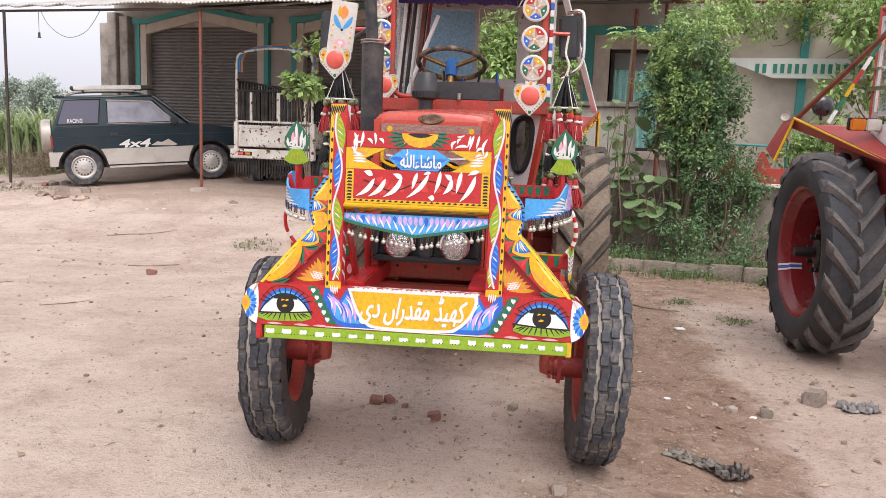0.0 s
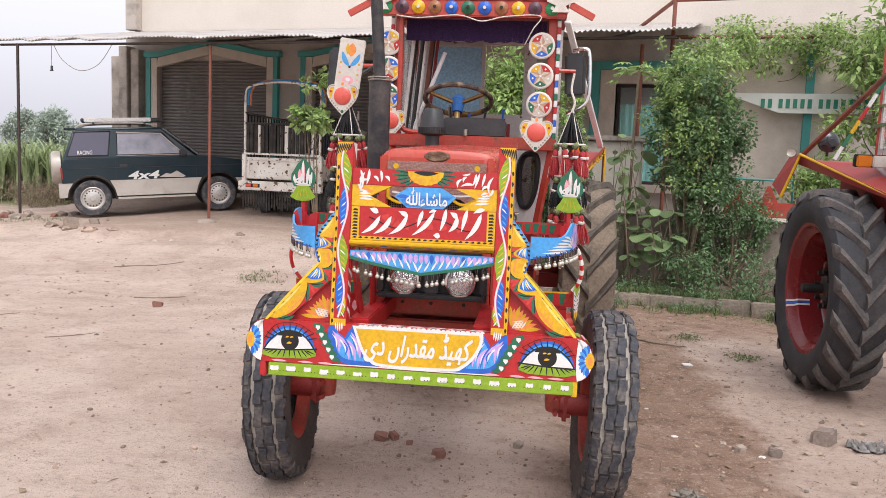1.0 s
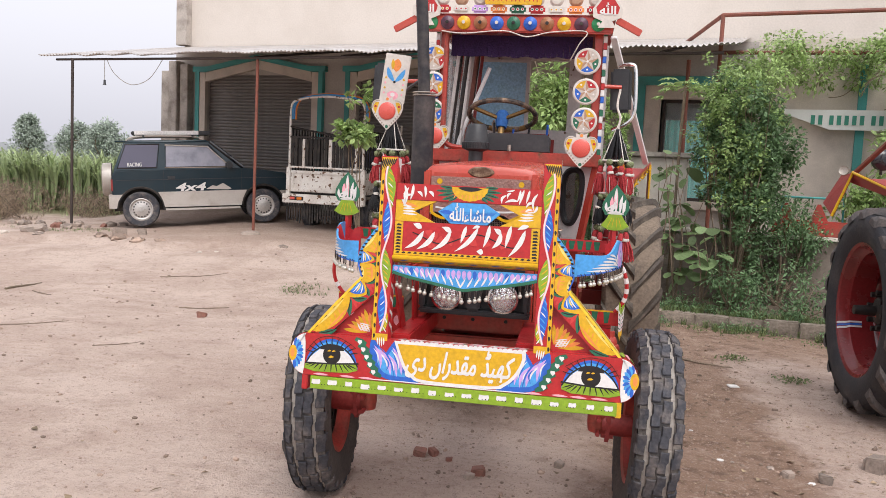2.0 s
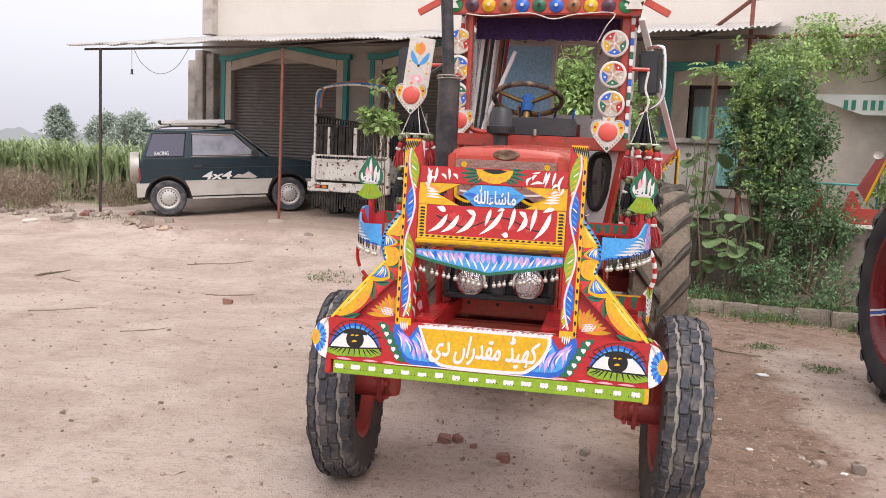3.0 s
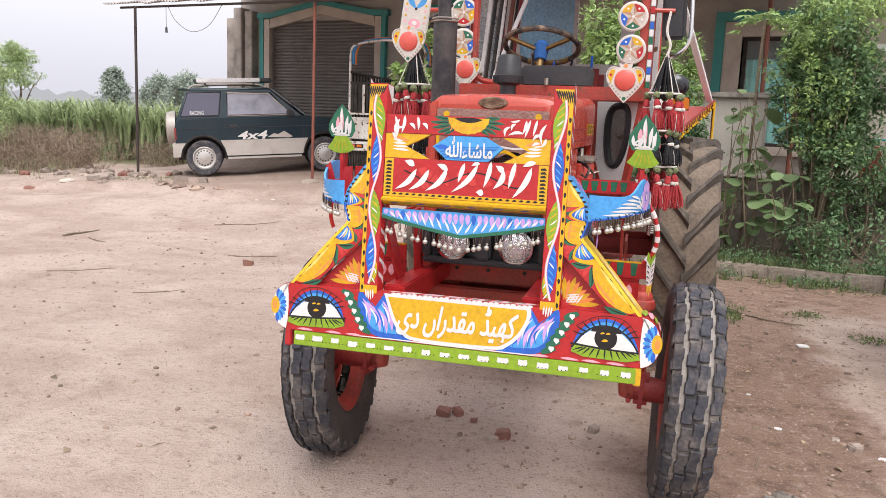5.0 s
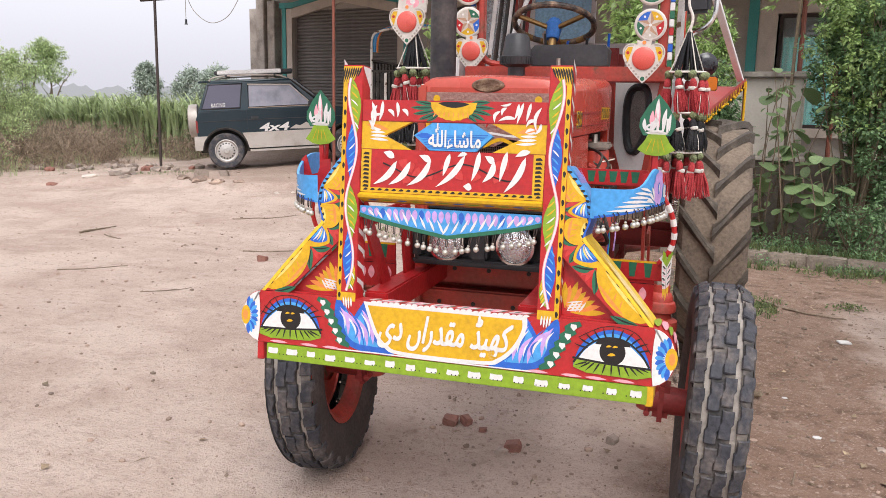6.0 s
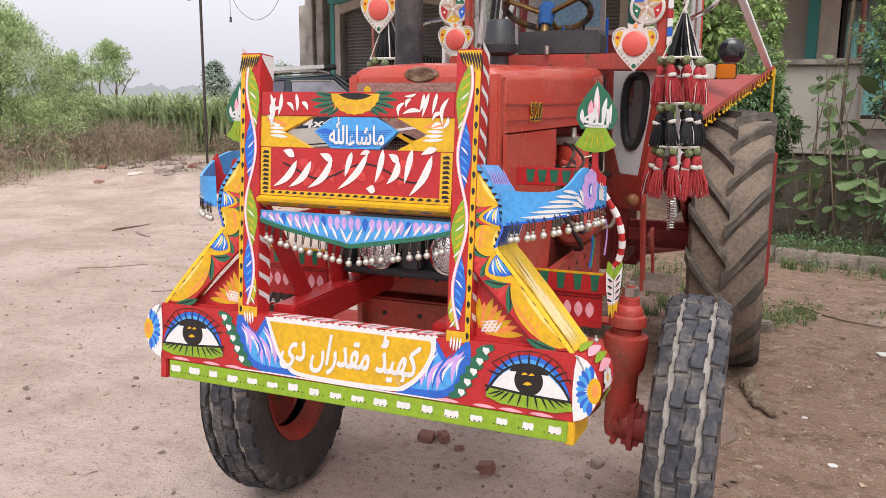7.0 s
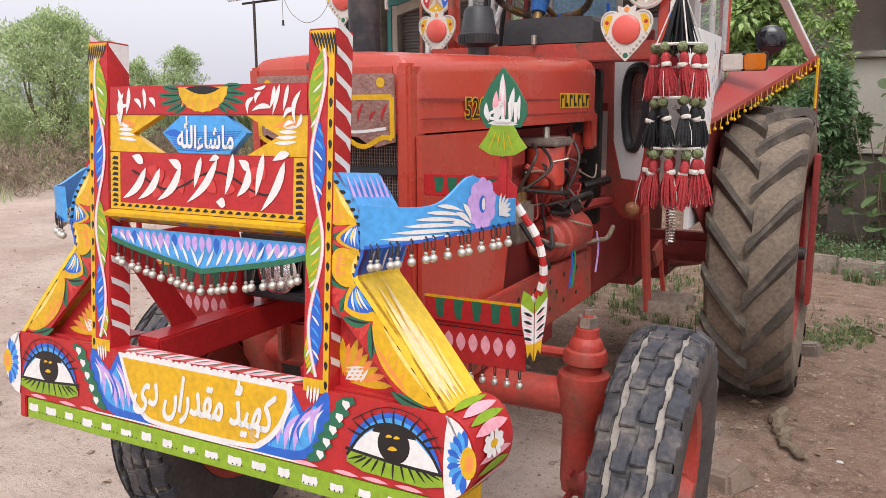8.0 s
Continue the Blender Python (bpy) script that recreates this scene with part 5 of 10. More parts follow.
def bumper():
    bm = B()
    out = [(-0.625, -0.09), (0.625, -0.09)] + [(0.625 + 0.068 * math.cos(radians(a)), -0.005 + 0.085 * math.sin(radians(a))) for a in range(-75, 90, 15)]
    out += [(0.625, 0.08), (-0.625, 0.08)] + [(-0.625 - 0.068 * math.cos(radians(a)), -0.005 + 0.085 * math.sin(radians(a))) for a in range(75, -90, -15)]
    prism(bm, out, 0.014, G @ pose(0, 0, -0.014))
    # folded top and bottom flanges and the deep rounded ends
    box(bm, -0.345, 0.345, 0.068, 0.0798, -0.058, -0.0142, 0, G)
    box(bm, -0.625, 0.625, -0.0898, -0.080, -0.075, -0.0142, 0, G)
    for s in (-1, 1):
        rim = [(0.535, 0.08), (0.58, 0.08)] + [(0.625 + 0.068 * math.cos(radians(a)), -0.005 + 0.085 * math.sin(radians(a))) for a in range(90, -91, -15)] + [(0.53, -0.09)]
        rows = []
        for x, y in rim:
            k = 0.93
            rows.append([bm.verts.new(G @ Vector((s * x, y, -0.0142))), bm.verts.new(G @ Vector((s * x, y, -0.18))), bm.verts.new(G @ Vector((s * (0.55 + (x - 0.55) * k), y * k, -0.18))), bm.verts.new(G @ Vector((s * (0.55 + (x - 0.55) * k), y * k, -0.0142)))])
        for u, v in zip(rows, rows[1:]):
            for j in range(4):
                bm.faces.new((u[j], u[(j + 1) % 4], v[(j + 1) % 4], v[j]))
        bm.faces.new(rows[0])
        bm.faces.new(rows[-1])
    bump = part("bumper", bm, P_RED, tractor, "red bumper painted with eyes, petals and verse", smooth=40)
    # lime skirt strip below, with brackets
    bm = B()
    box(bm, -0.60, 0.62, -0.144, -0.092, -0.012, 0.004, 0.002, G)
    skirt = part("skirt", bm, P_LIME, bump, "lime strip with white daubs")
    for s in (-1, 1):
        bm = B()
        box(bm, s * 0.625 - 0.012, s * 0.625 + 0.012, -0.15, -0.088, -0.16, 0.0, 0.003, G)
        part("bracket", bm, P_RED if s < 0 else P_YEL, bump)
    br = Brush()
    rng = random.Random(5)
    for i in range(18):
        x = -0.575 + i * 0.0685
        w, h = 0.018 + rng.uniform(-0.003, 0.003), 0.009 + rng.uniform(-0.001, 0.002)
        y = -0.116 + rng.uniform(-0.003, 0.003)
        br.poly("w", [(x - w, y - h * 0.7), (x - w * 0.7, y - h), (x + w * 0.8, y - h * 0.9), (x + w, y), (x + w * 0.85, y + h), (x, y + h * 0.8), (x - w * 0.9, y + h)])
    for i in range(92):
        x = -0.59 + i * 0.0131
        if (i % 5) in (0, 3, 4):
            br.oval("k", x, -0.124, 0.0021, 0.0021, 7, lift=0.0008)
    br.done("skirt_paint", skirt, G @ pose(0, 0, 0.004))
    # yellow verse panel with a white border, boat shaped
    br = Brush()
    # blue petals that hold the panel
    for s in (-1, 1):
        tulip = [(0.258, 0.079), (0.281, 0.045), (0.301, 0.018), (0.322, 0.050), (0.353, 0.078), (0.361, 0.035), (0.352, -0.018), (0.328, -0.056), (0.285, -0.080), (0.215, -0.087), (0.15, -0.086), (0.20, -0.05), (0.235, 0.0), (0.25, 0.04)]
        br.poly("b", [(s * p.x, p.y) for p in spline(tulip, 3)])
        br.poly("s", [(s * (0.278 + (p.x - 0.278) * 0.62), -0.022 + (p.y + 0.022) * 0.66) for p in spline(tulip, 3)])
        for a, c, w, b in (((0.268, 0.050), (0.225, -0.060), 0.017, -0.012), ((0.285, 0.020), (0.245, -0.068), 0.015, -0.012), ((0.330, 0.040), (0.270, -0.065), 0.018, -0.018), ((0.343, 0.052), (0.312, -0.040), 0.014, -0.012)):
            br.leaf("v", (s * a[0], a[1]), (s * c[0], c[1]), w, s * b, 0.5, 7)
            br.leaf("w", (s * (a[0] + 0.003), a[1] - 0.012), (s * (c[0] + 0.012), c[1] + 0.022), w * 0.45, s * b * 0.8, 0.5, 7)
        for a, c in (((0.278, 0.066), (0.205, -0.075)), ((0.318, 0.046), (0.255, -0.076)), ((0.301, 0.010), (0.290, -0.05))):
            br.leaf("b", (s * a[0], a[1]), (s * c[0], c[1]), 0.007, s * -0.016, 0.5, 7)
    edge = [(-0.262, 0.076), (0.262, 0.076), (0.262, 0.040), (0.235, -0.02), (0.19, -0.066), (0.13, -0.083), (-0.13, -0.083), (-0.19, -0.062), (-0.225, -0.02)]
    q = [(p.x, p.y) for p in spline(edge[1:] + [(-0.262, 0.076)], 4)]
    br.poly("w", q)
    br.poly("y", [(x * 0.945, -0.004 + (y + 0.004) * 0.86) for x, y in q])
    for k in range(26):
        x = -0.24 + k * 0.0195
        br.leaf("w", (x, 0.071 + 0.004 * math.sin(k * 2.1)), (x + 0.022, 0.0785), 0.009, 0.002)
    br.line("w", [(-0.35, -0.086), (-0.2, -0.089 + 0.004), (0.0, -0.0865), (0.3, -0.086)], 0.004)
    for x in (-0.56, -0.45, -0.37, 0.30, 0.40, 0.47, 0.55):
        br.leaf("p", (x - 0.03, -0.0835), (x + 0.035, -0.085), 0.009, 0.001)
    for s in (-1, 1):
        for k in range(4):
            br.leaf("w", (s * (0.304 + 0.008 * k), 0.045 + 0.006 * abs(k - 1.5)), (s * (0.306 + 0.009 * k), 0.086), 0.006)
        # dark green sprig with white buds
        zig = [(s * (0.420 - 0.083 * t / 12 + (0.012 if t % 2 else -0.002)), 0.078 - 0.150 * t / 12) for t in range(13)]
        zig += [(s * (0.387 - 0.083 * t / 12 + (-0.006 if t % 2 else 0.004)), 0.072 - 0.150 * t / 12) for t in range(12, -1, -1)]
        br.poly("g", zig)
        for k in range(5):
            x, y = s * (0.402 - 0.0155 * k), 0.060 - 0.029 * k
            br.poly("w", [(x - 0.009, y + 0.008), (x + 0.007, y + 0.007), (x + 0.009, y - 0.002), (x - s * 0.0, y - 0.012), (x - 0.010, y - 0.001)])
        # the painted eye
        cx, cy, wide = s * 0.516, -0.003, s * 1.17
        def eye(pts):
            return [(cx + wide * x, cy + y) for x, y in pts]
        lid = eye([(-0.095, -0.048), (-0.080, 0.008), (-0.047, 0.048), (0, 0.066), (0.048, 0.048), (0.082, 0.0), (0.096, -0.055)])
        br.poly("b", [(p.x, p.y) for p in spline(lid, 4)])
        br.poly("s", [(p.x, p.y) for p in spline(eye([(-0.086, -0.040), (-0.070, 0.006), (-0.040, 0.040), (0, 0.055), (0.040, 0.040), (0.072, -0.002), (0.086, -0.045)]), 4)])
        br.poly("l", eye([(-0.092, -0.030), (0.092, -0.036), (0.097, -0.060), (0.06, -0.071), (-0.06, -0.067), (-0.094, -0.054)]))
        white = eye([(-0.084, -0.030), (-0.060, 0.008), (-0.022, 0.034), (0.022, 0.034), (0.060, 0.004), (0.085, -0.036), (0, -0.032)])
        br.poly("w", [(p.x, p.y) for p in spline(white + [white[0]], 4)[:-1]])
        br.oval("k", cx, cy + 0.001, 0.037, 0.038, 28)
        br.oval("k", cx, cy + 0.020, 0.050, 0.020, 20, 0, 180)
        br.line("k", eye([(-0.094, -0.040), (-0.062, 0.012), (-0.024, 0.038), (0.024, 0.038), (0.064, 0.008), (0.090, -0.034)]), 0.006)
        br.line("k", eye([(-0.097, -0.026), (0, -0.035), (0.094, -0.038)]), 0.0065)
        for k in range(11):
            a = radians(18 + k * 14.4)
            x, y = cx + abs(wide) * 0.062 * math.cos(a), cy - 0.008 + 0.046 * math.sin(a)
            br.leaf("k", (x, y), (x + 0.046 * math.cos(a), y + 0.036 * math.sin(a)), 0.0052, 0.002, 0.3)
        for k in range(11):
            a = radians(203 + k * 13.4)
            x, y = cx + abs(wide) * 0.064 * math.cos(a), cy - 0.034
            br.leaf("k", (x, y), (x + 0.042 * math.cos(a), y + 0.037 * math.sin(a)), 0.0052, 0, 0.3)
        br.line("k", eye([(-0.085, 0.035), (-0.03, 0.070), (0.02, 0.074), (0.06, 0.056), (0.092, 0.005)]), 0.002)
        for dx, dy, w in ((-0.010, 0.014, 0.009), (0.008, 0.014, 0.009), (-0.001, -0.010, 0.013)):
            br.leaf("y", (cx + dx - w, cy + dy), (cx + dx + w * 0.8, cy + dy + 0.003), w * 0.7, 0.002)
        # sun at the rounded end
        br.poly("w", [(s * 0.634, 0.078), (s * 0.629, 0.04), (s * 0.627, -0.01), (s * 0.629, -0.055), (s * 0.634, -0.088)] + [(s * (0.625 + 0.066 * math.cos(radians(a))), -0.005 + 0.083 * math.sin(radians(a))) for a in range(-80, 90, 14)])
        for k in range(11):
            a = radians(100 + k * 16)
            a = a if s > 0 else math.pi - a
            x, y = s * 0.676, -0.005
            br.leaf("s" if k % 2 else "b", (x + 0.012 * math.cos(a), y + 0.016 * math.sin(a)), (x + 0.042 * math.cos(a), y + 0.064 * math.sin(a)), 0.015, 0, 0.62)
        br.oval("y", s * 0.680, -0.005, 0.017, 0.032, 16)
        br.oval("o", s * 0.682, -0.005, 0.009, 0.018, 14)
    br.done("bumper_paint", bump, G, "painted eyes, petals and yellow verse panel")
    verse = "\ufbfc\ufea9 \ufb9e\ufe8d\ufead\ufeaa\ufed8\ufee3 \ufb89\ufbff\ufbad\ufb90"
    lettering("verse", verse, 0.126, P_WHITE, bump, G @ pose(0.006, 0.0, 0.0026), "white brush-written verse", width=0.43, thick=0.0003, slant=0.32, swell=0.0021)
    # candy strokes on the top edge, petals on the rounded ends
    br = Brush()
    for k in range(13):
        x = -0.245 + k * 0.041
        br.poly("p" if k % 2 else "e", [(x - 0.004, 0.001), (x + 0.037, 0.001), (x + 0.052, 0.052), (x + 0.011, 0.052)])
        br.leaf("w", (x - 0.002, 0.003), (x + 0.026, 0.050), 0.015, 0.003)
        br.leaf("g", (x + 0.014, 0.006), (x + 0.034, 0.046), 0.010, 0.003)
    br.done("edge_paint", bump, G @ pose(0, 0.0803, -0.001, -90) @ pose(0, 0, 0), "")
    for s in (-1, 1):
        for k, (a, key, w) in enumerate(((78, "l", 0.022), (60, "p", 0.024), (44, "l", 0.020), (29, "p", 0.026), (12, "w", 0.0), (-6, "p", 0.022), (-22, "l", 0.026), (-40, "p", 0.020), (-56, "l", 0.022))):
            m = G @ pose(s * 0.625, -0.005, -0.09)
            x, y = 0.0695 * math.cos(radians(a)), 0.0868 * math.sin(radians(a))
            br = Brush()
            if key == "w":
                for j in range(9):
                    b2 = j * math.tau / 9
                    br.leaf("w", (0.012 + 0.006 * math.cos(b2), 0.005 * math.sin(b2)), (0.012 + 0.050 * math.cos(b2), 0.026 * math.sin(b2)), 0.019, 0.0, 0.6)
                br.oval("y", 0.012, 0.0, 0.017, 0.008)
            else:
                br.leaf(key, (-0.074, 0.002), (0.076, 0.004), w, 0.004, 0.5)
            nrm = Vector((s * math.cos(radians(a)) / 0.068, math.sin(radians(a)) / 0.085, 0)).normalized()
            side = Vector((0, 0, 1))
            tang = nrm.cross(side)
            mm = Matrix((side, -tang, nrm)).transposed().to_4x4()
            mm.translation = Vector((s * x, y, 0)) + nrm * (0.0022 if key == "w" else 0.001)
            br.done("end_paint", bump, m @ mm)


bumper()


def uprights():
    for s in (-1, 1):
        bm = B()
        box(bm, s * 0.323 - 0.033, s * 0.323 + 0.033, 0.07, 0.81, -0.062, 0.0, 0.002, G)
        post = part("guard_post", bm, P_RED, tractor, "red guard post with painted feathers")
        br = Brush()
        c = s * 0.323
        br.poly("y", [(c + s * 0.018, 0.082), (c + s * 0.032, 0.082), (c + s * 0.032, 0.806), (c + s * 0.018, 0.79)])
        br.poly("y", [(c - 0.032, 0.072), (c + 0.032, 0.072), (c + 0.032, 0.100), (c - 0.032, 0.100)])
        br.poly("y", [(c - s * 0.031, 0.806), (c + s * 0.032, 0.806), (c + s * 0.032, 0.745), (c - s * 0.004, 0.765)])
        for k in range(8):
            a = (c - s * 0.026 + s * k * 0.0075, 0.803)
            br.leaf("k", a, (a[0] + s * 0.012, 0.772 - 0.003 * k), 0.0062, 0.001, 0.35)
        for k in range(16):
            y = 0.715 - k * 0.041
            br.leaf("k", (c + s * 0.024, y), (c + s * 0.0245, y - 0.020), 0.009, 0.001, 0.4)
        # feathers, alternately inside the curve
        wave = []
        for t in range(41):
            y = 0.770 - t / 40 * 0.665
            wave.append((c + s * (-0.004 + 0.016 * math.sin((0.80 - y) / 0.345 * math.tau * 1.0 + 0.2)), y))
        def wx(y):
            return c + s * (-0.004 + 0.016 * math.sin((0.80 - y) / 0.345 * math.tau + 0.2))
        for y0, y1, key, key2, sd in ((0.775, 0.590, "l", "y", -1), (0.640, 0.455, "b", "s", 1), (0.445, 0.265, "l", "y", -1), (0.305, 0.115, "b", "s", 1), (0.20, 0.105, "l", "y", -1)):
            n = 8
            edge = []
            for i in range(n + 1):
                y = y0 + (y1 - y0) * i / n
                edge.append((wx(y), y))
            outer = c - s * 0.030 if sd < 0 else c + s * 0.016
            bulge = [(outer + (wx(y) - outer) * (1 - math.sin(math.pi * i / n)) * 0.8, y) for i, (x, y) in enumerate(edge)]
            br.poly(key, edge + bulge[::-1][1:-1])
            for i in range(6):
                y = y0 + (y1 - y0) * (i + 1.0) / 8
                x0, x1 = wx(y), outer
                br.leaf("w" if i % 3 == 2 else key2, (x0 + (x1 - x0) * 0.15, y), (x0 + (x1 - x0) * 0.75, y - 0.022), 0.0048, 0.001)
        br.line("p", wave, 0.0085, 2)
        br.line("w", wave, 0.0042, 2)
        br.done("post_paint", post, G)
        for sd in (-1, 1):
            br = Brush()
            for k in range(14):
                y = 0.10 + k * 0.052
                if sd * s < 0 and k > 8:
                    break
                br.poly("w", [(-0.058, y), (-0.040, y + 0.020), (-0.006, y + 0.036), (-0.003, y + 0.052), (-0.03, y + 0.040), (-0.058, y + 0.026)])
            if sd * s < 0:
                br.poly("w", [(-0.06, 0.806), (-0.002, 0.806), (-0.002, 0.80), (-0.06, 0.74)])
            br.done("stripe_paint", post, G @ Matrix(((0, 0, sd, c + sd * 0.033), (0, 1, 0, 0), (1, 0, 0, 0), (0, 0, 0, 1))))


uprights()


def guard_panels():
    # top rail
    bm = B()
    box(bm, -0.2895, 0.2895, 0.640, 0.705, -0.03, -0.002, 0.002, G)
    rail = part("top_rail", bm, P_RED, tractor, "red top rail with a painted sunflower")
    br = Brush()
    for s in (-1, 1):
        for a, c, w in (((0.05, 0.695), (0.118, 0.702), 0.014), ((0.05, 0.685), (0.132, 0.684), 0.013), ((0.05, 0.678), (0.124, 0.664), 0.013), ((0.045, 0.670), (0.105, 0.648), 0.013), ((0.04, 0.664), (0.080, 0.643), 0.011)):
            br.leaf("g", (s * a[0], a[1]), (s * c[0], c[1]), w, 0.002)
            br.leaf("k", (s * a[0], a[1]), (s * (c[0] * 0.94), c[1]), w * 0.25, 0.002)
    br.poly("y", [(0.005 + 0.072 * math.cos(radians(a)) * (1 + 0.06 * math.sin(a * 0.35)), 0.700 + 0.054 * math.sin(radians(a)) * (1 + 0.08 * math.sin(a * 0.35))) for a in range(180, 361, 9)])
    br.leaf("k", (-0.045, 0.698), (0.055, 0.696), 0.018, -0.004)
    for k in range(8):
        br.leaf("o", (-0.05 + k * 0.014, 0.672), (-0.058 + k * 0.016, 0.655), 0.004)
    # invocations too worn to read, as brushed bars
    for x, y0, y1, w, lean, bow in ((-0.258, 0.700, 0.618, 0.012, 0.006, 0.008), (-0.240, 0.690, 0.632, 0.011, -0.014, -0.008), (-0.222, 0.703, 0.640, 0.012, -0.010, 0.003), (-0.205, 0.676, 0.654, 0.011, 0.022, 0.005),
                                    (-0.176, 0.700, 0.652, 0.011, 0.004, 0.003), (-0.158, 0.678, 0.656, 0.012, 0.020, 0.005), (-0.262, 0.664, 0.668, 0.009, 0.045, -0.006)):
        br.leaf("w", (x, y0), (x + lean, y1), w, bow, 0.4)
    for x, y0, y1, w, lean, bow in ((0.272, 0.690, 0.620, 0.011, -0.012, -0.012), (0.258, 0.652, 0.632, 0.011, -0.030, -0.008), (0.240, 0.702, 0.648, 0.010, -0.012, 0.0), (0.218, 0.703, 0.640, 0.010, -0.018, 0.0),
                                    (0.204, 0.700, 0.652, 0.010, -0.012, 0.003), (0.196, 0.656, 0.648, 0.011, -0.052, -0.006), (0.168, 0.688, 0.664, 0.010, -0.014, -0.006), (0.150, 0.678, 0.642, 0.011, -0.016, -0.010), (0.182, 0.700, 0.694, 0.007, -0.034, 0.003)):
        br.leaf("w", (x, y0), (x + lean, y1), w, bow, 0.4)
    br.done("rail_paint", rail, G @ pose(0, 0, -0.002))
    # fishtail corner plates beside the opening
    for s in (-1, 1):
        bm = B()
        prism(bm, mir(s, [(0.2895, 0.6398), (0.125, 0.6398), (0.215, 0.597), (0.130, 0.5552), (0.2895, 0.5552)]), 0.020, G @ pose(0, 0, -0.025))
        fish = part("corner_plate", bm, P_YEL, tractor, "yellow fishtail corner plate", smooth=None)
        br = Brush()
        for k in range(4):
            y = 0.585 + k * 0.010
            br.leaf("w", (s * 0.262, y + 0.001), (s * (0.20 + 0.006 * k), y + 0.002 * (k - 1.5)), 0.0085, 0.001)
        br.leaf("o", (s * 0.275, 0.63), (s * 0.20, 0.615), 0.014)
        br.leaf("w", (s * 0.272, 0.648), (s * 0.255, 0.612), 0.010, 0.006, lift=0.0012)
        br.leaf("w", (s * 0.255, 0.625), (s * 0.225, 0.615), 0.009, -0.005)
        br.done("fish_paint", fish, G @ pose(0, 0, -0.005))
    bm = B()
    prism(bm, [(-0.118, 0.600), (-0.066, 0.556), (0.080, 0.556), (0.130, 0.603), (0.070, 0.639), (-0.060, 0.639)], 0.018, G @ pose(0, 0, -0.022))
    hexa = part("blessing_plate", bm, P_SKY, tractor, "blue hexagonal plate with white blessing", smooth=None)
    br = Brush()
    for k in range(9):
        br.line("b", [(-0.105 + 0.004 * k, 0.604 - 0.005 * k), (0.0, 0.601 - 0.005 * k), (0.115 - 0.005 * k, 0.606 - 0.005 * k)], 0.0018)
    br.leaf("b", (-0.11, 0.600), (-0.05, 0.592), 0.016, 0.004)
    br.done("hex_paint", hexa, G @ pose(0, 0, -0.004))
    lettering("blessing", "\ufdf2\ufe80\ufe8e\ufeb7\ufe8e\ufee3", 0.075, P_WHITE, hexa, G @ pose(0.012, 0.600, -0.0018), "white blessing", width=0.165, heavy=0.0015, thick=0.0004)
    # name board: red field, yellow border, sloping lip below
    bm = B()
    box(bm, -0.2895, 0.2895, 0.420, 0.5548, -0.035, -0.004, 0.002, G)
    board = part("name_board", bm, P_RED, tractor, "red name board with white brushed bars")
    br = Brush()
    for x0, x1, y0, y1 in ((-0.288, -0.255, 0.421, 0.553), (0.255, 0.288, 0.421, 0.553), (-0.255, 0.255, 0.421, 0.436)):
        br.poly("y", [(x0, y0), (x1, y0), (x1, y1), (x0, y1)])
    for s in (-1, 1):
        for k in range(9):
            y = 0.437 + k * 0.0125
            br.poly("k", [(s * 0.283, y), (s * 0.262, y - 0.001), (s * 0.262, y + 0.006), (s * 0.276, y + 0.008)])
    for k in range(24):
        x = -0.272 + k * 0.0237
        br.leaf("k", (x - 0.008, 0.427), (x + 0.009, 0.430), 0.0075, 0.002, 0.6)
    # pale petals and a dark tendril behind the bars
    rng = random.Random(13)
    for k in range(14):
        x, y = rng.uniform(-0.20, 0.20), rng.uniform(0.47, 0.52)
        a = rng.uniform(0, 6.28)
        br.leaf("e", (x, y), (x + 0.055 * math.cos(a), y + 0.030 * math.sin(a)), 0.028, 0.010)
    br.line("k", [(-0.215 + 0.43 * i / 12, 0.495 + 0.022 * math.sin(i / 12 * math.tau * 1.5 + 2.2)) for i in range(13)], 0.0045)
    for x, y0, y1, w, lean, bow in ((-0.170, 0.520, 0.446, 0.020, -0.075, 0.012), (-0.125, 0.520, 0.446, 0.020, -0.070, 0.012), (-0.060, 0.528, 0.446, 0.020, -0.075, 0.014), (0.000, 0.548, 0.480, 0.016, -0.020, 0.0), (0.048, 0.546, 0.446, 0.019, -0.090, 0.012),
                                    (0.092, 0.558, 0.468, 0.017, -0.022, 0.004), (0.138, 0.530, 0.466, 0.020, -0.034, 0.010), (0.176, 0.560, 0.470, 0.017, -0.020, 0.0), (0.232, 0.545, 0.438, 0.020, -0.062, 0.010)):
        br.leaf("w", (x, y0), (x + lean, y1), w, bow, 0.4)
    for x0, y0, x1, y1, w in ((-0.215, 0.546, -0.178, 0.530, 0.022), (-0.098, 0.540, -0.058, 0.520, 0.020), (0.024, 0.540, 0.054, 0.549, 0.013), (0.045, 0.452, 0.072, 0.446, 0.022), (0.108, 0.545, 0.138, 0.522, 0.020), (0.200, 0.545, 0.245, 0.562, 0.018)):
        br.leaf("w", (x0, y0), (x1, y1), w, 0.003, 0.6)
    br.done("board_paint", board, G @ pose(0, 0, -0.004), "white brushed bars and petals")
    bm = B()
    prism(bm, [(-0.004, 0.4195), (0.016, 0.412), (0.014, 0.404), (-0.03, 0.388), (-0.03, 0.4195)], 0.578, G @ Matrix(((0, 0, 1, -0.289), (0, 1, 0, 0), (1, 0, 0, 0), (0, 0, 0, 1))))
    lip = part("board_lip", bm, P_YEL, tractor, "yellow sloping lip with blue and green leaves", smooth=None)
    br = Brush()
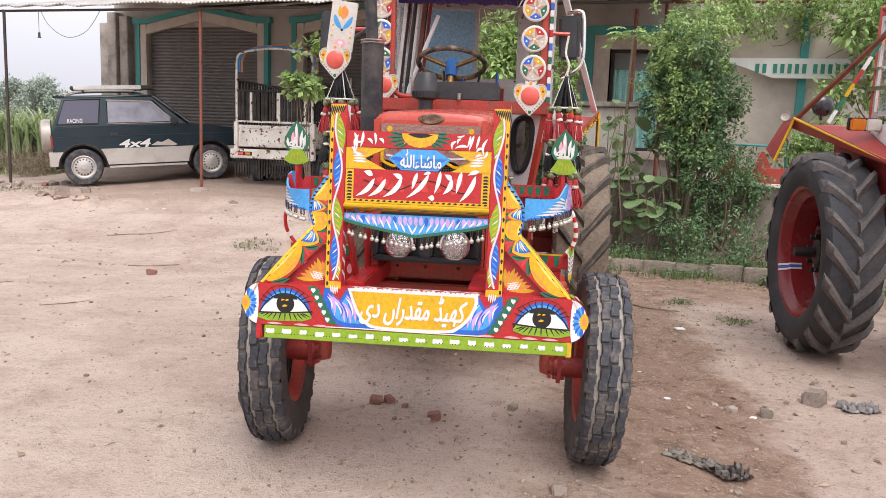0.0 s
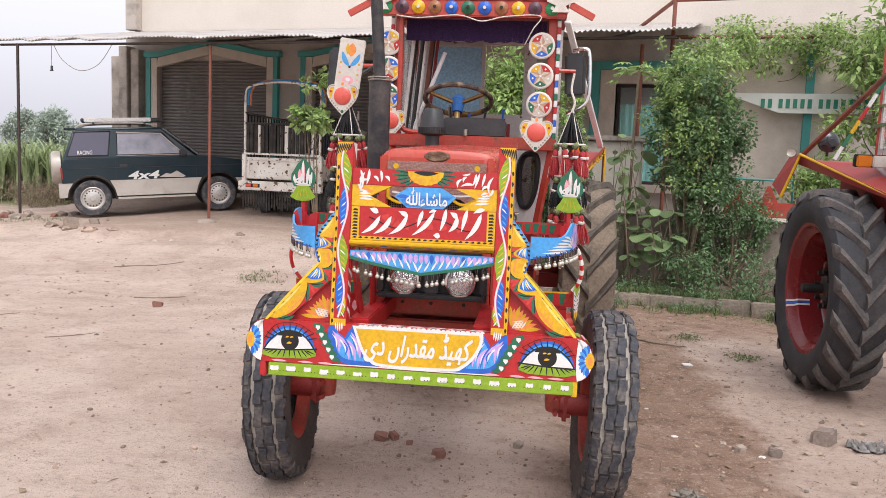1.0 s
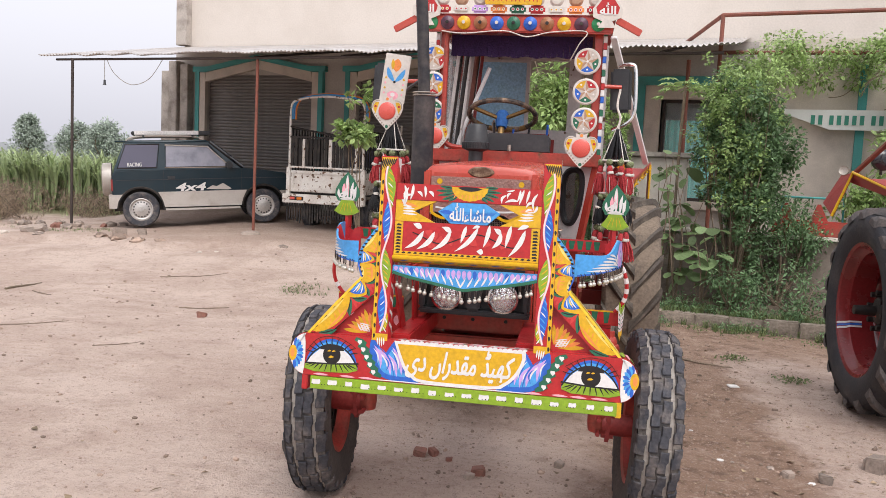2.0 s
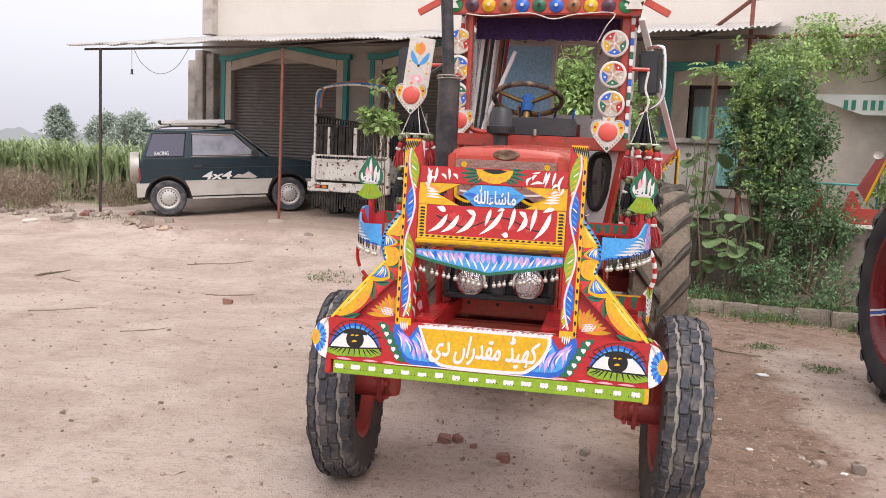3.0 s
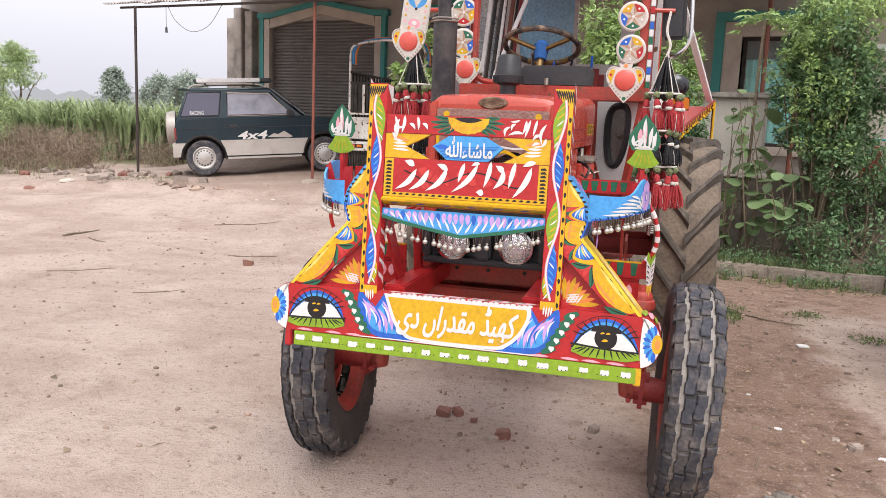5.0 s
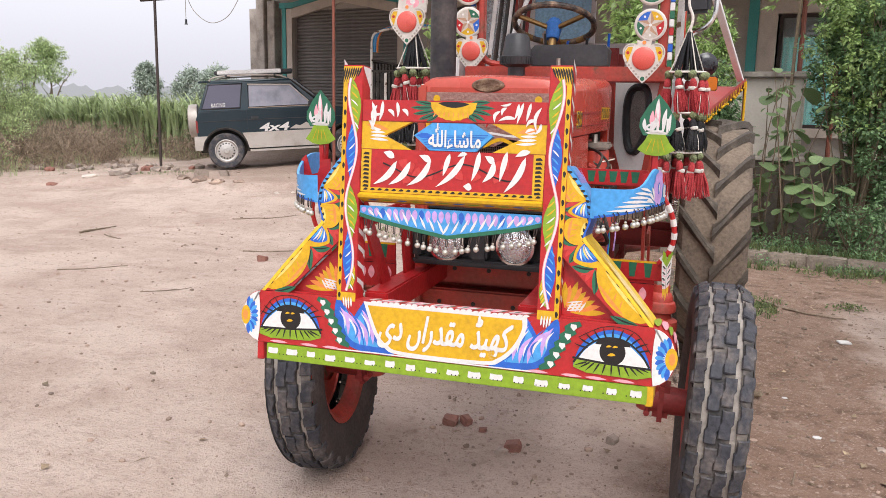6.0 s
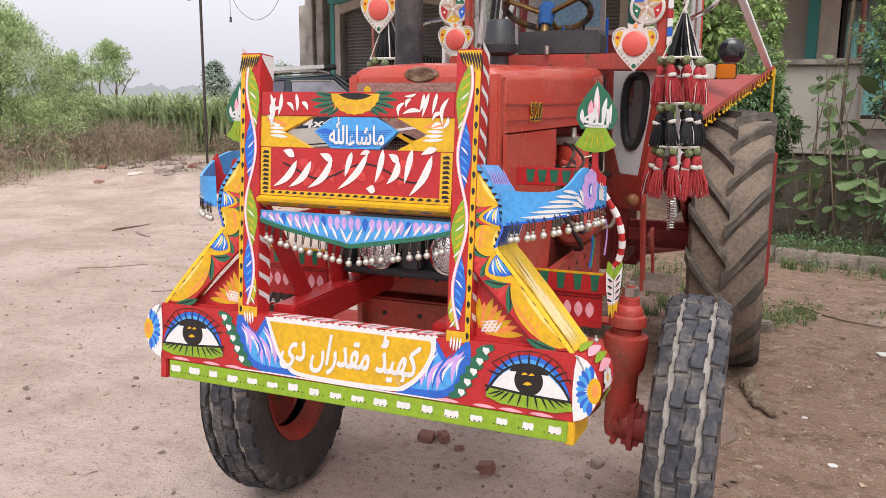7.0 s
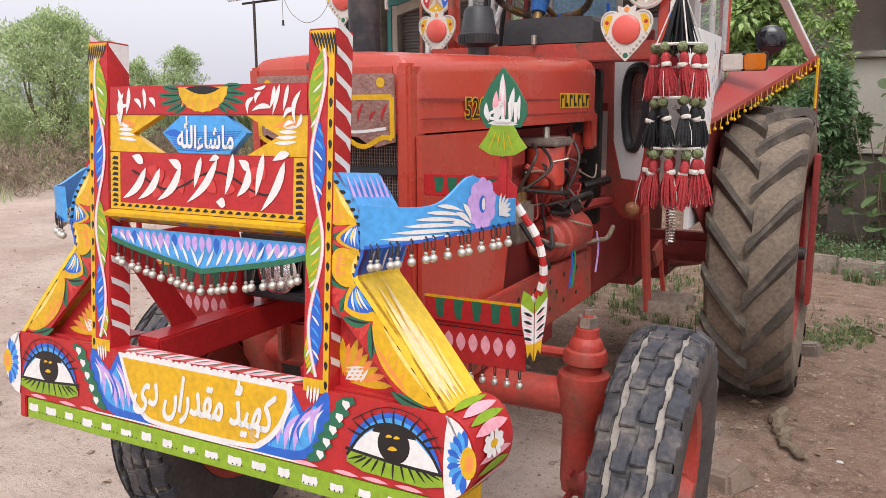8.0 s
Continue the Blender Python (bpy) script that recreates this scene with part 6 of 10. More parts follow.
    for k in range(12):
        x = -0.262 + k * 0.046
        br.leaf("bl"[k % 2], (x, 0.0), (x + 0.040, 0.002), 0.012, 0.001)
    br.line("r", [(-0.28, -0.017), (0.28, -0.017)], 0.006)
    br.done("lip_paint", lip, G @ pose(0, 0.397, -0.0062, 69, 0, 0))
    # valance with lilac petals and a green hem, bells below
    def hem(x):
        return 0.345 - 0.055 * max(0.0, 1 - abs(x) / 0.285) ** 0.8
    bm = B()
    xs = [-0.288 + 0.576 * i / 16 for i in range(17)]
    prism(bm, [(-0.288, 0.378), (0.288, 0.378)] + [(x, hem(x)) for x in xs[::-1]], 0.006, G @ pose(0, 0, -0.012))
    val = part("valance", bm, P_SKY, tractor, "blue tin valance with lilac petals, white strokes", smooth=None)
    br = Brush()
    for k in range(27):
        x = -0.275 + k * 0.0212
        h = hem(x)
        br.leaf("b" if k % 6 == 3 else "v", (x, 0.374), (x + 0.001, max(h + 0.014, 0.335)), 0.017, 0, 0.4)
    for k in range(19):
        x = -0.255 + k * 0.0285
        h = hem(x)
        lean = 0.026 * (1 if x < 0 else -1)
        br.leaf("w", (x + lean * -0.3, min(0.368, h + 0.055)), (x + lean * 0.6, h + 0.011), 0.0075, 0.001, 0.6)
    br.line("g", [(x, hem(x) + 0.005) for x in xs], 0.012, 2)
    br.done("valance_paint", val, G @ pose(0, 0, -0.006))
    bell = bell_mesh()
    rng = random.Random(2)
    for k in range(23):
        x = -0.272 + k * 0.0247
        shared("bell", bell, val, G @ pose(x, hem(x) - 0.002, -0.009) @ pose(0, 0, 0, -5, rng.uniform(-8, 8), rng.uniform(-9, 9)))


def bell_mesh():
    """A small round bell on a wire loop, hanging along -y of the guard's plane."""
    bm = B()
    t = bmesh.new()
    bmesh.ops.create_uvsphere(t, u_segments=12, v_segments=8, radius=0.0092)
    merge(bm, t, pose(0, -0.040, 0), 0)
    lathe(bm, [(0.003, 0.0), (0.005, 0.004), (0.002, 0.007)], 8, pose(0, -0.031, 0, -90), 0)
    tube(bm, [(0.0, 0.006, 0.0), (0.004, 0.0, 0.002), (0.004, -0.018, 0.002), (0.001, -0.026, 0), (-0.003, -0.018, -0.002), (-0.003, 0.0, -0.002)], 0.0017, 5, 1, closed=True)
    return to_mesh("bell", bm, [M_BELL, M_IRON], 50)


guard_panels()
BELL = bell_mesh()


def guard_wings():
    for s in (-1, 1):
        # scalloped side panel
        edge = [(0.625, 0.082), (0.53, 0.195), (0.445, 0.290), (0.418, 0.325), (0.432, 0.375), (0.425, 0.43), (0.398, 0.475), (0.357, 0.527)]
        q = [(p.x, p.y) for p in spline(edge, 4)]
        bm = B()
        prism(bm, mir(s, [(0.357, 0.26)] + [(0.535, 0.082)] + q), 0.012, G @ pose(0, 0, -0.016))
        panel = part("side_panel", bm, P_RED, tractor, "red scalloped side panel with yellow flowers", smooth=None)
        br = Brush()
        dense = [(p.x, p.y) for p in spline(edge, 12)]
        nd = len(dense) - 1
        inner = []
        for i, (x, y) in enumerate(dense):
            (xa, ya), (xb, yb) = dense[max(i - 1, 0)], dense[min(i + 1, nd)]
            tx, ty = xb - xa, yb - ya
            k = math.hypot(tx, ty)
            nx, ny = -ty / k, tx / k
            if nx > 0:
                nx, ny = -nx, -ny
            inner.append((x, y, nx, ny))
        def band(i, depth):
            x, y, nx, ny = inner[i]
            return (s * (x + nx * depth), y + ny * depth)
        # lobes along the edge: plain yellow and blue feathered ones in turn, dark leaves between
        def lobe(key, i0, i1, rim_d, deep):
            rim = [band(i, rim_d) for i in range(i0, i1 + 1)]
            inner_side = [band(i, rim_d + deep * math.sin(math.pi * (i - i0) / (i1 - i0)) ** 0.6) for i in range(i1, i0 - 1, -1)]
            br.poly(key, rim + inner_side[1:-1])
        spans = [(2, 20, 0), (18, 33, 1), (31, 48, 0), (46, 62, 1), (60, 82, 0)]
        for i0, i1, blue in spans:
            for at, sg in ((i0 + 1, 1), (i1 - 1, -1)):
                p = band(at, 0.034)
                br.leaf("g", p, band(min(max(at + 5 * sg, 0), nd), 0.082), 0.022, s * 0.004)
                br.leaf("k", p, band(min(max(at + 5 * sg, 0), nd), 0.078), 0.005, s * 0.004)
                br.leaf("e", p, band(min(max(at - 1 * sg, 0), nd), 0.078), 0.014, s * -0.003)
        for i0, i1, blue in spans:
            lobe("y", i0, i1, 0.003, 0.064)
            n = i1 - i0
            if blue:
                lobe("b", i0 + 2, i1 - 2, 0.006, 0.050)
                for j, key in enumerate("swasw"):
                    u = 0.008 + 0.009 * j
                    br.leaf(key, band(i0 + 3 + j // 2, u + 0.004), band(i1 - 3, 0.4 * u + 0.006), 0.0055, s * 0.004)
            else:
                br.leaf("o", band(i0 + n // 4, 0.050), band(i1 - n // 4, 0.052), 0.010, s * 0.003)
                br.leaf("a", band(i0 + 3, 0.013), band(i1 - 3, 0.015), 0.010, s * 0.002)
                for j in range(3):
                    at = i0 + n // 3 + j * n // 8
                    br.leaf("o", band(at, 0.046), band(at + 1, 0.026), 0.004, s * 0.002)
        for i in range(3, nd - 1, 4):
            br.leaf("k", band(i, 0.0015), band(i + 2, 0.012), 0.008, s * 0.001, 0.4)
        br.done("panel_paint", panel, G @ pose(0, 0, -0.004))
        # recessed triangle with yellow rays
        bm = B()
        prism(bm, mir(s, [(0.357, 0.082), (0.535, 0.082), (0.357, 0.258)]), 0.008, G @ pose(0, 0, -0.045))
        tri = part("ray_panel", bm, P_RED, tractor, "red recessed triangle with yellow rays", smooth=None)
        br = Brush()
        for k in range(9):
            a = radians(4 + k * 11)
            ln = 0.125 - 0.035 * abs(math.sin(2 * a)) - (0.03 if k > 6 else 0)
            br.leaf("y" if k % 2 == 0 else "o", (s * (0.366 + 0.016 * math.cos(a)), 0.094 + 0.012 * math.sin(a)), (s * (0.366 + ln * math.cos(a)), 0.094 + ln * math.sin(a)), 0.017, 0, 0.6)
        for k in range(4):
            br.leaf("w", (s * (0.372 + 0.012 * k), 0.098), (s * (0.392 + 0.012 * k), 0.130), 0.006, 0)
            br.leaf("w", (s * 0.372, 0.100 + 0.008 * k), (s * 0.420, 0.108 + 0.008 * k), 0.005, 0)
        br.done("ray_paint", tri, G @ pose(0, 0, -0.037))
        bm = B()
        box(bm, s * 0.44 - 0.095, s * 0.44 + 0.095, 0.079, 0.085, -0.165, -0.018, 0, G)
        part("shelf", bm, P_RED, tractor, smooth=None)
        # deep flange along the scalloped edge
        for i0, i1, mat, lab in ((0, 12, P_LEMON, "yellow sloping flange with pink streaks"), (12, 17, P_BLUE, "deep blue flange"), (17, len(q) - 1, P_SKY, "light blue flange")):
            bm = B()
            rows = []
            for x, y in q[i0:i1 + 1]:
                rows.append([bm.verts.new(G @ Vector((s * x, y, z))) for z in (-0.002, -0.165)] + [bm.verts.new(G @ Vector((s * (x - 0.008), y - 0.006, z))) for z in (-0.165, -0.002)])
            for a, c in zip(rows, rows[1:]):
                for j in range(4):
                    bm.faces.new((a[j], a[(j + 1) % 4], c[(j + 1) % 4], c[j]))
            bm.faces.new(rows[0])
            bm.faces.new(rows[-1])
            fl = part("flange", bm, mat, tractor, lab, smooth=50)
            br = Brush()
            (x0, y0), (x1, y1) = q[i0], q[i1]
            ln = math.hypot(x1 - x0, y1 - y0)
            if mat is P_LEMON:
                # brushed from cream at the front edge to yellow behind
                for k, (v, u0, u1, w, key) in enumerate(((0.018, 0.02, 0.80, 0.020, "a"), (0.036, 0.02, 0.92, 0.018, "c"), (0.052, 0.03, 0.70, 0.016, "a"), (0.068, 0.02, 0.96, 0.018, "c"), (0.086, 0.02, 0.62, 0.016, "a"), (0.104, 0.02, 0.50, 0.014, "a"),
                                                         (0.027, 0.10, 0.66, 0.006, "f"), (0.044, 0.04, 0.80, 0.007, "f"), (0.060, 0.20, 0.88, 0.006, "f"), (0.076, 0.06, 0.60, 0.006, "f"))):
                    br.leaf(key, (ln * u0, -v), (ln * u1, -v - 0.008), w, 0.001, 0.4)
            elif mat is P_BLUE:
                for k in range(6):
                    v = -0.022 - k * 0.025
                    br.leaf("s" if k % 2 else "w", (ln * 0.1, v), (ln * 0.9, v - 0.010), 0.008, 0.004)
            else:
                for k in range(7):
                    v = -0.02 - k * 0.021
                    br.leaf("v", (ln * (0.06 + 0.05 * (k % 3)), v), (ln * (0.97 - 0.04 * (k % 2)), v - 0.006), 0.012, 0.002)
                    br.leaf("b", (ln * (0.10 + 0.05 * (k % 2)), v - 0.010), (ln * (0.80 + 0.06 * (k % 2)), v - 0.014), 0.005, 0.002)
            d = Vector((s * (x1 - x0), y1 - y0, 0)).normalized()
            up = Vector((0, 0, 1))
            nn = d.cross(up) if s < 0 else up.cross(d)
            nn = -nn if nn.x * s < 0 else nn
            mm = Matrix((d, up, nn)).transposed().to_4x4()
            mm.translation = Vector((s * x0, y0, 0)) + nn * (0.002 if mat is P_LEMON else 0.012 if mat is P_BLUE else 0.010)
            br.done("flange_paint", fl, G @ mm)
        # curved wing plate with a flower, bells along its hem
        arc = []
        for i in range(25):
            a = radians(90 * i / 24)
            arc.append((0.436 + (0.185 if s > 0 else 0.155) * math.sin(a) ** 0.9, 0.025 + 0.33 * (1 - math.cos(a)), i / 24))
        def lo(u):
            return 1.318 + 0.012 * math.sin(u * 3) + 0.016 * u
        def hi(u):
            return 1.405 + (0.058 * math.exp(-((u - 0.66) / 0.14) ** 2) if s > 0 else 0.062 * sstep(0.35, 0.95, u)) - 0.012 * u
        bm = B()
        rows = []
        for x, y, u in arc:
            rows.append([bm.verts.new((0.012 + s * x, y, lo(u))), bm.verts.new((0.012 + s * x, y, hi(u))), bm.verts.new((0.012 + s * (x - 0.007), y + 0.003, hi(u))), bm.verts.new((0.012 + s * (x - 0.007), y + 0.003, lo(u)))])
        for a, c in zip(rows, rows[1:]):
            for j in range(4):
                bm.faces.new((a[j], a[(j + 1) % 4], c[(j + 1) % 4], c[j]))
        bm.faces.new(rows[0])
        bm.faces.new(rows[-1])
        wing = part("wing_plate", bm, P_SKY, tractor, "light blue curved plate with a lilac flower", smooth=40)
        length = [0.0]
        for (x0, y0, _), (x1, y1, _) in zip(arc, arc[1:]):
            length.append(length[-1] + math.hypot(x1 - x0, y1 - y0))
        total = length[-1]
        br = Brush()
        fx, fy, fk = (0.66 if s > 0 else 0.86) * total, 1.395, 1.0 if s > 0 else 0.8
        for k in range(9):
            a = k * math.tau / 9 + 0.2
            br.oval("v", fx + 0.030 * fk * math.cos(a), fy + 0.037 * fk * math.sin(a), 0.017 * fk, 0.019 * fk, 12)
        br.oval("v", fx, fy, 0.026 * fk, 0.034 * fk, 16)
        br.oval("b", fx, fy, 0.011 * fk, 0.018 * fk, 14)
        br.oval("w", fx + 0.003, fy, 0.006 * fk, 0.013 * fk, 12)
        br.line("b", [(total * u, lo(u) + 0.004) for u in (0.01, 0.2, 0.4, 0.6, 0.8, 0.985)], 0.006)
        for k in range(6):
            br.leaf("w", (total * (0.55 - 0.004 * k), 1.338 + 0.0095 * k), (total * (0.09 + 0.055 * k), 1.340 + 0.0125 * k), 0.0085, -0.003, 0.62)
        for k, deg in enumerate((20, 42, 66)):
            a = radians(180 - deg)
            br.leaf("w", (total * 0.575, 1.352 + 0.006 * k), (total * 0.575 + 0.055 * math.cos(a), 1.352 + 0.006 * k + 0.042 * math.sin(a)), 0.011, -0.003, 0.6)
        for k in range(6):
            a = radians(-20 + 20 * k)
            br.leaf("w", (total * 0.80, 1.365), (total * 0.80 + 0.055 * math.cos(a), 1.365 + 0.040 * math.sin(a) + 0.008), 0.009, 0.002, 0.6)
        # wrap the strokes round the curved plate
        bmesh.ops.subdivide_edges(br.bm, edges=[e for e in br.bm.edges if e.calc_length() > 0.03], cuts=2)
        bmesh.ops.triangulate(br.bm, faces=br.bm.faces)
        for v in br.bm.verts:
            d, h = min(max(v.co.x, 0), total - 1e-4), v.co.z
            i = max(j for j in range(len(length)) if length[j] <= d)
            t = (d - length[i]) / (length[i + 1] - length[i])
            (x0, y0, _), (x1, y1, _) = arc[i], arc[i + 1]
            nx, ny = (y1 - y0), -(x1 - x0)
            k = math.hypot(nx, ny)
            v.co = Vector((0.012 + s * (x0 + (x1 - x0) * t + nx / k * (h + 0.001)), y0 + (y1 - y0) * t + ny / k * (h + 0.001), v.co.y))
        br.done("wing_paint", wing, Matrix.Identity(4), "lilac flower and white leaves")
        bell = BELL
        for k in range(14):
            i = int(1 + k * 23 / 14)
            x, y, u = arc[i]
            shared("bell", bell, wing, pose(0.012 + s * (x + 0.002), y, lo(u) + 0.003, 90, 0, s * 90 * u))
        # striped cross bars behind the wing, plate with pink petals and bells
        for z0, z1, x1, lab in ((1.375, 1.428, 0.56, "red bar with green wedges"), (1.06, 1.125, 0.635, "red bar with green wedges and yellow top")):
            bm = B()
            xa, xb = sorted((0.012 + s * 0.33, 0.012 + s * x1))
            box(bm, xa, xb, 0.46, 0.472, z0, z1, 0.002)
            bar = part("cross_bar", bm, P_RED, tractor, lab)
            br = Brush()
            n = 5
            for k in range(n):
                x = 0.36 + k * (x1 - 0.38) / n
                br.poly("g", mir(s, [(x, z1 - 0.006), (x + 0.028, z1 - 0.006), (x + 0.022, z0 + 0.010), (x + 0.005, z0 + 0.010)]))
            if z0 < 1.2:
                br.poly("y", mir(s, [(0.33, z1 - 0.006), (x1, z1 - 0.006), (x1, z1 + 0.001), (0.33, z1 + 0.001)]))
            br.done("bar_paint", bar, pose(0.012, 0.46, 0) @ UPRIGHT)
        bm = B()
        xa, xb = sorted((0.012 + s * 0.33, 0.012 + s * 0.60))
        box(bm, xa, xb, 0.468, 0.476, 0.955, 1.0595, 0.002)
        plate = part("petal_plate", bm, P_RED, tractor, "red plate with pink petals and bells")
        br = Brush()
        for k in range(7):
            x = 0.36 + k * 0.034
            br.leaf("p", (s * x, 1.035), (s * x, 0.985), 0.026, 0, 0.5)
        br.line("k", [(s * 0.335, 1.047), (s * 0.6, 1.047)], 0.002)
        br.done("petal_paint", plate, pose(0.012, 0.468, 0) @ UPRIGHT)
        for k in range(8):
            shared("bell", bell, plate, pose(0.012 + s * (0.355 + k * 0.033), 0.470, 0.958, 90))
        # hoop and lotus on a stem
        bm = B()
        hoop = spline([(0.575, 0.40, 1.50), (0.580, 0.40, 1.42), (0.600, 0.41, 1.37), (0.640, 0.43, 1.30), (0.655, 0.44, 1.23), (0.645, 0.45, 1.17), (0.610, 0.455, 1.12)], 6)
        hp = [(0.012 + s * p.x, p.y, p.z) for p in hoop]
        tube(bm, hp, 0.0085, 8)
        hoop_ob = part("hoop", bm, P_RED, tractor, "thin red hoop with white bands")
        for i in range(12, len(hp) - 2, 4 if s > 0 else 18):
            bm = B()
            tube(bm, hp[i:i + 3], 0.0098, 8)
            part("band", bm, P_WHITE, hoop_ob, "white painted band")
        lotus = lotus_plate(s)
        # arms and gussets back to the chassis
        bm = B()
        box(bm, 0.012 + s * 0.255 - 0.04, 0.012 + s * 0.255 + 0.04, 0.09, 0.80, 0.945, 1.03, 0.006)
        part("guard_arm", bm, P_RED, tractor, "red box-section arm")
        bm = B()
        prism(bm, [(0.062, 0.30), (0.062, 0.40), (0.28, 0.09), (0.20, 0.085)], 0.010, pose(0.012 + s * 0.285, 0, 0.94) @ Matrix(((0, 0, 1, 0), (1, 0, 0, 0), (0, 1, 0, 0), (0, 0, 0, 1))))
        prism(bm, [(0.35, 0.34), (0.44, 0.34), (0.50, 0.085), (0.40, 0.085)], 0.010, pose(0.012 + s * 0.275, 0, 0.94) @ Matrix(((0, 0, 1, 0), (1, 0, 0, 0), (0, 1, 0, 0), (0, 0, 0, 1))))
        box(bm, 0.012 + s * 0.285, 0.012 + s * 0.295, 0.05, 0.44, 1.24, 1.285)
        part("gusset", bm, P_RED, tractor, smooth=None)
    bm = B()
    prism(bm, [(-0.572, 1.33), (-0.47, 1.33), (-0.47, 1.445), (-0.500, 1.440), (-0.515, 1.395), (-0.540, 1.390), (-0.560, 1.455), (-0.576, 1.440)], 0.006, pose(0.012, 0.21, 0) @ UPRIGHT)
    part("wing_back", bm, P_RED, tractor, "red pointed plate behind the wing", smooth=None)
    # butterfly tied to the hoop
    br = Brush()
    for s in (-1, 1):
        br.poly("l", mir(s, [(0.001, 0.022), (0.012, 0.040), (0.030, 0.050), (0.036, 0.028), (0.001, 0.004)]))
        br.poly("w", mir(s, [(0.001, 0.004), (0.036, 0.028), (0.032, -0.010), (0.022, -0.046), (0.001, -0.050)]))
        br.poly("y", mir(s, [(0.001, -0.050), (0.022, -0.046), (0.018, -0.072), (0.010, -0.062), (0.001, -0.082)]))
        for k in range(4):
            br.leaf("k", (s * 0.005, 0.000 - k * 0.014), (s * 0.029, 0.012 - k * 0.015), 0.0055)
            br.leaf("p", (s * 0.005, -0.006 - k * 0.014), (s * 0.027, 0.005 - k * 0.015), 0.003)
    br.done("butterfly", tractor, pose(0.650, 0.43, 1.11, 0, 0, 72) @ UPRIGHT @ Matrix.Diagonal((1.35, 1.35, 1, 1)), "small painted tin butterfly")


def lotus_plate(s):
    """Tin lotus: dark green leaf, white and pink strokes with the holy name, lime calyx."""
    x, y = 0.012 + s * 0.583, 0.372
    m = pose(x, y, 1.58) @ UPRIGHT
    bm = B()
    out = [(0, 0.095), (0.030, 0.060), (0.054, 0.018), (0.056, -0.008), (0.042, -0.034), (-0.042, -0.034), (-0.056, -0.008), (-0.054, 0.018), (-0.030, 0.060)]
    prism(bm, out, 0.004, m)
    ob = part("lotus", bm, P_GREEN, tractor, "dark green tin lotus on a red stem", smooth=None)
    bm = B()
    prism(bm, [(-0.026, -0.030), (0.026, -0.030), (0.040, -0.055), (0.058, -0.078), (0.030, -0.094), (0.0, -0.098), (-0.030, -0.094), (-0.058, -0.078), (-0.040, -0.055)], 0.004, m @ pose(0, 0, 0.003))
    part("calyx", bm, P_LIME, ob, "lime calyx", smooth=None)
    br = Brush()
    for k, (a, c, w, key) in enumerate((((-0.012, -0.02), (-0.016, 0.045), 0.016, "p"), ((0.004, -0.02), (0.0, 0.080), 0.017, "p"), ((0.002, 0.02), (0.0, 0.082), 0.011, "w"), ((0.020, -0.02), (0.026, 0.052), 0.013, "w"), ((-0.034, -0.022), (-0.040, 0.02), 0.012, "w"), ((0.038, -0.02), (0.040, 0.035), 0.010, "w"), ((-0.02, -0.026), (0.002, 0.02), 0.018, "w"), ((-0.036, -0.026), (0.036, -0.028), 0.014, "w"))):
        br.leaf(key, a, c, w, 0.003)
    for k in range(4):
        br.leaf("y", (-0.012 + k * 0.008, -0.04), (-0.032 + k * 0.020, -0.088), 0.0022, lift=0.0068)
    br.done("lotus_paint", ob, m @ pose(0, 0, 0.004))
    lettering("holy_name", "\ufdf2", 0.060, P_WHITE, ob, m @ pose(0.0, 0.006, 0.0075), "white written name of God", width=0.07, heavy=0.0012, thick=0.0004)
    bm = B()
    box(bm, x - 0.008, x + 0.008, y - 0.002, y + 0.004, 1.36, 1.49)
    part("stem", bm, P_RED, ob, "red stem", smooth=None)
    bm = B()
    prism(bm, [(-0.03, -0.205), (0.03, -0.205), (0.032, -0.165), (0.012, -0.150), (0.006, -0.12), (-0.006, -0.12), (-0.014, -0.150), (-0.034, -0.160)], 0.004, m @ pose(0, 0, -0.006))
    part("stem_leaf", bm, P_RED, ob, smooth=None)
    return ob


guard_wings()


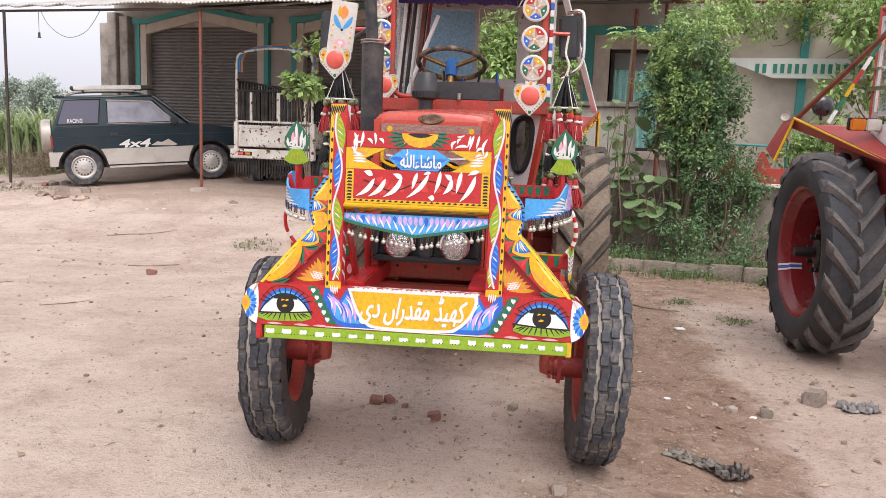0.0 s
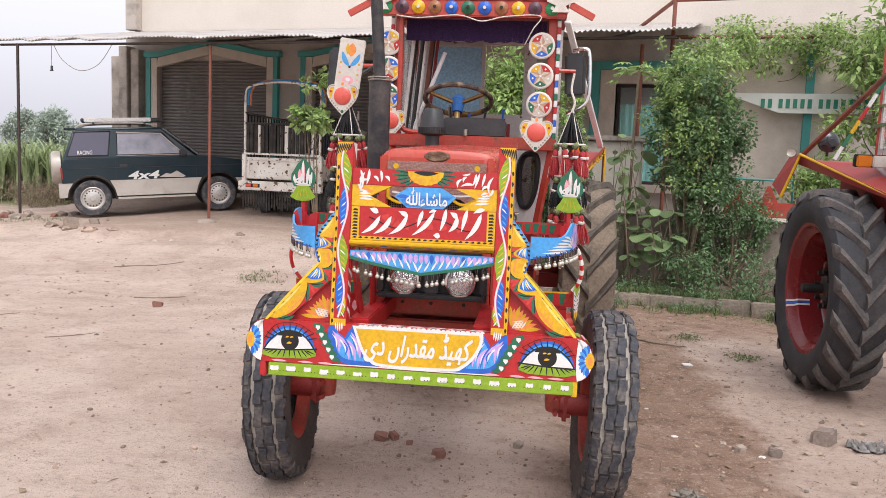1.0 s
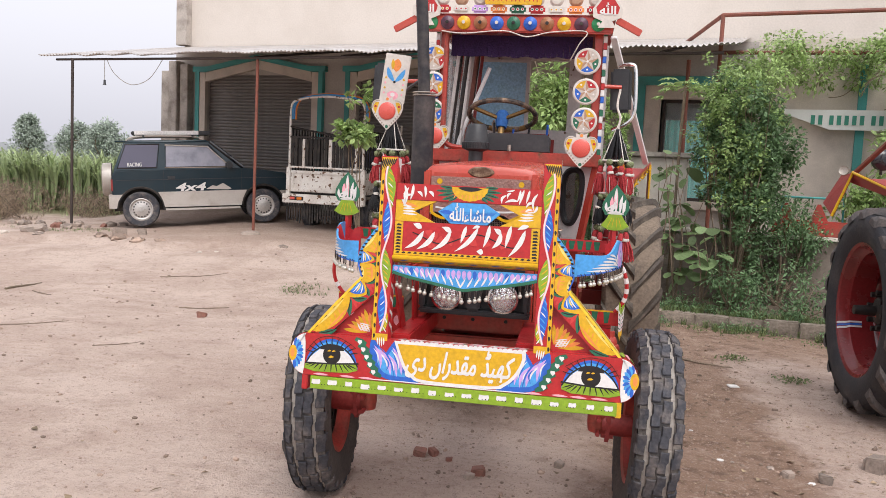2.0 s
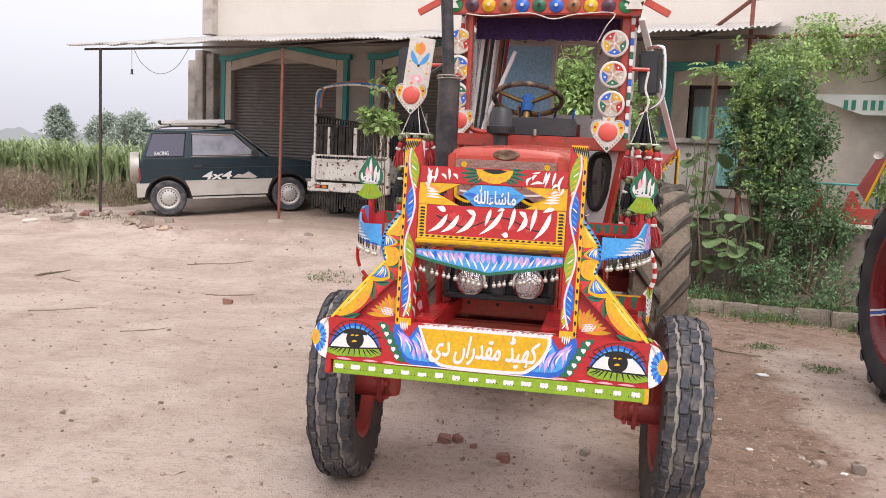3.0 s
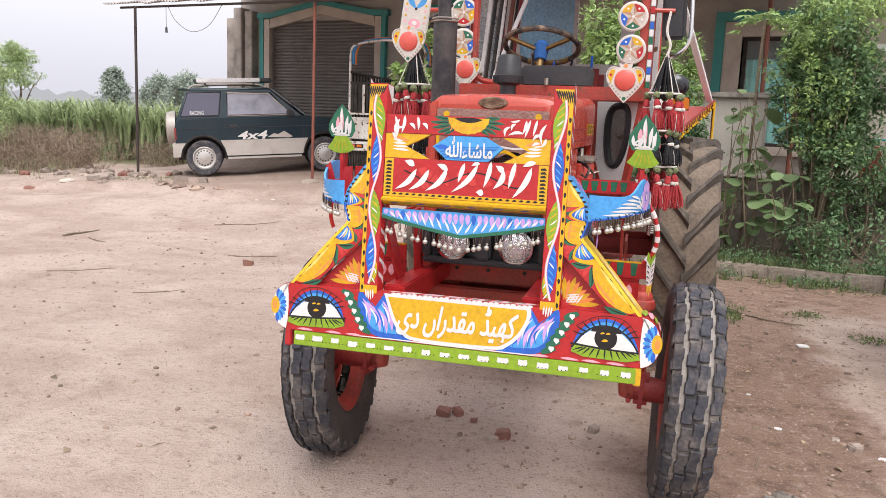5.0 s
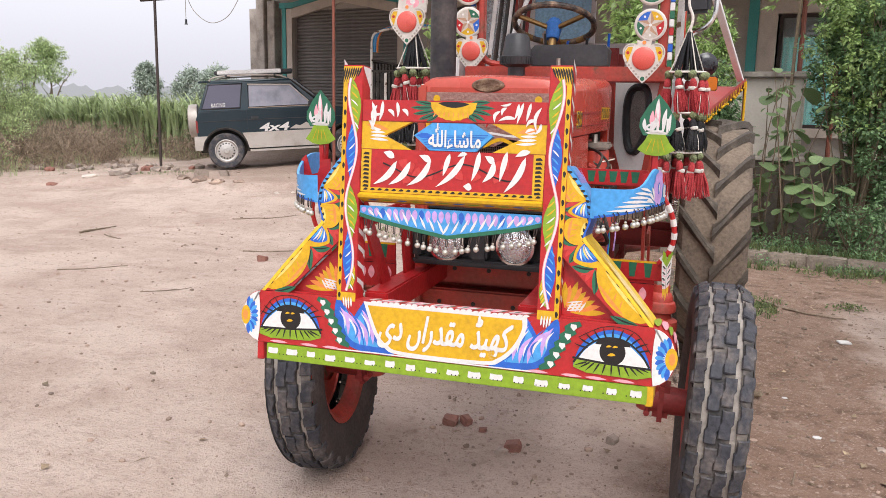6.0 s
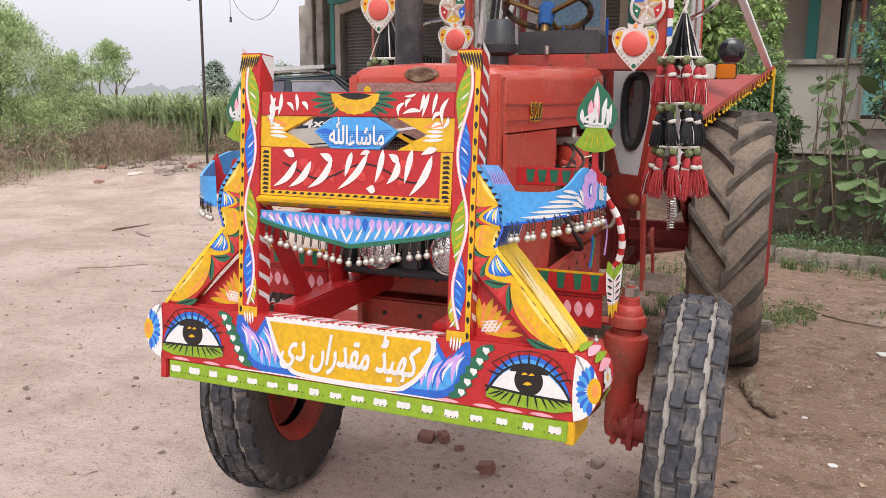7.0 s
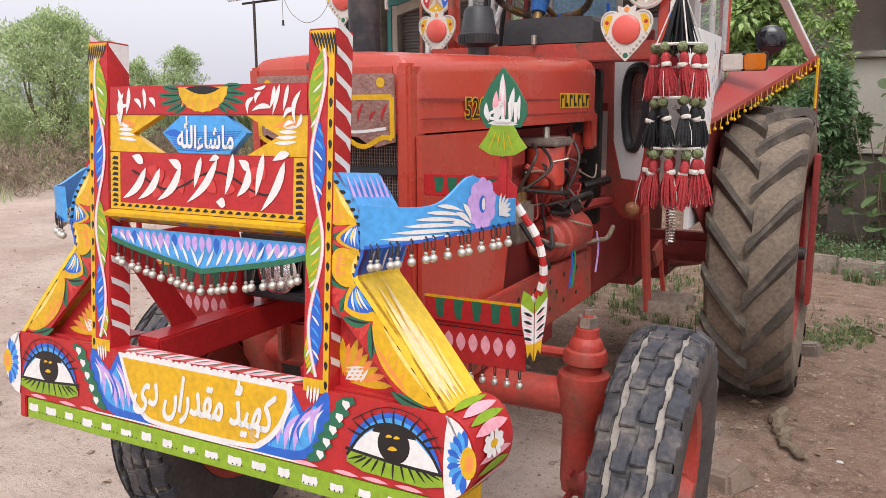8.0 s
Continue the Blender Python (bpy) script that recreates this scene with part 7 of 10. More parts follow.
# ---- cab, decorations and rear of the tractor ----
def heart_mesh(parent, m, r=0.1, label="cream heart frame with a red reflector"):
    bm = B()
    half = [(0.0, -1.02), (0.22, -0.80), (0.52, -0.48), (0.80, -0.12), (0.95, 0.25), (0.93, 0.55), (0.76, 0.76), (0.48, 0.80), (0.24, 0.70), (0.0, 0.72)]
    right = [(p.x * r, p.y * r) for p in spline(half, 3)]
    pts = (right + [(-x, y) for x, y in right[-2:0:-1]])[::-1]
    prism(bm, pts[::-1], 0.012, m)
    ob = part("heart", bm, M_CREAM, parent, label, smooth=None)
    bm = B()
    lathe(bm, [(0.0, 0.014), (r * 0.44, 0.012), (r * 0.51, 0.007), (r * 0.53, 0.0)], 28, m @ pose(0, r * 0.12, 0.012))
    part("reflector", bm, M_REFL, ob, "round red reflector")
    br = Brush()
    for s in (-1, 1):
        br.poly("y", [(s * r * x, r * y) for x, y in ((0.50, 0.64), (0.72, 0.64), (0.84, 0.45), (0.84, 0.22), (0.70, -0.05), (0.62, 0.25), (0.55, 0.45))])
        br.oval("r", s * r * 0.72, r * 0.38, r * 0.075, r * 0.075, 10)
        for k in range(6):
            br.oval("grey", s * r * (0.76 - 0.115 * k), -r * (0.05 + 0.135 * k), r * 0.055, r * 0.055, 8)
        br.line("grey", [(s * r * 0.89, r * 0.28), (s * r * 0.86, r * 0.56), (s * r * 0.70, r * 0.71), (s * r * 0.46, r * 0.73)], r * 0.05)
    br.oval("g", 0, -r * 0.80, r * 0.10, r * 0.10, 12)
    br.oval("o", 0, r * 0.84, r * 0.09, r * 0.09, 12)
    br.done("heart_paint", ob, m @ pose(0, 0, 0.012), "", {"grey": M_STEEL})
    bm = B()
    prism(bm, [(-r * 0.28, r * 0.55), (r * 0.28, r * 0.55), (r * 0.34, r * 0.98), (r * 0.12, r * 0.90), (0, r * 1.0), (-r * 0.12, r * 0.90), (-r * 0.34, r * 0.98)], 0.010, m)
    part("crown", bm, M_CREAM, ob, smooth=None)
    return ob


def star_disc(parent, m, r, shift):
    """Round reflector of cream plastic with a coloured six-pointed star."""
    bm = B()
    lathe(bm, [(0.0, 0.010), (r * 0.9, 0.010), (r, 0.005), (r, 0.0), (0.0, 0.0)], 30, m)
    ob = part("star_disc", bm, M_CREAM, parent, "cream disc with a tan five-pointed star", smooth=30)
    br = Brush()
    for k in range(5):
        a = k * math.tau / 5 + math.pi / 2
        a2 = a + math.pi / 5
        arc = [(r * 0.82 * math.cos(a + (j / 6) * math.tau / 5), r * 0.82 * math.sin(a + (j / 6) * math.tau / 5)) for j in range(7)]
        br.poly("rybgw"[(k + shift) % 5] if (k + shift) % 5 < 4 else "sand", [(0, 0)] + arc)
        br.oval("w", 0.62 * r * math.cos(a2), 0.62 * r * math.sin(a2), r * 0.075, r * 0.075, 8)
    for k in range(5):
        a = k * math.tau / 5 + math.pi / 2
        p, q, q0 = p2(a) * r * 0.86, p2(a + math.pi / 5) * r * 0.36, p2(a - math.pi / 5) * r * 0.36
        br.poly("tan", [(0, 0), tuple(q0), tuple(p)])
        br.poly("sand", [(0, 0), tuple(p), tuple(q)])
    br.oval("w", 0, 0, r * 0.09, r * 0.09, 10)
    br.done("star_paint", ob, m @ pose(0, 0, 0.010), "", {"tan": M_TAN, "sand": M_SAND})
    return ob


def p2(a):
    return Vector((math.cos(a), math.sin(a)))


def tassel_mesh(name, mat, length):
    """Yarn tassel: bound neck and a skirt of separate strands."""
    bm = B()
    rng = random.Random(name)
    lathe(bm, [(0.0, 0.0), (0.010, -0.004), (0.016, -0.018), (0.0165, -0.036), (0.0145, -0.043)], 12, None, 0)
    lathe(bm, [(0.0150, -0.040), (0.0180, -0.042), (0.0180, -0.055), (0.0150, -0.057)], 12, pose(0, 0, 0, rng.uniform(-8, 8), 6, 0), 1, closed=True)
    for k in range(44):
        a, r0 = rng.uniform(0, math.tau), 0.015 * math.sqrt(rng.random())
        sp = rng.uniform(1.1, 2.6)
        p = [Vector((r0 * math.cos(a), r0 * math.sin(a), -0.05)), Vector((r0 * sp * 0.9 * math.cos(a), r0 * sp * 0.9 * math.sin(a), -0.05 - length * 0.5)),
             Vector((r0 * sp * math.cos(a) + rng.uniform(-0.004, 0.004), r0 * sp * math.sin(a), -0.05 - length * rng.uniform(0.9, 1.05)))]
        tube(bm, p, [0.0016] * 3 if k % 15 == 7 else [0.0042, 0.0040, 0.0018], 4, 1 if k % 15 == 7 else 0)
    return to_mesh(name, bm, [mat, M_ROPE], 60)


def pompom_mesh():
    bm = B()
    t = bmesh.new()
    bmesh.ops.create_icosphere(t, subdivisions=3, radius=0.019)
    for v in t.verts:
        v.co *= 1 + 0.18 * noise.noise(v.co * 160)
    merge(bm, t)
    return to_mesh("pompom", bm, M_WOOLGRN, None)


POMPOM = pompom_mesh()
T_RED, T_BLACK = tassel_mesh("red_tassel", M_WOOLRED, 0.115), tassel_mesh("black_tassel", M_WOOLBLK, 0.10)


def tassel_cluster(x, y, ztop, seed):
    """Three tiers of tassels on wire rings, hung from a black yarn plume."""
    rng = random.Random(seed)
    hang = empty_part("tassel_cluster", tractor, pose(x, y, 0))
    tagged(hang, "red and black wool tassels in three tiers")
    for tier, (z, r, mesh, nm) in enumerate(((ztop, 0.088, T_RED, "tassel"), (ztop - 0.195, 0.088, T_BLACK, "tassel"), (ztop - 0.385, 0.092, T_RED, "tassel"))):
        bm = B()
        tube(bm, [(r * math.cos(k * math.tau / 20), r * 0.85 * math.sin(k * math.tau / 20), z + 0.012) for k in range(20)], 0.006, 6, closed=True)
        part("ring", bm, M_ROPE, hang, "beaded wire ring")
        n = 9
        for k in range(n):
            a = (k + 0.3 * tier) * math.tau / n + rng.uniform(-0.15, 0.15)
            p = pose(r * math.cos(a), r * 0.85 * math.sin(a), z - 0.002 + rng.uniform(-0.012, 0.006), rng.uniform(-10, 10), rng.uniform(-10, 10), rng.uniform(0, 360))
            shared("pompom", POMPOM, hang, p)
            k2 = 1.12 if tier == 2 else 1.0
            shared(nm, mesh, hang, p @ pose(0, 0, -0.018) @ Matrix.Diagonal((1.05, 1.05, k2, 1)))
    bm = B()
    for k in range(70):
        a = rng.uniform(0, math.tau)
        r = 0.075 * math.sqrt(rng.random())
        tube(bm, [(0.01 * math.cos(a), 0.01 * math.sin(a), ztop + 0.20), (r * 0.6 * math.cos(a), r * 0.6 * math.sin(a), ztop + 0.10), (r * 1.1 * math.cos(a), r * math.sin(a), ztop + 0.01 - rng.uniform(0, 0.03))], [0.004, 0.0045, 0.002], 4)
    part("plume", bm, M_WOOLBLK, hang, "black yarn plume")
    bm = B()
    for k in range(4):
        a = k * math.tau / 4 + 0.5
        tube(bm, [(0.0, 0.0, ztop + 0.23), (0.088 * math.cos(a), 0.075 * math.sin(a), ztop + 0.015)], 0.003, 5)
    tube(bm, spline([(0, 0, ztop + 0.21), (0.01, 0.0, ztop + 0.27), (-0.012, 0.01, ztop + 0.34), (0.0, 0.02, ztop + 0.44)], 5), 0.007, 6)
    part("cord", bm, M_ROPE, hang, "knotted pale cord")


tassel_cluster(0.645, 1.90, 1.795, 3)
tassel_cluster(-0.700, 1.72, 1.80, 5)


def cab():
    # red cowl below the windscreen
    bm = B()
    box(bm, -0.545, 0.56, 2.12, 2.22, 1.765, 1.845, 0.006)
    part("cowl", bm, M_CHASSIS, tractor, "red cab cowl")
    # white kick panels with an oval port, both sides
    for s in (-1, 1):
        m = pose(0.012 + s * 0.379, 2.285, 0, 0, 0, s * -41.7)
        bm = B()
        outer = [(s * -0.175, 1.775), (s * 0.172, 1.775), (s * 0.060, 1.255), (s * -0.090, 1.255), (s * -0.165, 1.42)]
        oval = []
        for i in range(32):
            t = i * math.tau / 32
            up = math.sin(t)
            oval.append((s * (0.004 + (0.082 + 0.020 * up) * math.copysign(abs(math.cos(t)) ** 0.75, math.cos(t)) + 0.012 * up), 1.570 + 0.176 * math.copysign(abs(up) ** 0.8, up)))
        vo = [bm.verts.new((x, 0, z)) for x, z in outer]
        vi = [bm.verts.new((x, 0, z)) for x, z in oval]
        es = [bm.edges.new((r[i], r[(i + 1) % len(r)])) for r in (vo, vi) for i in range(len(r))]
        bmesh.ops.triangle_fill(bm, edges=es, use_beauty=True)
        bmesh.ops.transform(bm, matrix=m, verts=bm.verts)
        ob = part("kick_panel", bm, M_WHITEPANEL, tractor, "white kick panel with an oval port", smooth=None)
        so = ob.modifiers.new("thick", "SOLIDIFY")
        so.thickness = 0.006
        bm = B()
        tube(bm, [m @ Vector((x, -0.004, z)) for x, z in oval], 0.021, 8, closed=True)
        seal = part("port_seal", bm, M_PLASTIC, ob, "black rubber seal")
        bm = B()
        prism(bm, oval, 0.004, m @ pose(0, 0.012, 0) @ UPRIGHT)
        part("port_glass", bm, M_PORT, ob, "brownish port glass", smooth=None)
        bm = B()
        prism(bm, [(s * 0.174, 1.775), (s * 0.215, 1.775), (s * 0.105, 1.23), (s * 0.062, 1.23)], 0.03, m @ pose(0, 0.012, 0) @ UPRIGHT)
        part("panel_edge", bm, M_HOOD, ob, "red folded edge", smooth=None)
        # lower bracket, step and side sheet
        bm = B()
        prism(bm, mir(s, [(-0.215, 1.765), (-0.178, 1.765), (-0.168, 1.42), (-0.092, 1.252), (0.085, 1.252), (0.10, 1.08), (-0.07, 1.08), (-0.215, 1.16)]), 0.03, m @ pose(0, 0.02, 0) @ UPRIGHT)
        part("panel_bracket", bm, M_CHASSIS, tractor, smooth=None)
        bm = B()
        t = bmesh.new()
        bmesh.ops.create_uvsphere(t, u_segments=14, v_segments=10, radius=0.032)
        merge(bm, t, pose(0.01 + s * 0.41, 2.16, 1.14))
        part("knob", bm, P_BROWN, tractor, "orange-brown round cap")
        bm = B()
        prism(bm, [(2.15, 1.12), (2.25, 1.12), (2.36, 0.66), (2.27, 0.66)], 0.015, pose(0.01 + s * 0.45, 0, 0) @ Matrix(((0, 0, 1, 0), (1, 0, 0, 0), (0, 1, 0, 0), (0, 0, 0, 1))))
        prism(bm, [(2.30, 0.94), (2.43, 0.97), (2.55, 0.69), (2.52, 0.69), (2.44, 0.88), (2.36, 0.86)], 0.015, pose(0.01 + s * 0.47, 0, 0) @ Matrix(((0, 0, 1, 0), (1, 0, 0, 0), (0, 1, 0, 0), (0, 0, 0, 1))))
        part("step_hanger", bm, M_CHASSIS, tractor, "red step hanger", smooth=None)
        bm = B()
        box(bm, 0.01 + s * 0.53 - 0.10, 0.01 + s * 0.53 + 0.10, 2.28, 2.32, 0.66, 0.71, 0.004)
        box(bm, 0.01 + s * 0.53 - 0.10, 0.01 + s * 0.53 + 0.10, 2.48, 2.52, 0.66, 0.71, 0.004)
        box(bm, 0.01 + s * 0.42 - 0.015, 0.01 + s * 0.42 + 0.015, 2.32, 2.48, 0.665, 0.705, 0.004)
        part("step", bm, M_STEEL, tractor, "worn grey step frame")
        # front pillar with candy strip
        bm = B()
        box(bm, 0.005 + s * 0.50 - 0.025, 0.005 + s * 0.50 + 0.025, 2.24, 2.29, 1.78, 2.66, 0.006)
        part("pillar", bm, M_HOOD, tractor, "red cab front pillar")
        strip = None
        for k in range(20):
            bm = B()
            z = 1.80 + k * 0.042
            box(bm, 0.005 + s * 0.540 - 0.012, 0.005 + s * 0.540 + 0.012, 2.22, 2.245, z, z + 0.0405, 0.003)
            part("ribbon_band", bm, (P_WHITE, P_GREEN, P_WHITE, P_BLUE, P_WHITE, P_RED)[k % 6], tractor)
        # rear pillars and roof rail
        bm = B()
        tube(bm, [(s * 0.56, 3.42, 1.75), (s * 0.56, 3.42, 2.66)], 0.03, 8)
        tube(bm, [(s * 0.53, 2.26, 2.66), (s * 0.56, 3.42, 2.66)], 0.028, 8)
        part("cab_rail", bm, M_HOOD, tractor, smooth=40)
        # side window frame, pale
        bm = B()
        for z in (1.86, 2.56):
            box(bm, s * 0.57 - 0.01, s * 0.57 + 0.01, 2.62, 3.38, z, z + 0.035)
        for y in (2.60, 2.98, 3.36):
            box(bm, s * 0.57 - 0.0105, s * 0.57 + 0.0105, y, y + 0.035, 1.80, 2.60)
        part("side_window_frame", bm, M_GREYCAB, tractor, "pale grey side window frame", smooth=None)
        bm = B()
        box(bm, s * 0.57 - 0.002, s * 0.57 + 0.002, 2.635, 3.36, 1.895, 2.56)
        g = part("side_pane", bm, M_CLEAR, tractor, "clear side pane", smooth=None)
        g.visible_shadow = False
        bm = B()
        prism(bm, [(2.22, 1.24), (2.56, 1.24), (2.66, 1.42), (2.88, 1.86), (2.88, 1.90), (2.22, 1.90)], 0.02, pose(0.005 + s * 0.622 - 0.01, 0, 0) @ Matrix(((0, 0, 1, 0), (1, 0, 0, 0), (0, 1, 0, 0), (0, 0, 0, 1))))
        box(bm, s * 0.565 - 0.012, s * 0.565 + 0.012, 2.60, 3.40, 1.0, 1.80)
        door = part("door_post", bm, M_WHITEPANEL, tractor, "white painted door panel with flowers")
        br = Brush()
        rng = random.Random(31)
        for k in range(26):
            y, z = 2.50 + rng.uniform(0, 0.12) + 0.22 * (k / 26), 1.30 + k * 0.021
            br.leaf("bgoysl"[k % 6], (y, z), (y + rng.uniform(-0.03, 0.03), z + rng.uniform(0.02, 0.05)), 0.009, 0.002)
        br.done("door_paint", door, pose(0.005 + s * 0.633, 0, 0) @ Matrix(((0, 0, s, 0), (1, 0, 0, 0), (0, 1, 0, 0), (0, 0, 0, 1))))
        # fender: a sloping flat top with a cut-away front edge, inner wall, fringe
        bm = B()
        top = [(0.60, 2.66, 1.50), (0.62, 2.66, 1.50), (1.005, 3.86, 1.855), (1.005, 4.05, 1.80), (0.60, 4.05, 1.80), (0.60, 3.45, 1.775)]
        up = [bm.verts.new((0.005 + s * x, y, z)) for x, y, z in top]
        dn = [bm.verts.new((0.005 + s * x, y, z - 0.022)) for x, y, z in top]
        bm.faces.new(up)
        bm.faces.new(dn)
        for i in range(6):
            bm.faces.new((up[i], up[(i + 1) % 6], dn[(i + 1) % 6], dn[i]))
        fender = part("fender", bm, surf("dusty_fender_red", (0.36, 0.05, 0.045), 0.55, var=0.08, scale=3, stain=0.3, stain_color=(0.30, 0.13, 0.11), bump=0.05), tractor, "dusty dark red fender", smooth=None)
        bm = B()
        prism(bm, [(2.62, 1.50), (2.62, 1.10), (3.0, 0.9), (4.05, 0.9), (4.05, 1.78), (3.45, 1.76)], 0.01, pose(s * 0.595, 0, 0) @ Matrix(((0, 0, 1, 0), (1, 0, 0, 0), (0, 1, 0, 0), (0, 0, 0, 1))))
        part("fender_wall", bm, M_OLDRED, fender, smooth=None)
        bm = B()
        box(bm, 0.005 + s * 1.005 - 0.006, 0.005 + s * 1.005 + 0.006, 3.86, 4.05, 1.52, 1.80, 0.003)
        part("fender_lip", bm, M_OLDRED, fender)
        rng = random.Random(9)
        bm = B()
        a, c = Vector((0.62, 2.66, 1.478)), Vector((1.005, 3.86, 1.833))
        pts = [a + (c - a) * ((k + 0.3 * math.sin(k * 5.1)) / 26) for k in range(27)] + [c + Vector((0, 0, -0.28)) * (k / 16) for k in range(1, 16)]
        for k, p in enumerate(pts):
            p = Vector((0.005 + s * p.x, p.y - 0.006, p.z))
            drop = rng.uniform(0.028, 0.046) if k < 27 else rng.uniform(0.004, 0.012)
            tube(bm, [p, p + Vector((rng.uniform(-0.006, 0.006), 0, -drop))], 0.0025, 4)
            t = bmesh.new()
            bmesh.ops.create_icosphere(t, subdivisions=1, radius=0.010)
            merge(bm, t, Matrix.Translation(p + Vector((0, 0, -drop - 0.008))))
        tube(bm, [Vector((0.005 + s * q.x, q.y - 0.006, q.z)) for q in (c, c + Vector((0, 0, -0.28)))], 0.008, 6)
        tagged(part("bead_fringe", bm, P_YEL, fender, "yellow beaded fringe"), kind="stuff")
        # indicator lamp
        lamp = empty_part("indicator", tractor, pose(0.005 + s * 0.695, 3.24, 1.755, 6, 0, 0))
        tagged(lamp, "amber and clear indicator lamp")
        bm = B()
        box(bm, -0.112, 0.112, -0.02, 0.03, -0.005, 0.088, 0.006)
        part("base", bm, M_DIRTBLK, lamp)
        for x0, x1, mt in ((-0.108, -0.002, M_CREAM if s > 0 else M_AMBER), (0.002, 0.108, M_AMBER if s > 0 else M_CREAM)):
            bm = B()
            box(bm, x0, x1, -0.055, -0.02, 0.0, 0.085, 0.008)
            part("lens", bm, mt, lamp)
        # work lamp
        wl2 = empty_part("work_lamp", tractor, pose(0.005 + s * 0.725, 4.05, 1.935))
        tagged(wl2, "round black work lamp")
        bm = B()
        lathe(bm, [(0.0, 0.05), (0.03, 0.05), (0.034, 0.045), (0.06, 0.042), (0.076, 0.026), (0.086, 0.02), (0.088, 0.0), (0.084, -0.03), (0.062, -0.07), (0.0, -0.09)], 24, pose(0, 0, 0.02, 90, 0, 14))
        part("shell", bm, M_GLOSSBLK, wl2, smooth=40)
        bm = B()
        tube(bm, [(0, 0.02, -0.1), (0, 0.02, -0.05)], 0.012, 8)
        part("stalk", bm, M_IRON, wl2)
        # pale strut to the roof
        bm = B()
        a, c = Vector((0.005 + s * 0.97, 3.92, 1.84)), Vector((0.005 + s * 0.60, 2.62, 2.66))
        d = (c - a)
        mm = look(a, c)
        box(bm, -0.022, 0.022, -0.012, 0.012, -d.length, 0, 0.003, mm)
        part("strut", bm, M_WHITEPANEL, tractor, "white flat-bar strut")
    # dash, steering wheel
    bm = B()
    prism(bm, [(-0.20, 1.85), (0.21, 1.85), (0.215, 1.935), (0.20, 1.957), (0.02, 1.962), (-0.18, 1.957), (-0.20, 1.935)], 0.16, pose(0.02, 2.30, 0) @ UPRIGHT)
    part("dashboard", bm, M_PLASTIC, tractor, "scuffed black dashboard", smooth=None)
    bm = B()
    tube(bm, [(-0.02, 2.10, 1.845), (-0.02, 2.10, 1.885)], 0.012, 8)
    part("filler_cap", bm, M_STEEL, tractor)
    wheel = empty_part("steering_wheel", tractor, pose(-0.105, 2.40, 2.09, -22, 0, 0))
    tagged(wheel, "steering wheel wrapped in gilt tape")
    bm = B()
    n = 48
    ring = [(0.225 * math.cos(k * math.tau / n), 0.225 * math.sin(k * math.tau / n), 0) for k in range(n)]
    tube(bm, ring, 0.017, 10, closed=True)
    part("rim", bm, M_WRAP, wheel, "rim wrapped in worn brown and black cord")
    bm = B()
    for k in range(6, 19, 4):
        tube(bm, ring[k:k + 3], 0.0185, 10)
    tagged(part("tape", bm, M_BRASS, wheel, "gilt tape wrapping"), kind="stuff")
    for a in (90, 210, 330):
        bm = B()
        tube(bm, [(0, 0, -0.03), (0.22 * math.cos(radians(a)), 0.22 * math.sin(radians(a)), 0)], 0.014, 8)
        part("spoke", bm, M_BRASS, wheel)
    bm = B()
    tube(bm, [(0, 0, -0.35), (0, 0, -0.02)], 0.022, 12)
    part("column", bm, M_BRASS, wheel, "gilt steering column")
    bm = B()
    tube(bm, [(0, 0, -0.09), (0, 0, 0.0), (0, 0, 0.03)], [0.035, 0.05, 0.03], 12)
    part("horn_wrap", bm, surf("blue_cloth", (0.03, 0.12, 0.36), 0.8), wheel, "blue wrapped hub")
    # levers and gauge clutter
    rng = random.Random(17)
    for k in range(7):
        x = rng.uniform(-0.2, 0.25)
        bm = B()
        tube(bm, [(x, 2.45 + rng.uniform(0, 0.1), 1.80), (x + rng.uniform(-0.05, 0.05), 2.45, 2.0 + rng.uniform(0, 0.06))], 0.008, 6)
        part("lever", bm, rng.choice((M_BRASS, M_STEEL, M_PLASTIC, P_BLUE)), tractor)
    # seat
    bm = B()
    box(bm, -0.22, 0.22, 2.85, 3.25, 1.55, 1.66, 0.04)
    box(bm, -0.22, 0.22, 3.22, 3.32, 1.60, 2.02, 0.04)
    part("seat", bm, M_OLDRED, tractor, "dark red driver's seat")
    # rear wall with a window: blue pane, other half open
    bm = B()
    wall_with_holes(bm, -0.58, 0.40, 1.20, 2.66, 3.40, 3.43, [(-0.44, 0.305, 2.06, 2.60)])
    part("rear_wall", bm, M_GREYCAB, tractor, "grey cab rear wall", smooth=None)
    bm = B()
    for x0, x1, z0, z1 in ((-0.44, -0.415, 2.06, 2.60), (-0.03, 0.0, 2.06, 2.60), (-0.415, -0.03, 2.06, 2.08), (-0.415, -0.03, 2.58, 2.60)):
        box(bm, x0, x1, 3.385, 3.41, z0, z1)
    part("pane_frame", bm, M_GREYCAB, tractor, "grey sliding pane frame", smooth=None)
    bm = B()
    box(bm, -0.415, -0.03, 3.395, 3.40, 2.08, 2.58)
    part("blue_pane", bm, M_BLUEGLASS, tractor, "blue tinted rear pane", smooth=None)
    # folded windscreen frames and pipes at the left of the cab
    for k, (x, y, w, mt) in enumerate(((-0.47, 2.35, 0.012, M_GREYCAB), (-0.43, 2.5, 0.016, M_IRON), (-0.40, 2.45, 0.010, M_GREYCAB), (-0.45, 2.7, 0.014, M_IRON), (-0.37, 2.8, 0.012, M_OLDRED), (-0.50, 2.9, 0.016, M_GREYCAB), (-0.485, 2.55, 0.013, M_IRON), (-0.385, 2.62, 0.015, M_PIPE), (-0.42, 2.95, 0.012, M_IRON))):
        bm = B()
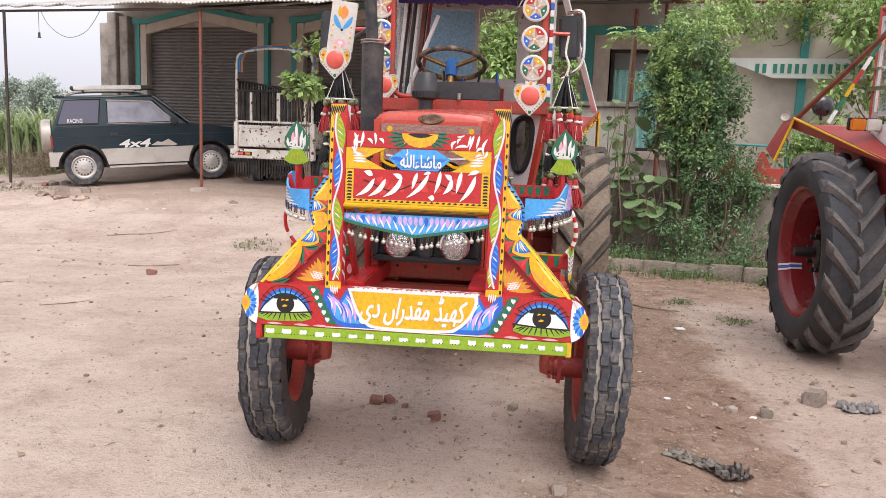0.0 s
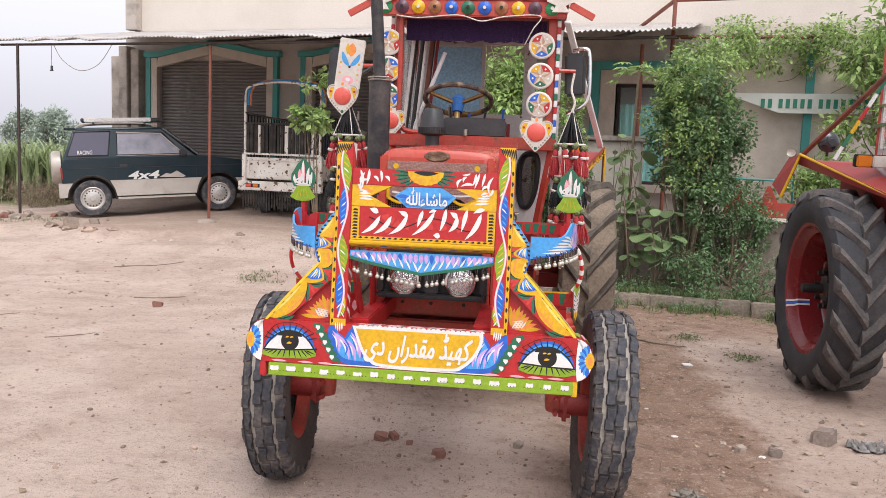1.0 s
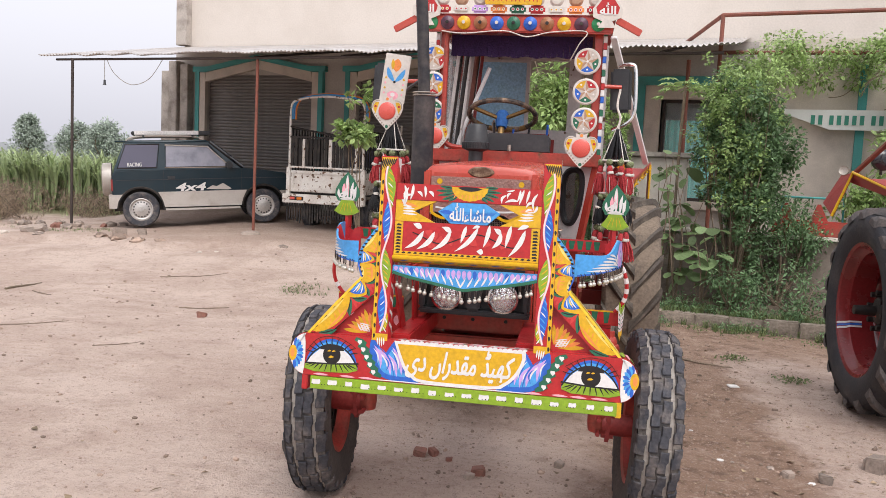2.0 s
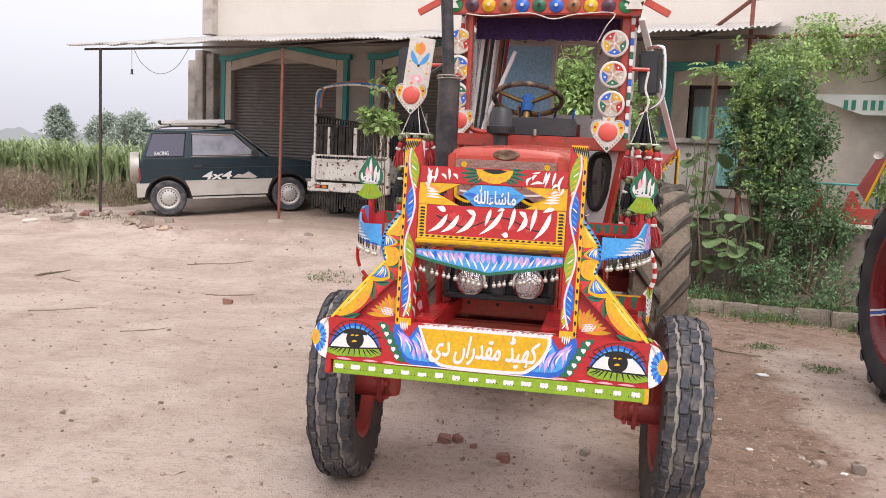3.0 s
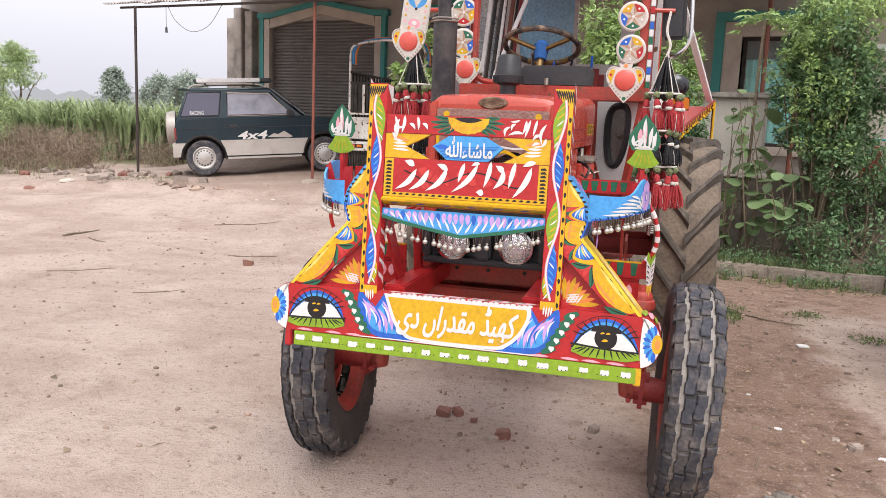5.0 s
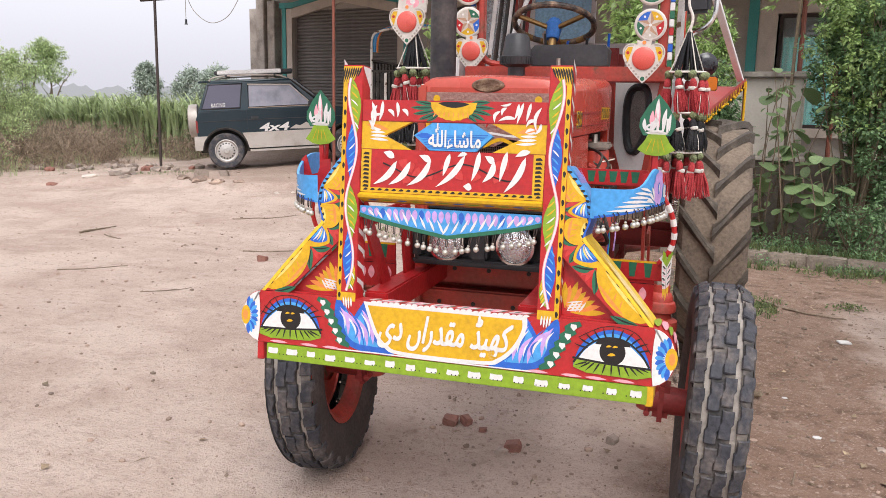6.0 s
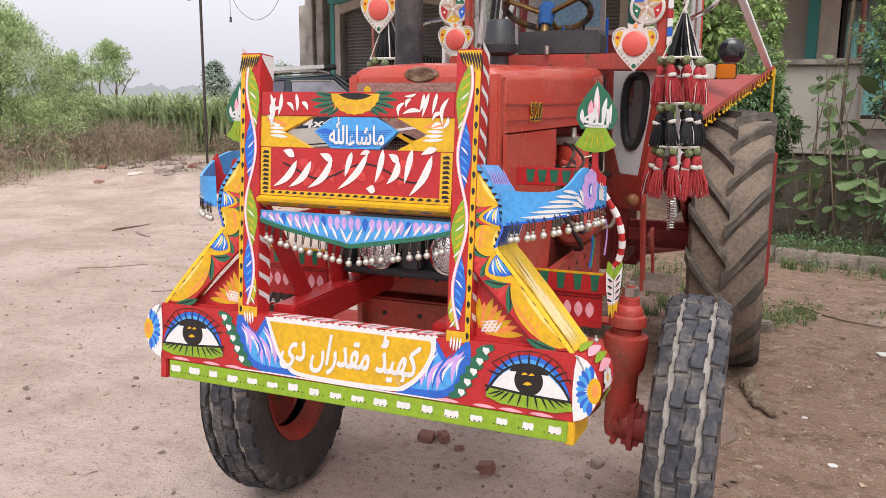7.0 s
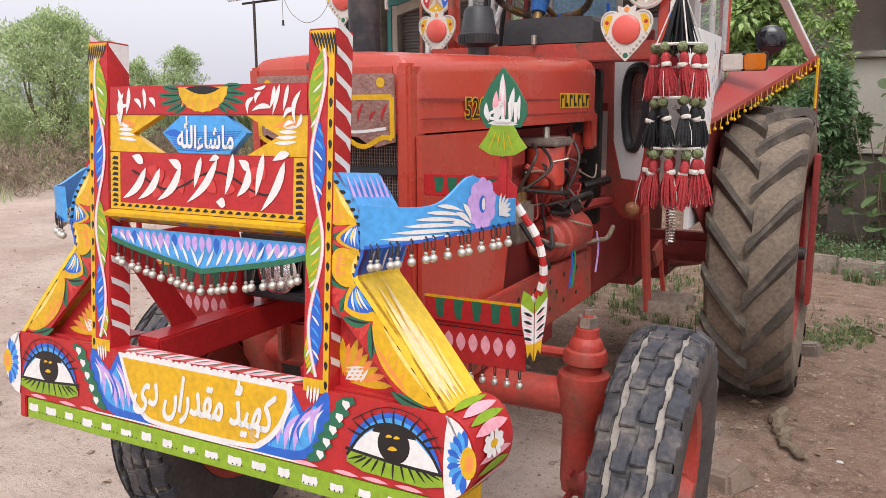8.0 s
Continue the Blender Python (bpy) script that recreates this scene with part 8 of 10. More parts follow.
        tube(bm, [(x, y, 1.85), (x + 0.06, y + 0.05, 2.62)], w, 8)
        part("folded_rail", bm, mt, tractor)
    bm = B()
    prism(bm, [(-0.565, 1.85), (-0.46, 1.85), (-0.40, 2.62), (-0.565, 2.62)], 0.01, pose(0, 2.62, 0) @ UPRIGHT)
    part("folded_sash", bm, M_CLEAR, tractor, "clear folded side sash", smooth=None)
    bm = B()
    tube(bm, spline([(-0.475, 2.20, 2.62), (-0.475, 2.20, 2.10), (-0.472, 2.20, 1.95), (-0.45, 2.20, 1.885), (-0.39, 2.20, 1.862), (-0.28, 2.20, 1.858)], 5), 0.017, 8)
    part("windscreen_frame", bm, M_CHASSIS, tractor, "red rounded windscreen frame")
    bm = B()
    tube(bm, [(-0.43, 2.50, 1.87), (-0.22, 2.52, 2.42)], 0.014, 8)
    part("diagonal_stay", bm, M_WHITEPANEL, tractor, "white diagonal stay")
    # roof
    bm = B()
    box(bm, -0.60, 0.60, 2.18, 3.5, 2.685, 2.72, 0.01)
    part("cab_roof", bm, M_OLDRED, tractor, "dark cab roof")
    bm = B()
    box(bm, -0.60, 0.585, 2.15, 2.20, 2.60, 2.70, 0.008)
    part("header", bm, M_HOOD, tractor, "red roof header")
    # purple fringe
    bm = B()
    for row in range(2):
        for k in range(150):
            x = -0.46 + k * 0.0062
            dz = 0.012 * noise.noise((x * 14, row, 0))
            tube(bm, [(x, 2.34 + 0.02 * row, 2.61), (x + 0.002 * math.sin(k), 2.335 + 0.02 * row, 2.47 + dz + 0.01 * row)], [0.004, 0.0045], 4)
    tagged(part("roof_fringe", bm, M_FRINGE, tractor, "dark purple yarn fringe under the roof"), kind="stuff")
    # row of coloured bosses along the header
    keys = (P_GREENM, P_PLUM, P_YEL, P_BROWN, P_BLUE, P_GREEN, P_BLUE, P_BROWN, P_YEL, P_PLUM, P_GREENM)
    for k, mt in enumerate(keys):
        x = -0.572 + k * 0.1065
        bm = B()
        lathe(bm, [(0.0, 0.030), (0.012, 0.029), (0.020, 0.020), (0.036, 0.016), (0.043, 0.010), (0.044, 0.0), (0.0, 0.0)], 22, pose(x, 2.15, 2.655, 90))
        boss = part("boss", bm, mt, tractor, "coloured plastic boss")
        bm = B()
        lathe(bm, [(0.0, 0.004), (0.011, 0.003), (0.011, 0.0)], 12, pose(x, 2.122, 2.655, 90))
        part("boss_tip", bm, (M_CREAM, M_DIRTBLK)[k % 2], boss)
    for k in range(9):
        x = -0.50 + k * 0.121
        bm = B()
        box(bm, x - 0.052, x + 0.052, 2.13, 2.15, 2.715, 2.765, 0.012)
        tile = part("crest_tile", bm, (P_RED, M_CREAM, P_PURP, P_ORNG, P_GREEN, P_RED, M_CREAM, P_ORNG, P_RED)[k], tractor, "small coloured crest plate")
        br = Brush()
        for j in (-1, 0, 1):
            br.oval("w", x + j * 0.03, 2.74, 0.010, 0.010, 10)
            br.oval("yrg"[k % 3], x + j * 0.03, 2.74, 0.006, 0.006, 8)
        br.done("crest_dots", tile, pose(0, 2.13, 0) @ UPRIGHT)
        bm = B()
        lathe(bm, [(0.0, 0.02), (0.03, 0.015), (0.045, 0.0), (0.0, 0.0)], 18, pose(x, 2.15, 2.805, 90))
        part("crest_knob", bm, (M_CREAM, M_TAN, M_SAND)[k % 3], tractor)
    bm = B()
    prism(bm, [(-0.22, 2.765), (0.13, 2.765), (0.16, 2.90), (-0.25, 2.90)], 0.012, pose(0, 2.125, 0) @ UPRIGHT)
    cp = part("crest_board", bm, P_YEL, tractor, "yellow crest board with red script", smooth=None)
    br = Brush()
    rng = random.Random(31)
    for k in range(12):
        x = -0.2 + k * 0.028
        br.leaf("r", (x, 2.78), (x + rng.uniform(-0.01, 0.02), 2.85), 0.012, rng.uniform(-0.01, 0.01))
    br.done("crest_script", cp, pose(0, 2.113, 0) @ UPRIGHT)
    # spade-shaped crests and red arms at the corners
    for s in (-1, 1):
        cx = -0.60 if s < 0 else 0.545
        m = pose(cx, 2.12, 2.745) @ UPRIGHT
        bm = B()
        sp = [(0, 0.115), (0.05, 0.06), (0.092, 0.0), (0.088, -0.05), (0.03, -0.075), (0.055, -0.115), (-0.055, -0.115), (-0.03, -0.075), (-0.088, -0.05), (-0.092, 0.0), (-0.05, 0.06)]
        prism(bm, sp[::-1], 0.01, m)
        ob = part("spade_crest", bm, M_CREAM, tractor, "cream spade crest with red field", smooth=None)
        br = Brush()
        br.poly("r", [(x * 0.78, y * 0.78 + 0.008) for x, y in ((0, 0.115), (0.05, 0.06), (0.092, 0.0), (0.080, -0.05), (-0.080, -0.05), (-0.092, 0.0), (-0.05, 0.06))])
        br.done("crest_field", ob, m @ pose(0, 0, 0.01))
        lettering("holy_name", "\ufdf2", 0.075, P_WHITE, ob, m @ pose(0, 0.0, 0.0135), "white written name of God", width=0.10, heavy=0.002, thick=0.0004)
        bm = B()
        a = Vector((cx + s * 0.06, 2.13, 2.68))
        box(bm, 0, 0.17, -0.008, 0.008, -0.022, 0.022, 0.004, Matrix.Translation(a) @ pose(0, 0, 0, 0, 28 if s > 0 else 152, 0))
        part("crest_arm", bm, M_HOOD, tractor, "red tilted arm")
    # discs on the pillars
    for k, z in enumerate((2.434, 2.244, 2.061)):
        star_disc(tractor, pose(0.44, 2.2, z, 90), 0.084, k)
    for k, z in enumerate((2.436, 2.264, 2.088)):
        star_disc(tractor, pose(-0.552, 2.2, z, 90), 0.084, k + 2)
    heart_mesh(tractor, pose(0.432, 1.94, 1.862, 90), 0.107)
    heart_mesh(tractor, pose(-0.515, 2.14, 1.915, 90), 0.10)
    heart_mesh(tractor, pose(-0.730, 1.695, 2.03, 90), 0.100)
    # tall plaque with painted tulip
    m = pose(-0.690, 1.70, 2.235, 90, 7, 0)
    bm = B()
    box(bm, -0.078, 0.078, -0.145, 0.145, 0.0, 0.012, 0.005, m)
    pl = part("plaque", bm, M_CREAM, tractor, "tall cream plaque with a painted tulip")
    br = Brush()
    br.leaf("o", (0.0, 0.04), (0.0, 0.12), 0.055)
    br.leaf("y", (-0.022, 0.05), (-0.028, 0.115), 0.022)
    for s in (-1, 1):
        br.leaf("s", (0.0, -0.02), (s * 0.055, 0.065), 0.030, s * -0.008)
        for k in range(4):
            br.oval("p" if k % 2 else "y", s * 0.055, 0.0 - k * 0.03, 0.007, 0.007, 8)
    br.oval("p", 0.0, -0.10, 0.035, 0.026, 16)
    br.oval("w", 0.0, -0.095, 0.014, 0.012, 12)
    br.oval("k", 0.0, -0.02, 0.008, 0.008, 10)
    br.done("plaque_paint", pl, m @ pose(0, 0, 0.012))
    # mirrors on arms
    for s in (-1, 1):
        cx = 0.01 + s * (0.655 if s > 0 else 0.93)
        mir_ob = empty_part("wing_mirror", tractor, pose(cx, 2.33, 2.27, 0, -2 * s, -s * 10))
        tagged(mir_ob, "tall black wing mirror")
        bm = B()
        box(bm, -0.068, 0.068, -0.02, 0.025, -0.14, 0.14, 0.018)
        part("shell", bm, M_PLASTIC, mir_ob)
        bm = B()
        if s < 0:
            tube(bm, [(0.0, 0.03, -0.13), (0.0, 0.04, -0.2)], 0.010, 8)
        else:
            tube(bm, spline([(-0.02 * s, 0.03, 0.16), (0.06 * s, 0.03, 0.17), (0.088 * s, 0.03, 0.12), (0.088 * s, 0.03, -0.12), (0.05 * s, 0.03, -0.20), (-0.06 * s, 0.05, -0.25)], 6), 0.012, 8)
        part("loop_bracket", bm, M_CHROME, mir_ob, "bent pale tube bracket")
        bm = B()
        tube(bm, [(cx - s * 0.0, 2.30, 2.29), (0.005 + s * 0.51, 2.27, 2.29)], 0.013, 8)
        part("mirror_arm", bm, M_HOOD, tractor, "red mirror arm")
    bm = B()
    tube(bm, [(-0.73, 1.70, 2.10), (-0.60, 2.1, 2.29)], 0.010, 6)
    part("plaque_arm", bm, M_IRON, tractor)
    # light wire along the header
    bm = B()
    tube(bm, spline([(-0.5, 2.14, 2.60), (-0.35, 2.13, 2.585), (-0.1, 2.13, 2.605), (0.05, 2.13, 2.57), (0.2, 2.13, 2.60), (0.42, 2.14, 2.61), (0.38, 2.14, 2.53), (0.33, 2.2, 2.44)], 5), 0.004, 5)
    part("wire", bm, M_ROPE, tractor, "loose pale wire")
    # spring hanging under the tassels, drawbar bits behind
    bm = B()
    sprg = [(0.63 + 0.016 * math.cos(k * 0.9), 1.95 + 0.016 * math.sin(k * 0.9), 1.19 - k * 0.0017) for k in range(90)]
    tube(bm, sprg, 0.004, 5)
    part("spring", bm, M_CHROME, tractor, "pale coil spring")
    bm = B()
    box(bm, -0.25, 0.25, 3.7, 4.2, 0.5, 0.75, 0.03)
    tube(bm, [(0.2, 3.7, 0.6), (0.45, 4.6, 0.5)], 0.03, 8)
    tube(bm, [(-0.2, 3.7, 0.6), (-0.45, 4.6, 0.5)], 0.03, 8)
    part("rear_linkage", bm, M_OLDRED, tractor, "dark red rear linkage")
    bm = B()
    box(bm, 1.04, 1.07, 3.62, 3.80, 0.45, 1.30, 0.006)
    part("mud_flap", bm, M_OLDRED, tractor, "dull red hanging flap")


cab()


# ---- the second tractor, only its near rear quarter stands in the yard's view ----
def second_tractor():
    other = empty("tractor", "second red tractor with yellow-edged fenders and tall tyres", "tractor", pose(3.60, 0.03, 0))
    wheel_rear(pose(-0.85, 3.38, 0.797, 9), other, -1, M_TYREDARK, M_LUGDARK, M_RIMDARK, 1.3, 0.10)
    wheel_rear(pose(0.85, 3.38, 0.797), other, 1, M_TYREDARK, M_LUGDARK, M_RIMDARK, 1.3, 0.10)
    wheel = [o for o in other.children if o.matrix_basis.translation.x < 0][0]
    for k, (ang, mt) in enumerate(((210, P_WHITE), (212.5, P_BLUE), (215, P_WHITE))):
        bm = B()
        line = [(-0.168, 0.500), (-0.158, 0.484), (-0.11, 0.464), (-0.09, 0.434), (0.0, 0.429)]
        rows = []
        for x, r in line:
            rows.append([bm.verts.new((x, -(r + dr) * math.cos(radians(ang + da)), (r + dr) * math.sin(radians(ang + da)))) for da, dr in ((-0.9, 0), (0.9, 0), (0.9, 0.004), (-0.9, 0.004))])
        for u, v in zip(rows, rows[1:]):
            for j in range(4):
                bm.faces.new((u[j], u[(j + 1) % 4], v[(j + 1) % 4], v[j]))
        bm.faces.new(rows[0])
        bm.faces.new(rows[-1])
        part("rim_stripe", bm, mt, wheel, "painted band across the rim", smooth=None)
    want = ("fender", "fender_wall", "indicator", "work_lamp", "side_window_frame", "side_pane", "door_post", "pillar", "cab_rail")
    def clone(o, parent):
        c = o.copy()
        scene.collection.objects.link(c)
        c.parent = parent
        for k in o.children:
            if k.name.split(".")[0] not in ("bead_fringe", "fender_lip"):
                clone(k, c)
        return c
    for o in list(tractor.children):
        base = o.name.split(".")[0]
        if base in want:
            if o.type == "EMPTY":
                x = o.matrix_basis.translation.x
            else:
                xs = [v.co.x for v in o.data.vertices]
                x = sum(xs) / len(xs)
            if x < 0:
                clone(o, other)
    bm = B()
    a, c = Vector((-0.60, 2.66, 1.485)), Vector((-1.0, 3.86, 1.84))
    tip = c + Vector((-0.13, 0.0, -0.36))
    tube(bm, [a, c, tip], 0.012, 8)
    part("fender_rim", bm, P_YEL, other, "yellow painted fender rim")
    bm = B()
    quad = [c + Vector((0.004, 0.004, -0.004)), tip + Vector((0.004, 0.004, 0)), tip + Vector((0.02, 0.34, 0.10)), c + Vector((0.004, 0.30, -0.02))]
    va = [bm.verts.new(p) for p in quad]
    vb = [bm.verts.new(p + Vector((0.014, 0, 0.004))) for p in quad]
    bm.faces.new(va)
    bm.faces.new(vb[::-1])
    for i in range(4):
        bm.faces.new((va[i], va[(i + 1) % 4], vb[(i + 1) % 4], vb[i]))
    part("fender_lip", bm, M_OLDRED, other, "dark red turned-down fender lip", smooth=None)
    a, c = Vector((-0.965, 3.92, 1.84)), Vector((-0.595, 2.62, 2.66))
    d = c - a
    mm = look(a, c)
    bm = B()
    box(bm, -0.020, 0.020, -0.012, 0.012, -d.length, 0, 0.003, mm)
    part("strut", bm, M_PIPE, other, "dark flat-bar strut")
    a, c = Vector((-0.90, 3.37, 1.80)), Vector((-0.40, 3.30, 2.80))
    d, mm = c - a, look(a, c)
    keys = (P_WHITE, P_GREEN, P_YEL, P_RED, P_WHITE, P_GREEN, P_ORNG, P_BLUE, P_WHITE, P_YEL)
    for k, mt in enumerate(keys):
        bm = B()
        box(bm, -0.018, 0.018, -0.012, 0.012, -d.length * (k + 0.98) / 10, -d.length * k / 10, 0.002, mm)
        part("ribbon_band", bm, mt, other)
    bm = B()
    box(bm, -0.20, 0.20, 1.2, 3.7, 0.6, 1.3, 0.06)
    box(bm, -0.9, 0.9, 3.30, 3.46, 0.70, 0.87, 0.05)
    part("body", bm, M_CHASSIS, other, "red gearbox and axle castings")
    bm = B()
    lathe(bm, [(0.0, 0.02), (0.028, 0.015), (0.046, 0.022), (0.05, 0.0), (0.035, -0.04), (0.0, -0.05)], 18, pose(-1.09, 3.78, 1.85, 80, 0, -30) @ Matrix.Diagonal((0.8, 0.8, 0.8, 1)))
    part("side_lamp", bm, M_STEEL, other, "small chrome side lamp")
    bm = B()
    box(bm, -0.62, -0.58, 2.62, 3.42, 2.05, 2.08)
    box(bm, -0.62, -0.58, 2.62, 3.42, 2.20, 2.22)
    part("grab_rail", bm, M_CHROME, other)


second_tractor()


def cultivator():
    """Red implement frame left lying on the plinth behind the bush."""
    imp = empty("implement_frame", "dull red implement frame lying on the plinth", "implement", pose(3.62, 8.23, 1.072, 0, 0, -12.26))
    bm = B()
    box(bm, -0.62, 0.62, -0.10, 0.02, 0.0, 0.20, 0.008)
    part("beam", bm, M_CHASSIS, imp, "red box beam")
    for x in (-0.45, -0.05):
        bm = B()
        prism(bm, [(x - 0.10, 0.198), (x + 0.12, 0.198), (x + 0.02, 0.42), (x - 0.02, 0.42)], 0.03, pose(0, -0.02, 0) @ UPRIGHT)
        part("headstock", bm, M_CHASSIS, imp, "red triangular plate", smooth=None)
    bm = B()
    tube(bm, [(-0.50, 0.08, 0.0), (-0.50, 0.08, 0.50), (0.25, 0.08, 0.50), (0.25, 0.08, 0.0)], 0.018, 8)
    part("handle_bar", bm, M_TEAL, imp, "teal pipe handle")


cultivator()


# ---- the parked jeep ----
def arch_profile(x0, x1, zlo, zhi, wheels, r):
    """Lower side outline with round cut-outs over the wheels, counter-clockwise from the rear."""
    out = [(x0, zhi), (x0, zlo)]
    for wx in wheels:
        dz = zlo - 0.33
        half = math.sqrt(max(r * r - dz * dz, 0))
        a0 = math.atan2(dz, -half)
        a1 = math.atan2(dz, half)
        out += [(wx + r * math.cos(a0 + (a1 - a0) * i / 12), 0.33 + r * math.sin(a0 + (a1 - a0) * i / 12)) for i in range(13)]
    return out + [(x1, zlo), (x1, zhi)]


def side_on(y):
    return Matrix(((1, 0, 0, 0), (0, 0, -1, y), (0, 1, 0, 0), (0, 0, 0, 1)))


def road_wheel(parent, m, r, w, name="wheel"):
    wheel = empty_part(name, parent, m)
    bm = B()
    lathe(bm, [(r * 0.62, -w * 0.40), (r * 0.75, -w * 0.5), (r * 0.93, -w * 0.48), (r, -w * 0.32), (r, w * 0.32), (r * 0.93, w * 0.48), (r * 0.75, w * 0.5), (r * 0.62, w * 0.40)], 40, pose(0, 0, 0, 90))
    part("tyre", bm, M_RUBBER, wheel)
    bm = B()
    lathe(bm, [(r * 0.64, w * 0.42), (r * 0.60, w * 0.44), (r * 0.56, w * 0.30), (r * 0.50, w * 0.26), (r * 0.30, w * 0.36), (r * 0.16, w * 0.38), (r * 0.14, w * 0.46), (0.0, w * 0.48)], 36, pose(0, 0, 0, 90))
    part("rim", bm, M_WHEEL, wheel, "dusty silver pressed wheel")
    for k in range(16):
        a = k * math.tau / 16
        bm = B()
        lathe(bm, [(0.0, 0.004), (r * 0.045, 0.004), (r * 0.045, 0.0)], 8, pose(0, 0, 0, 90) @ pose(r * 0.42 * math.cos(a), r * 0.42 * math.sin(a), w * 0.30))
        part("slot", bm, M_DIRTBLK, wheel)
    return wheel


def jeep():
    head = 29.0
    rot = pose(0, 0, 0, 0, -3.6, head)
    org = Vector((-7.79, 11.09, 0.71)) - rot @ Vector((0, -0.66, 0.33))
    car = empty("jeep", "dark green small off-roader with silver cladding, parked", "car", Matrix.Translation(org) @ rot)
    W = 0.745
    wb = 2.29
    # upper body side: arch cut-outs, hood and belt line
    prof = arch_profile(-0.46, wb + 0.50, 0.40, 0.90, (0.0, wb), 0.425)
    prof = prof[1:-1]
    top = [(wb + 0.50, 0.88), (wb + 0.44, 0.98), (wb - 0.05, 1.05), (1.98, 1.08), (1.85, 1.085), (-0.44, 1.085), (-0.50, 0.95), (-0.50, 0.45)]
    bm = B()
    prism(bm, prof + top, 2 * W, side_on(W))
    bmesh.ops.bevel(bm, geom=[e for e in bm.edges if len(e.link_faces) == 2 and abs(abs(e.verts[0].co.y) - W) < 1e-4 and abs(e.verts[0].co.y - e.verts[1].co.y) < 1e-4], offset=0.03, segments=2, affect="EDGES")
    part("body", bm, M_CARGREEN, car, "dark green bodywork", smooth=30)
    # silver lower cladding in three pieces between the dark wheel openings
    for nm, out in (("rear_bumper", [(-0.56, 0.36), (-0.429, 0.36), (-0.395, 0.50), (-0.318, 0.62), (-0.56, 0.62)]),
                    ("cladding", [(0.429, 0.36), (wb - 0.429, 0.36), (wb - 0.395, 0.50), (wb - 0.318, 0.655), (0.318, 0.655), (0.395, 0.50)]),
                    ("front_bumper", [(wb + 0.429, 0.36), (wb + 0.56, 0.36), (wb + 0.56, 0.63), (wb + 0.318, 0.63), (wb + 0.395, 0.50)])):
        bm = B()
        prism(bm, out, 2 * W + 0.036, side_on(W + 0.018))
        part(nm, bm, M_CARSILV, car, "dusty silver lower cladding", smooth=None)
    # dark wheelhouse gap, put in as a black band round each arch
    for wx in (0.0, wb):
        for s in (-1, 1):
            bm = B()
            tube(bm, [(wx + 0.418 * math.cos(radians(k)), s * (W - 0.002), 0.33 + 0.418 * math.sin(radians(k))) for k in range(-4, 185, 9)], 0.022, 6)
            part("arch_lip", bm, M_DIRTBLK, car, "black band for the dark wheelhouse gap")
    bm = B()
    prism(bm, [(0.44, 0.30), (wb - 0.46, 0.30), (wb - 0.46, 0.335), (0.44, 0.335)], 2 * W + 0.10, side_on(W + 0.05))
    part("side_step", bm, M_CARSILV, car, smooth=None)
    # underside box; its black also stands in for shade in the wheel wells
    bm = B()
    box(bm, -0.48, wb + 0.48, -0.55, 0.55, 0.30, 0.80)
    part("underbody", bm, M_DIRTBLK, car, smooth=None)
    # greenhouse
    bm = B()
    lo = [(-0.46, -0.725), (1.95, -0.725), (1.95, 0.725), (-0.46, 0.725)]
    hi = [(-0.24, -0.60), (1.30, -0.60), (1.30, 0.60), (-0.24, 0.60)]
    vl = [bm.verts.new((x, y, 1.075)) for x, y in lo]
    vh = [bm.verts.new((x, y, 1.64)) for x, y in hi]
    bm.faces.new(vl[::-1])
    bm.faces.new(vh)
    for i in range(4):
        bm.faces.new((vl[i], vl[(i + 1) % 4], vh[(i + 1) % 4], vh[i]))
    bmesh.ops.bevel(bm, geom=[e for e in bm.edges if max(v.co.z for v in e.verts) > 1.5], offset=0.05, segments=3, affect="EDGES")
    part("cabin", bm, M_CARGREEN, car, smooth=40)
    def side_quad(pts, s, lift):
        out = []
        for x, z in pts:
            k = (z - 1.06) / 0.58
            out.append(Vector((x, s * (0.725 - 0.125 * k + lift), z)))
        return out
    for s in (-1, 1):
        for pts, mt, nm, lab in (([(-0.37, 1.13), (0.30, 1.13), (0.36, 1.55), (-0.22, 1.55)], M_CARGLASS, "rear_quarter_glass", "dark tinted quarter glass"),
                                 ([(0.48, 1.13), (1.66, 1.13), (1.28, 1.52), (0.50, 1.55)], M_PALEGLASS, "door_glass", "pale reflecting door glass")):
            bm = B()
            a, c = side_quad(pts, s, 0.004), side_quad(pts, s, -0.01)
            va, vc = [bm.verts.new(p) for p in a], [bm.verts.new(p) for p in c]
            bm.faces.new(va)
            for i in range(4):
                bm.faces.new((va[i], va[(i + 1) % 4], vc[(i + 1) % 4], vc[i]))
            part(nm, bm, mt, car, lab, smooth=None)
        bm = B()
        q = side_quad([(0.48, 1.545), (1.26, 1.51), (1.68, 1.11)], s, 0.016)
        tube(bm, q, 0.012, 6)
        part("rain_strip", bm, M_CARSILV, car)
        bm = B()
        tube(bm, side_quad([(0.46, 1.112), (1.70, 1.112)], s, 0.010), 0.011, 6)
        part("sill_strip", bm, M_CHROME, car, "bright strip under the door glass")
        for ring, nm in (([(-0.385, 1.115), (0.315, 1.115), (0.375, 1.56), (-0.235, 1.56)], "quarter_frame"), ([(0.465, 1.115), (1.69, 1.115), (1.285, 1.535), (0.485, 1.56)], "door_frame")):
            bm = B()
            tube(bm, side_quad(ring, s, 0.0), 0.016, 6, closed=True)
            part(nm, bm, M_GLOSSBLK, car, "black window frame")
        bm = B()
        tube(bm, side_quad([(1.93, 1.10), (1.32, 1.60)], s, -0.02), 0.035, 8)
        part("front_pillar", bm, M_GLOSSBLK, car, "black windscreen pillar")
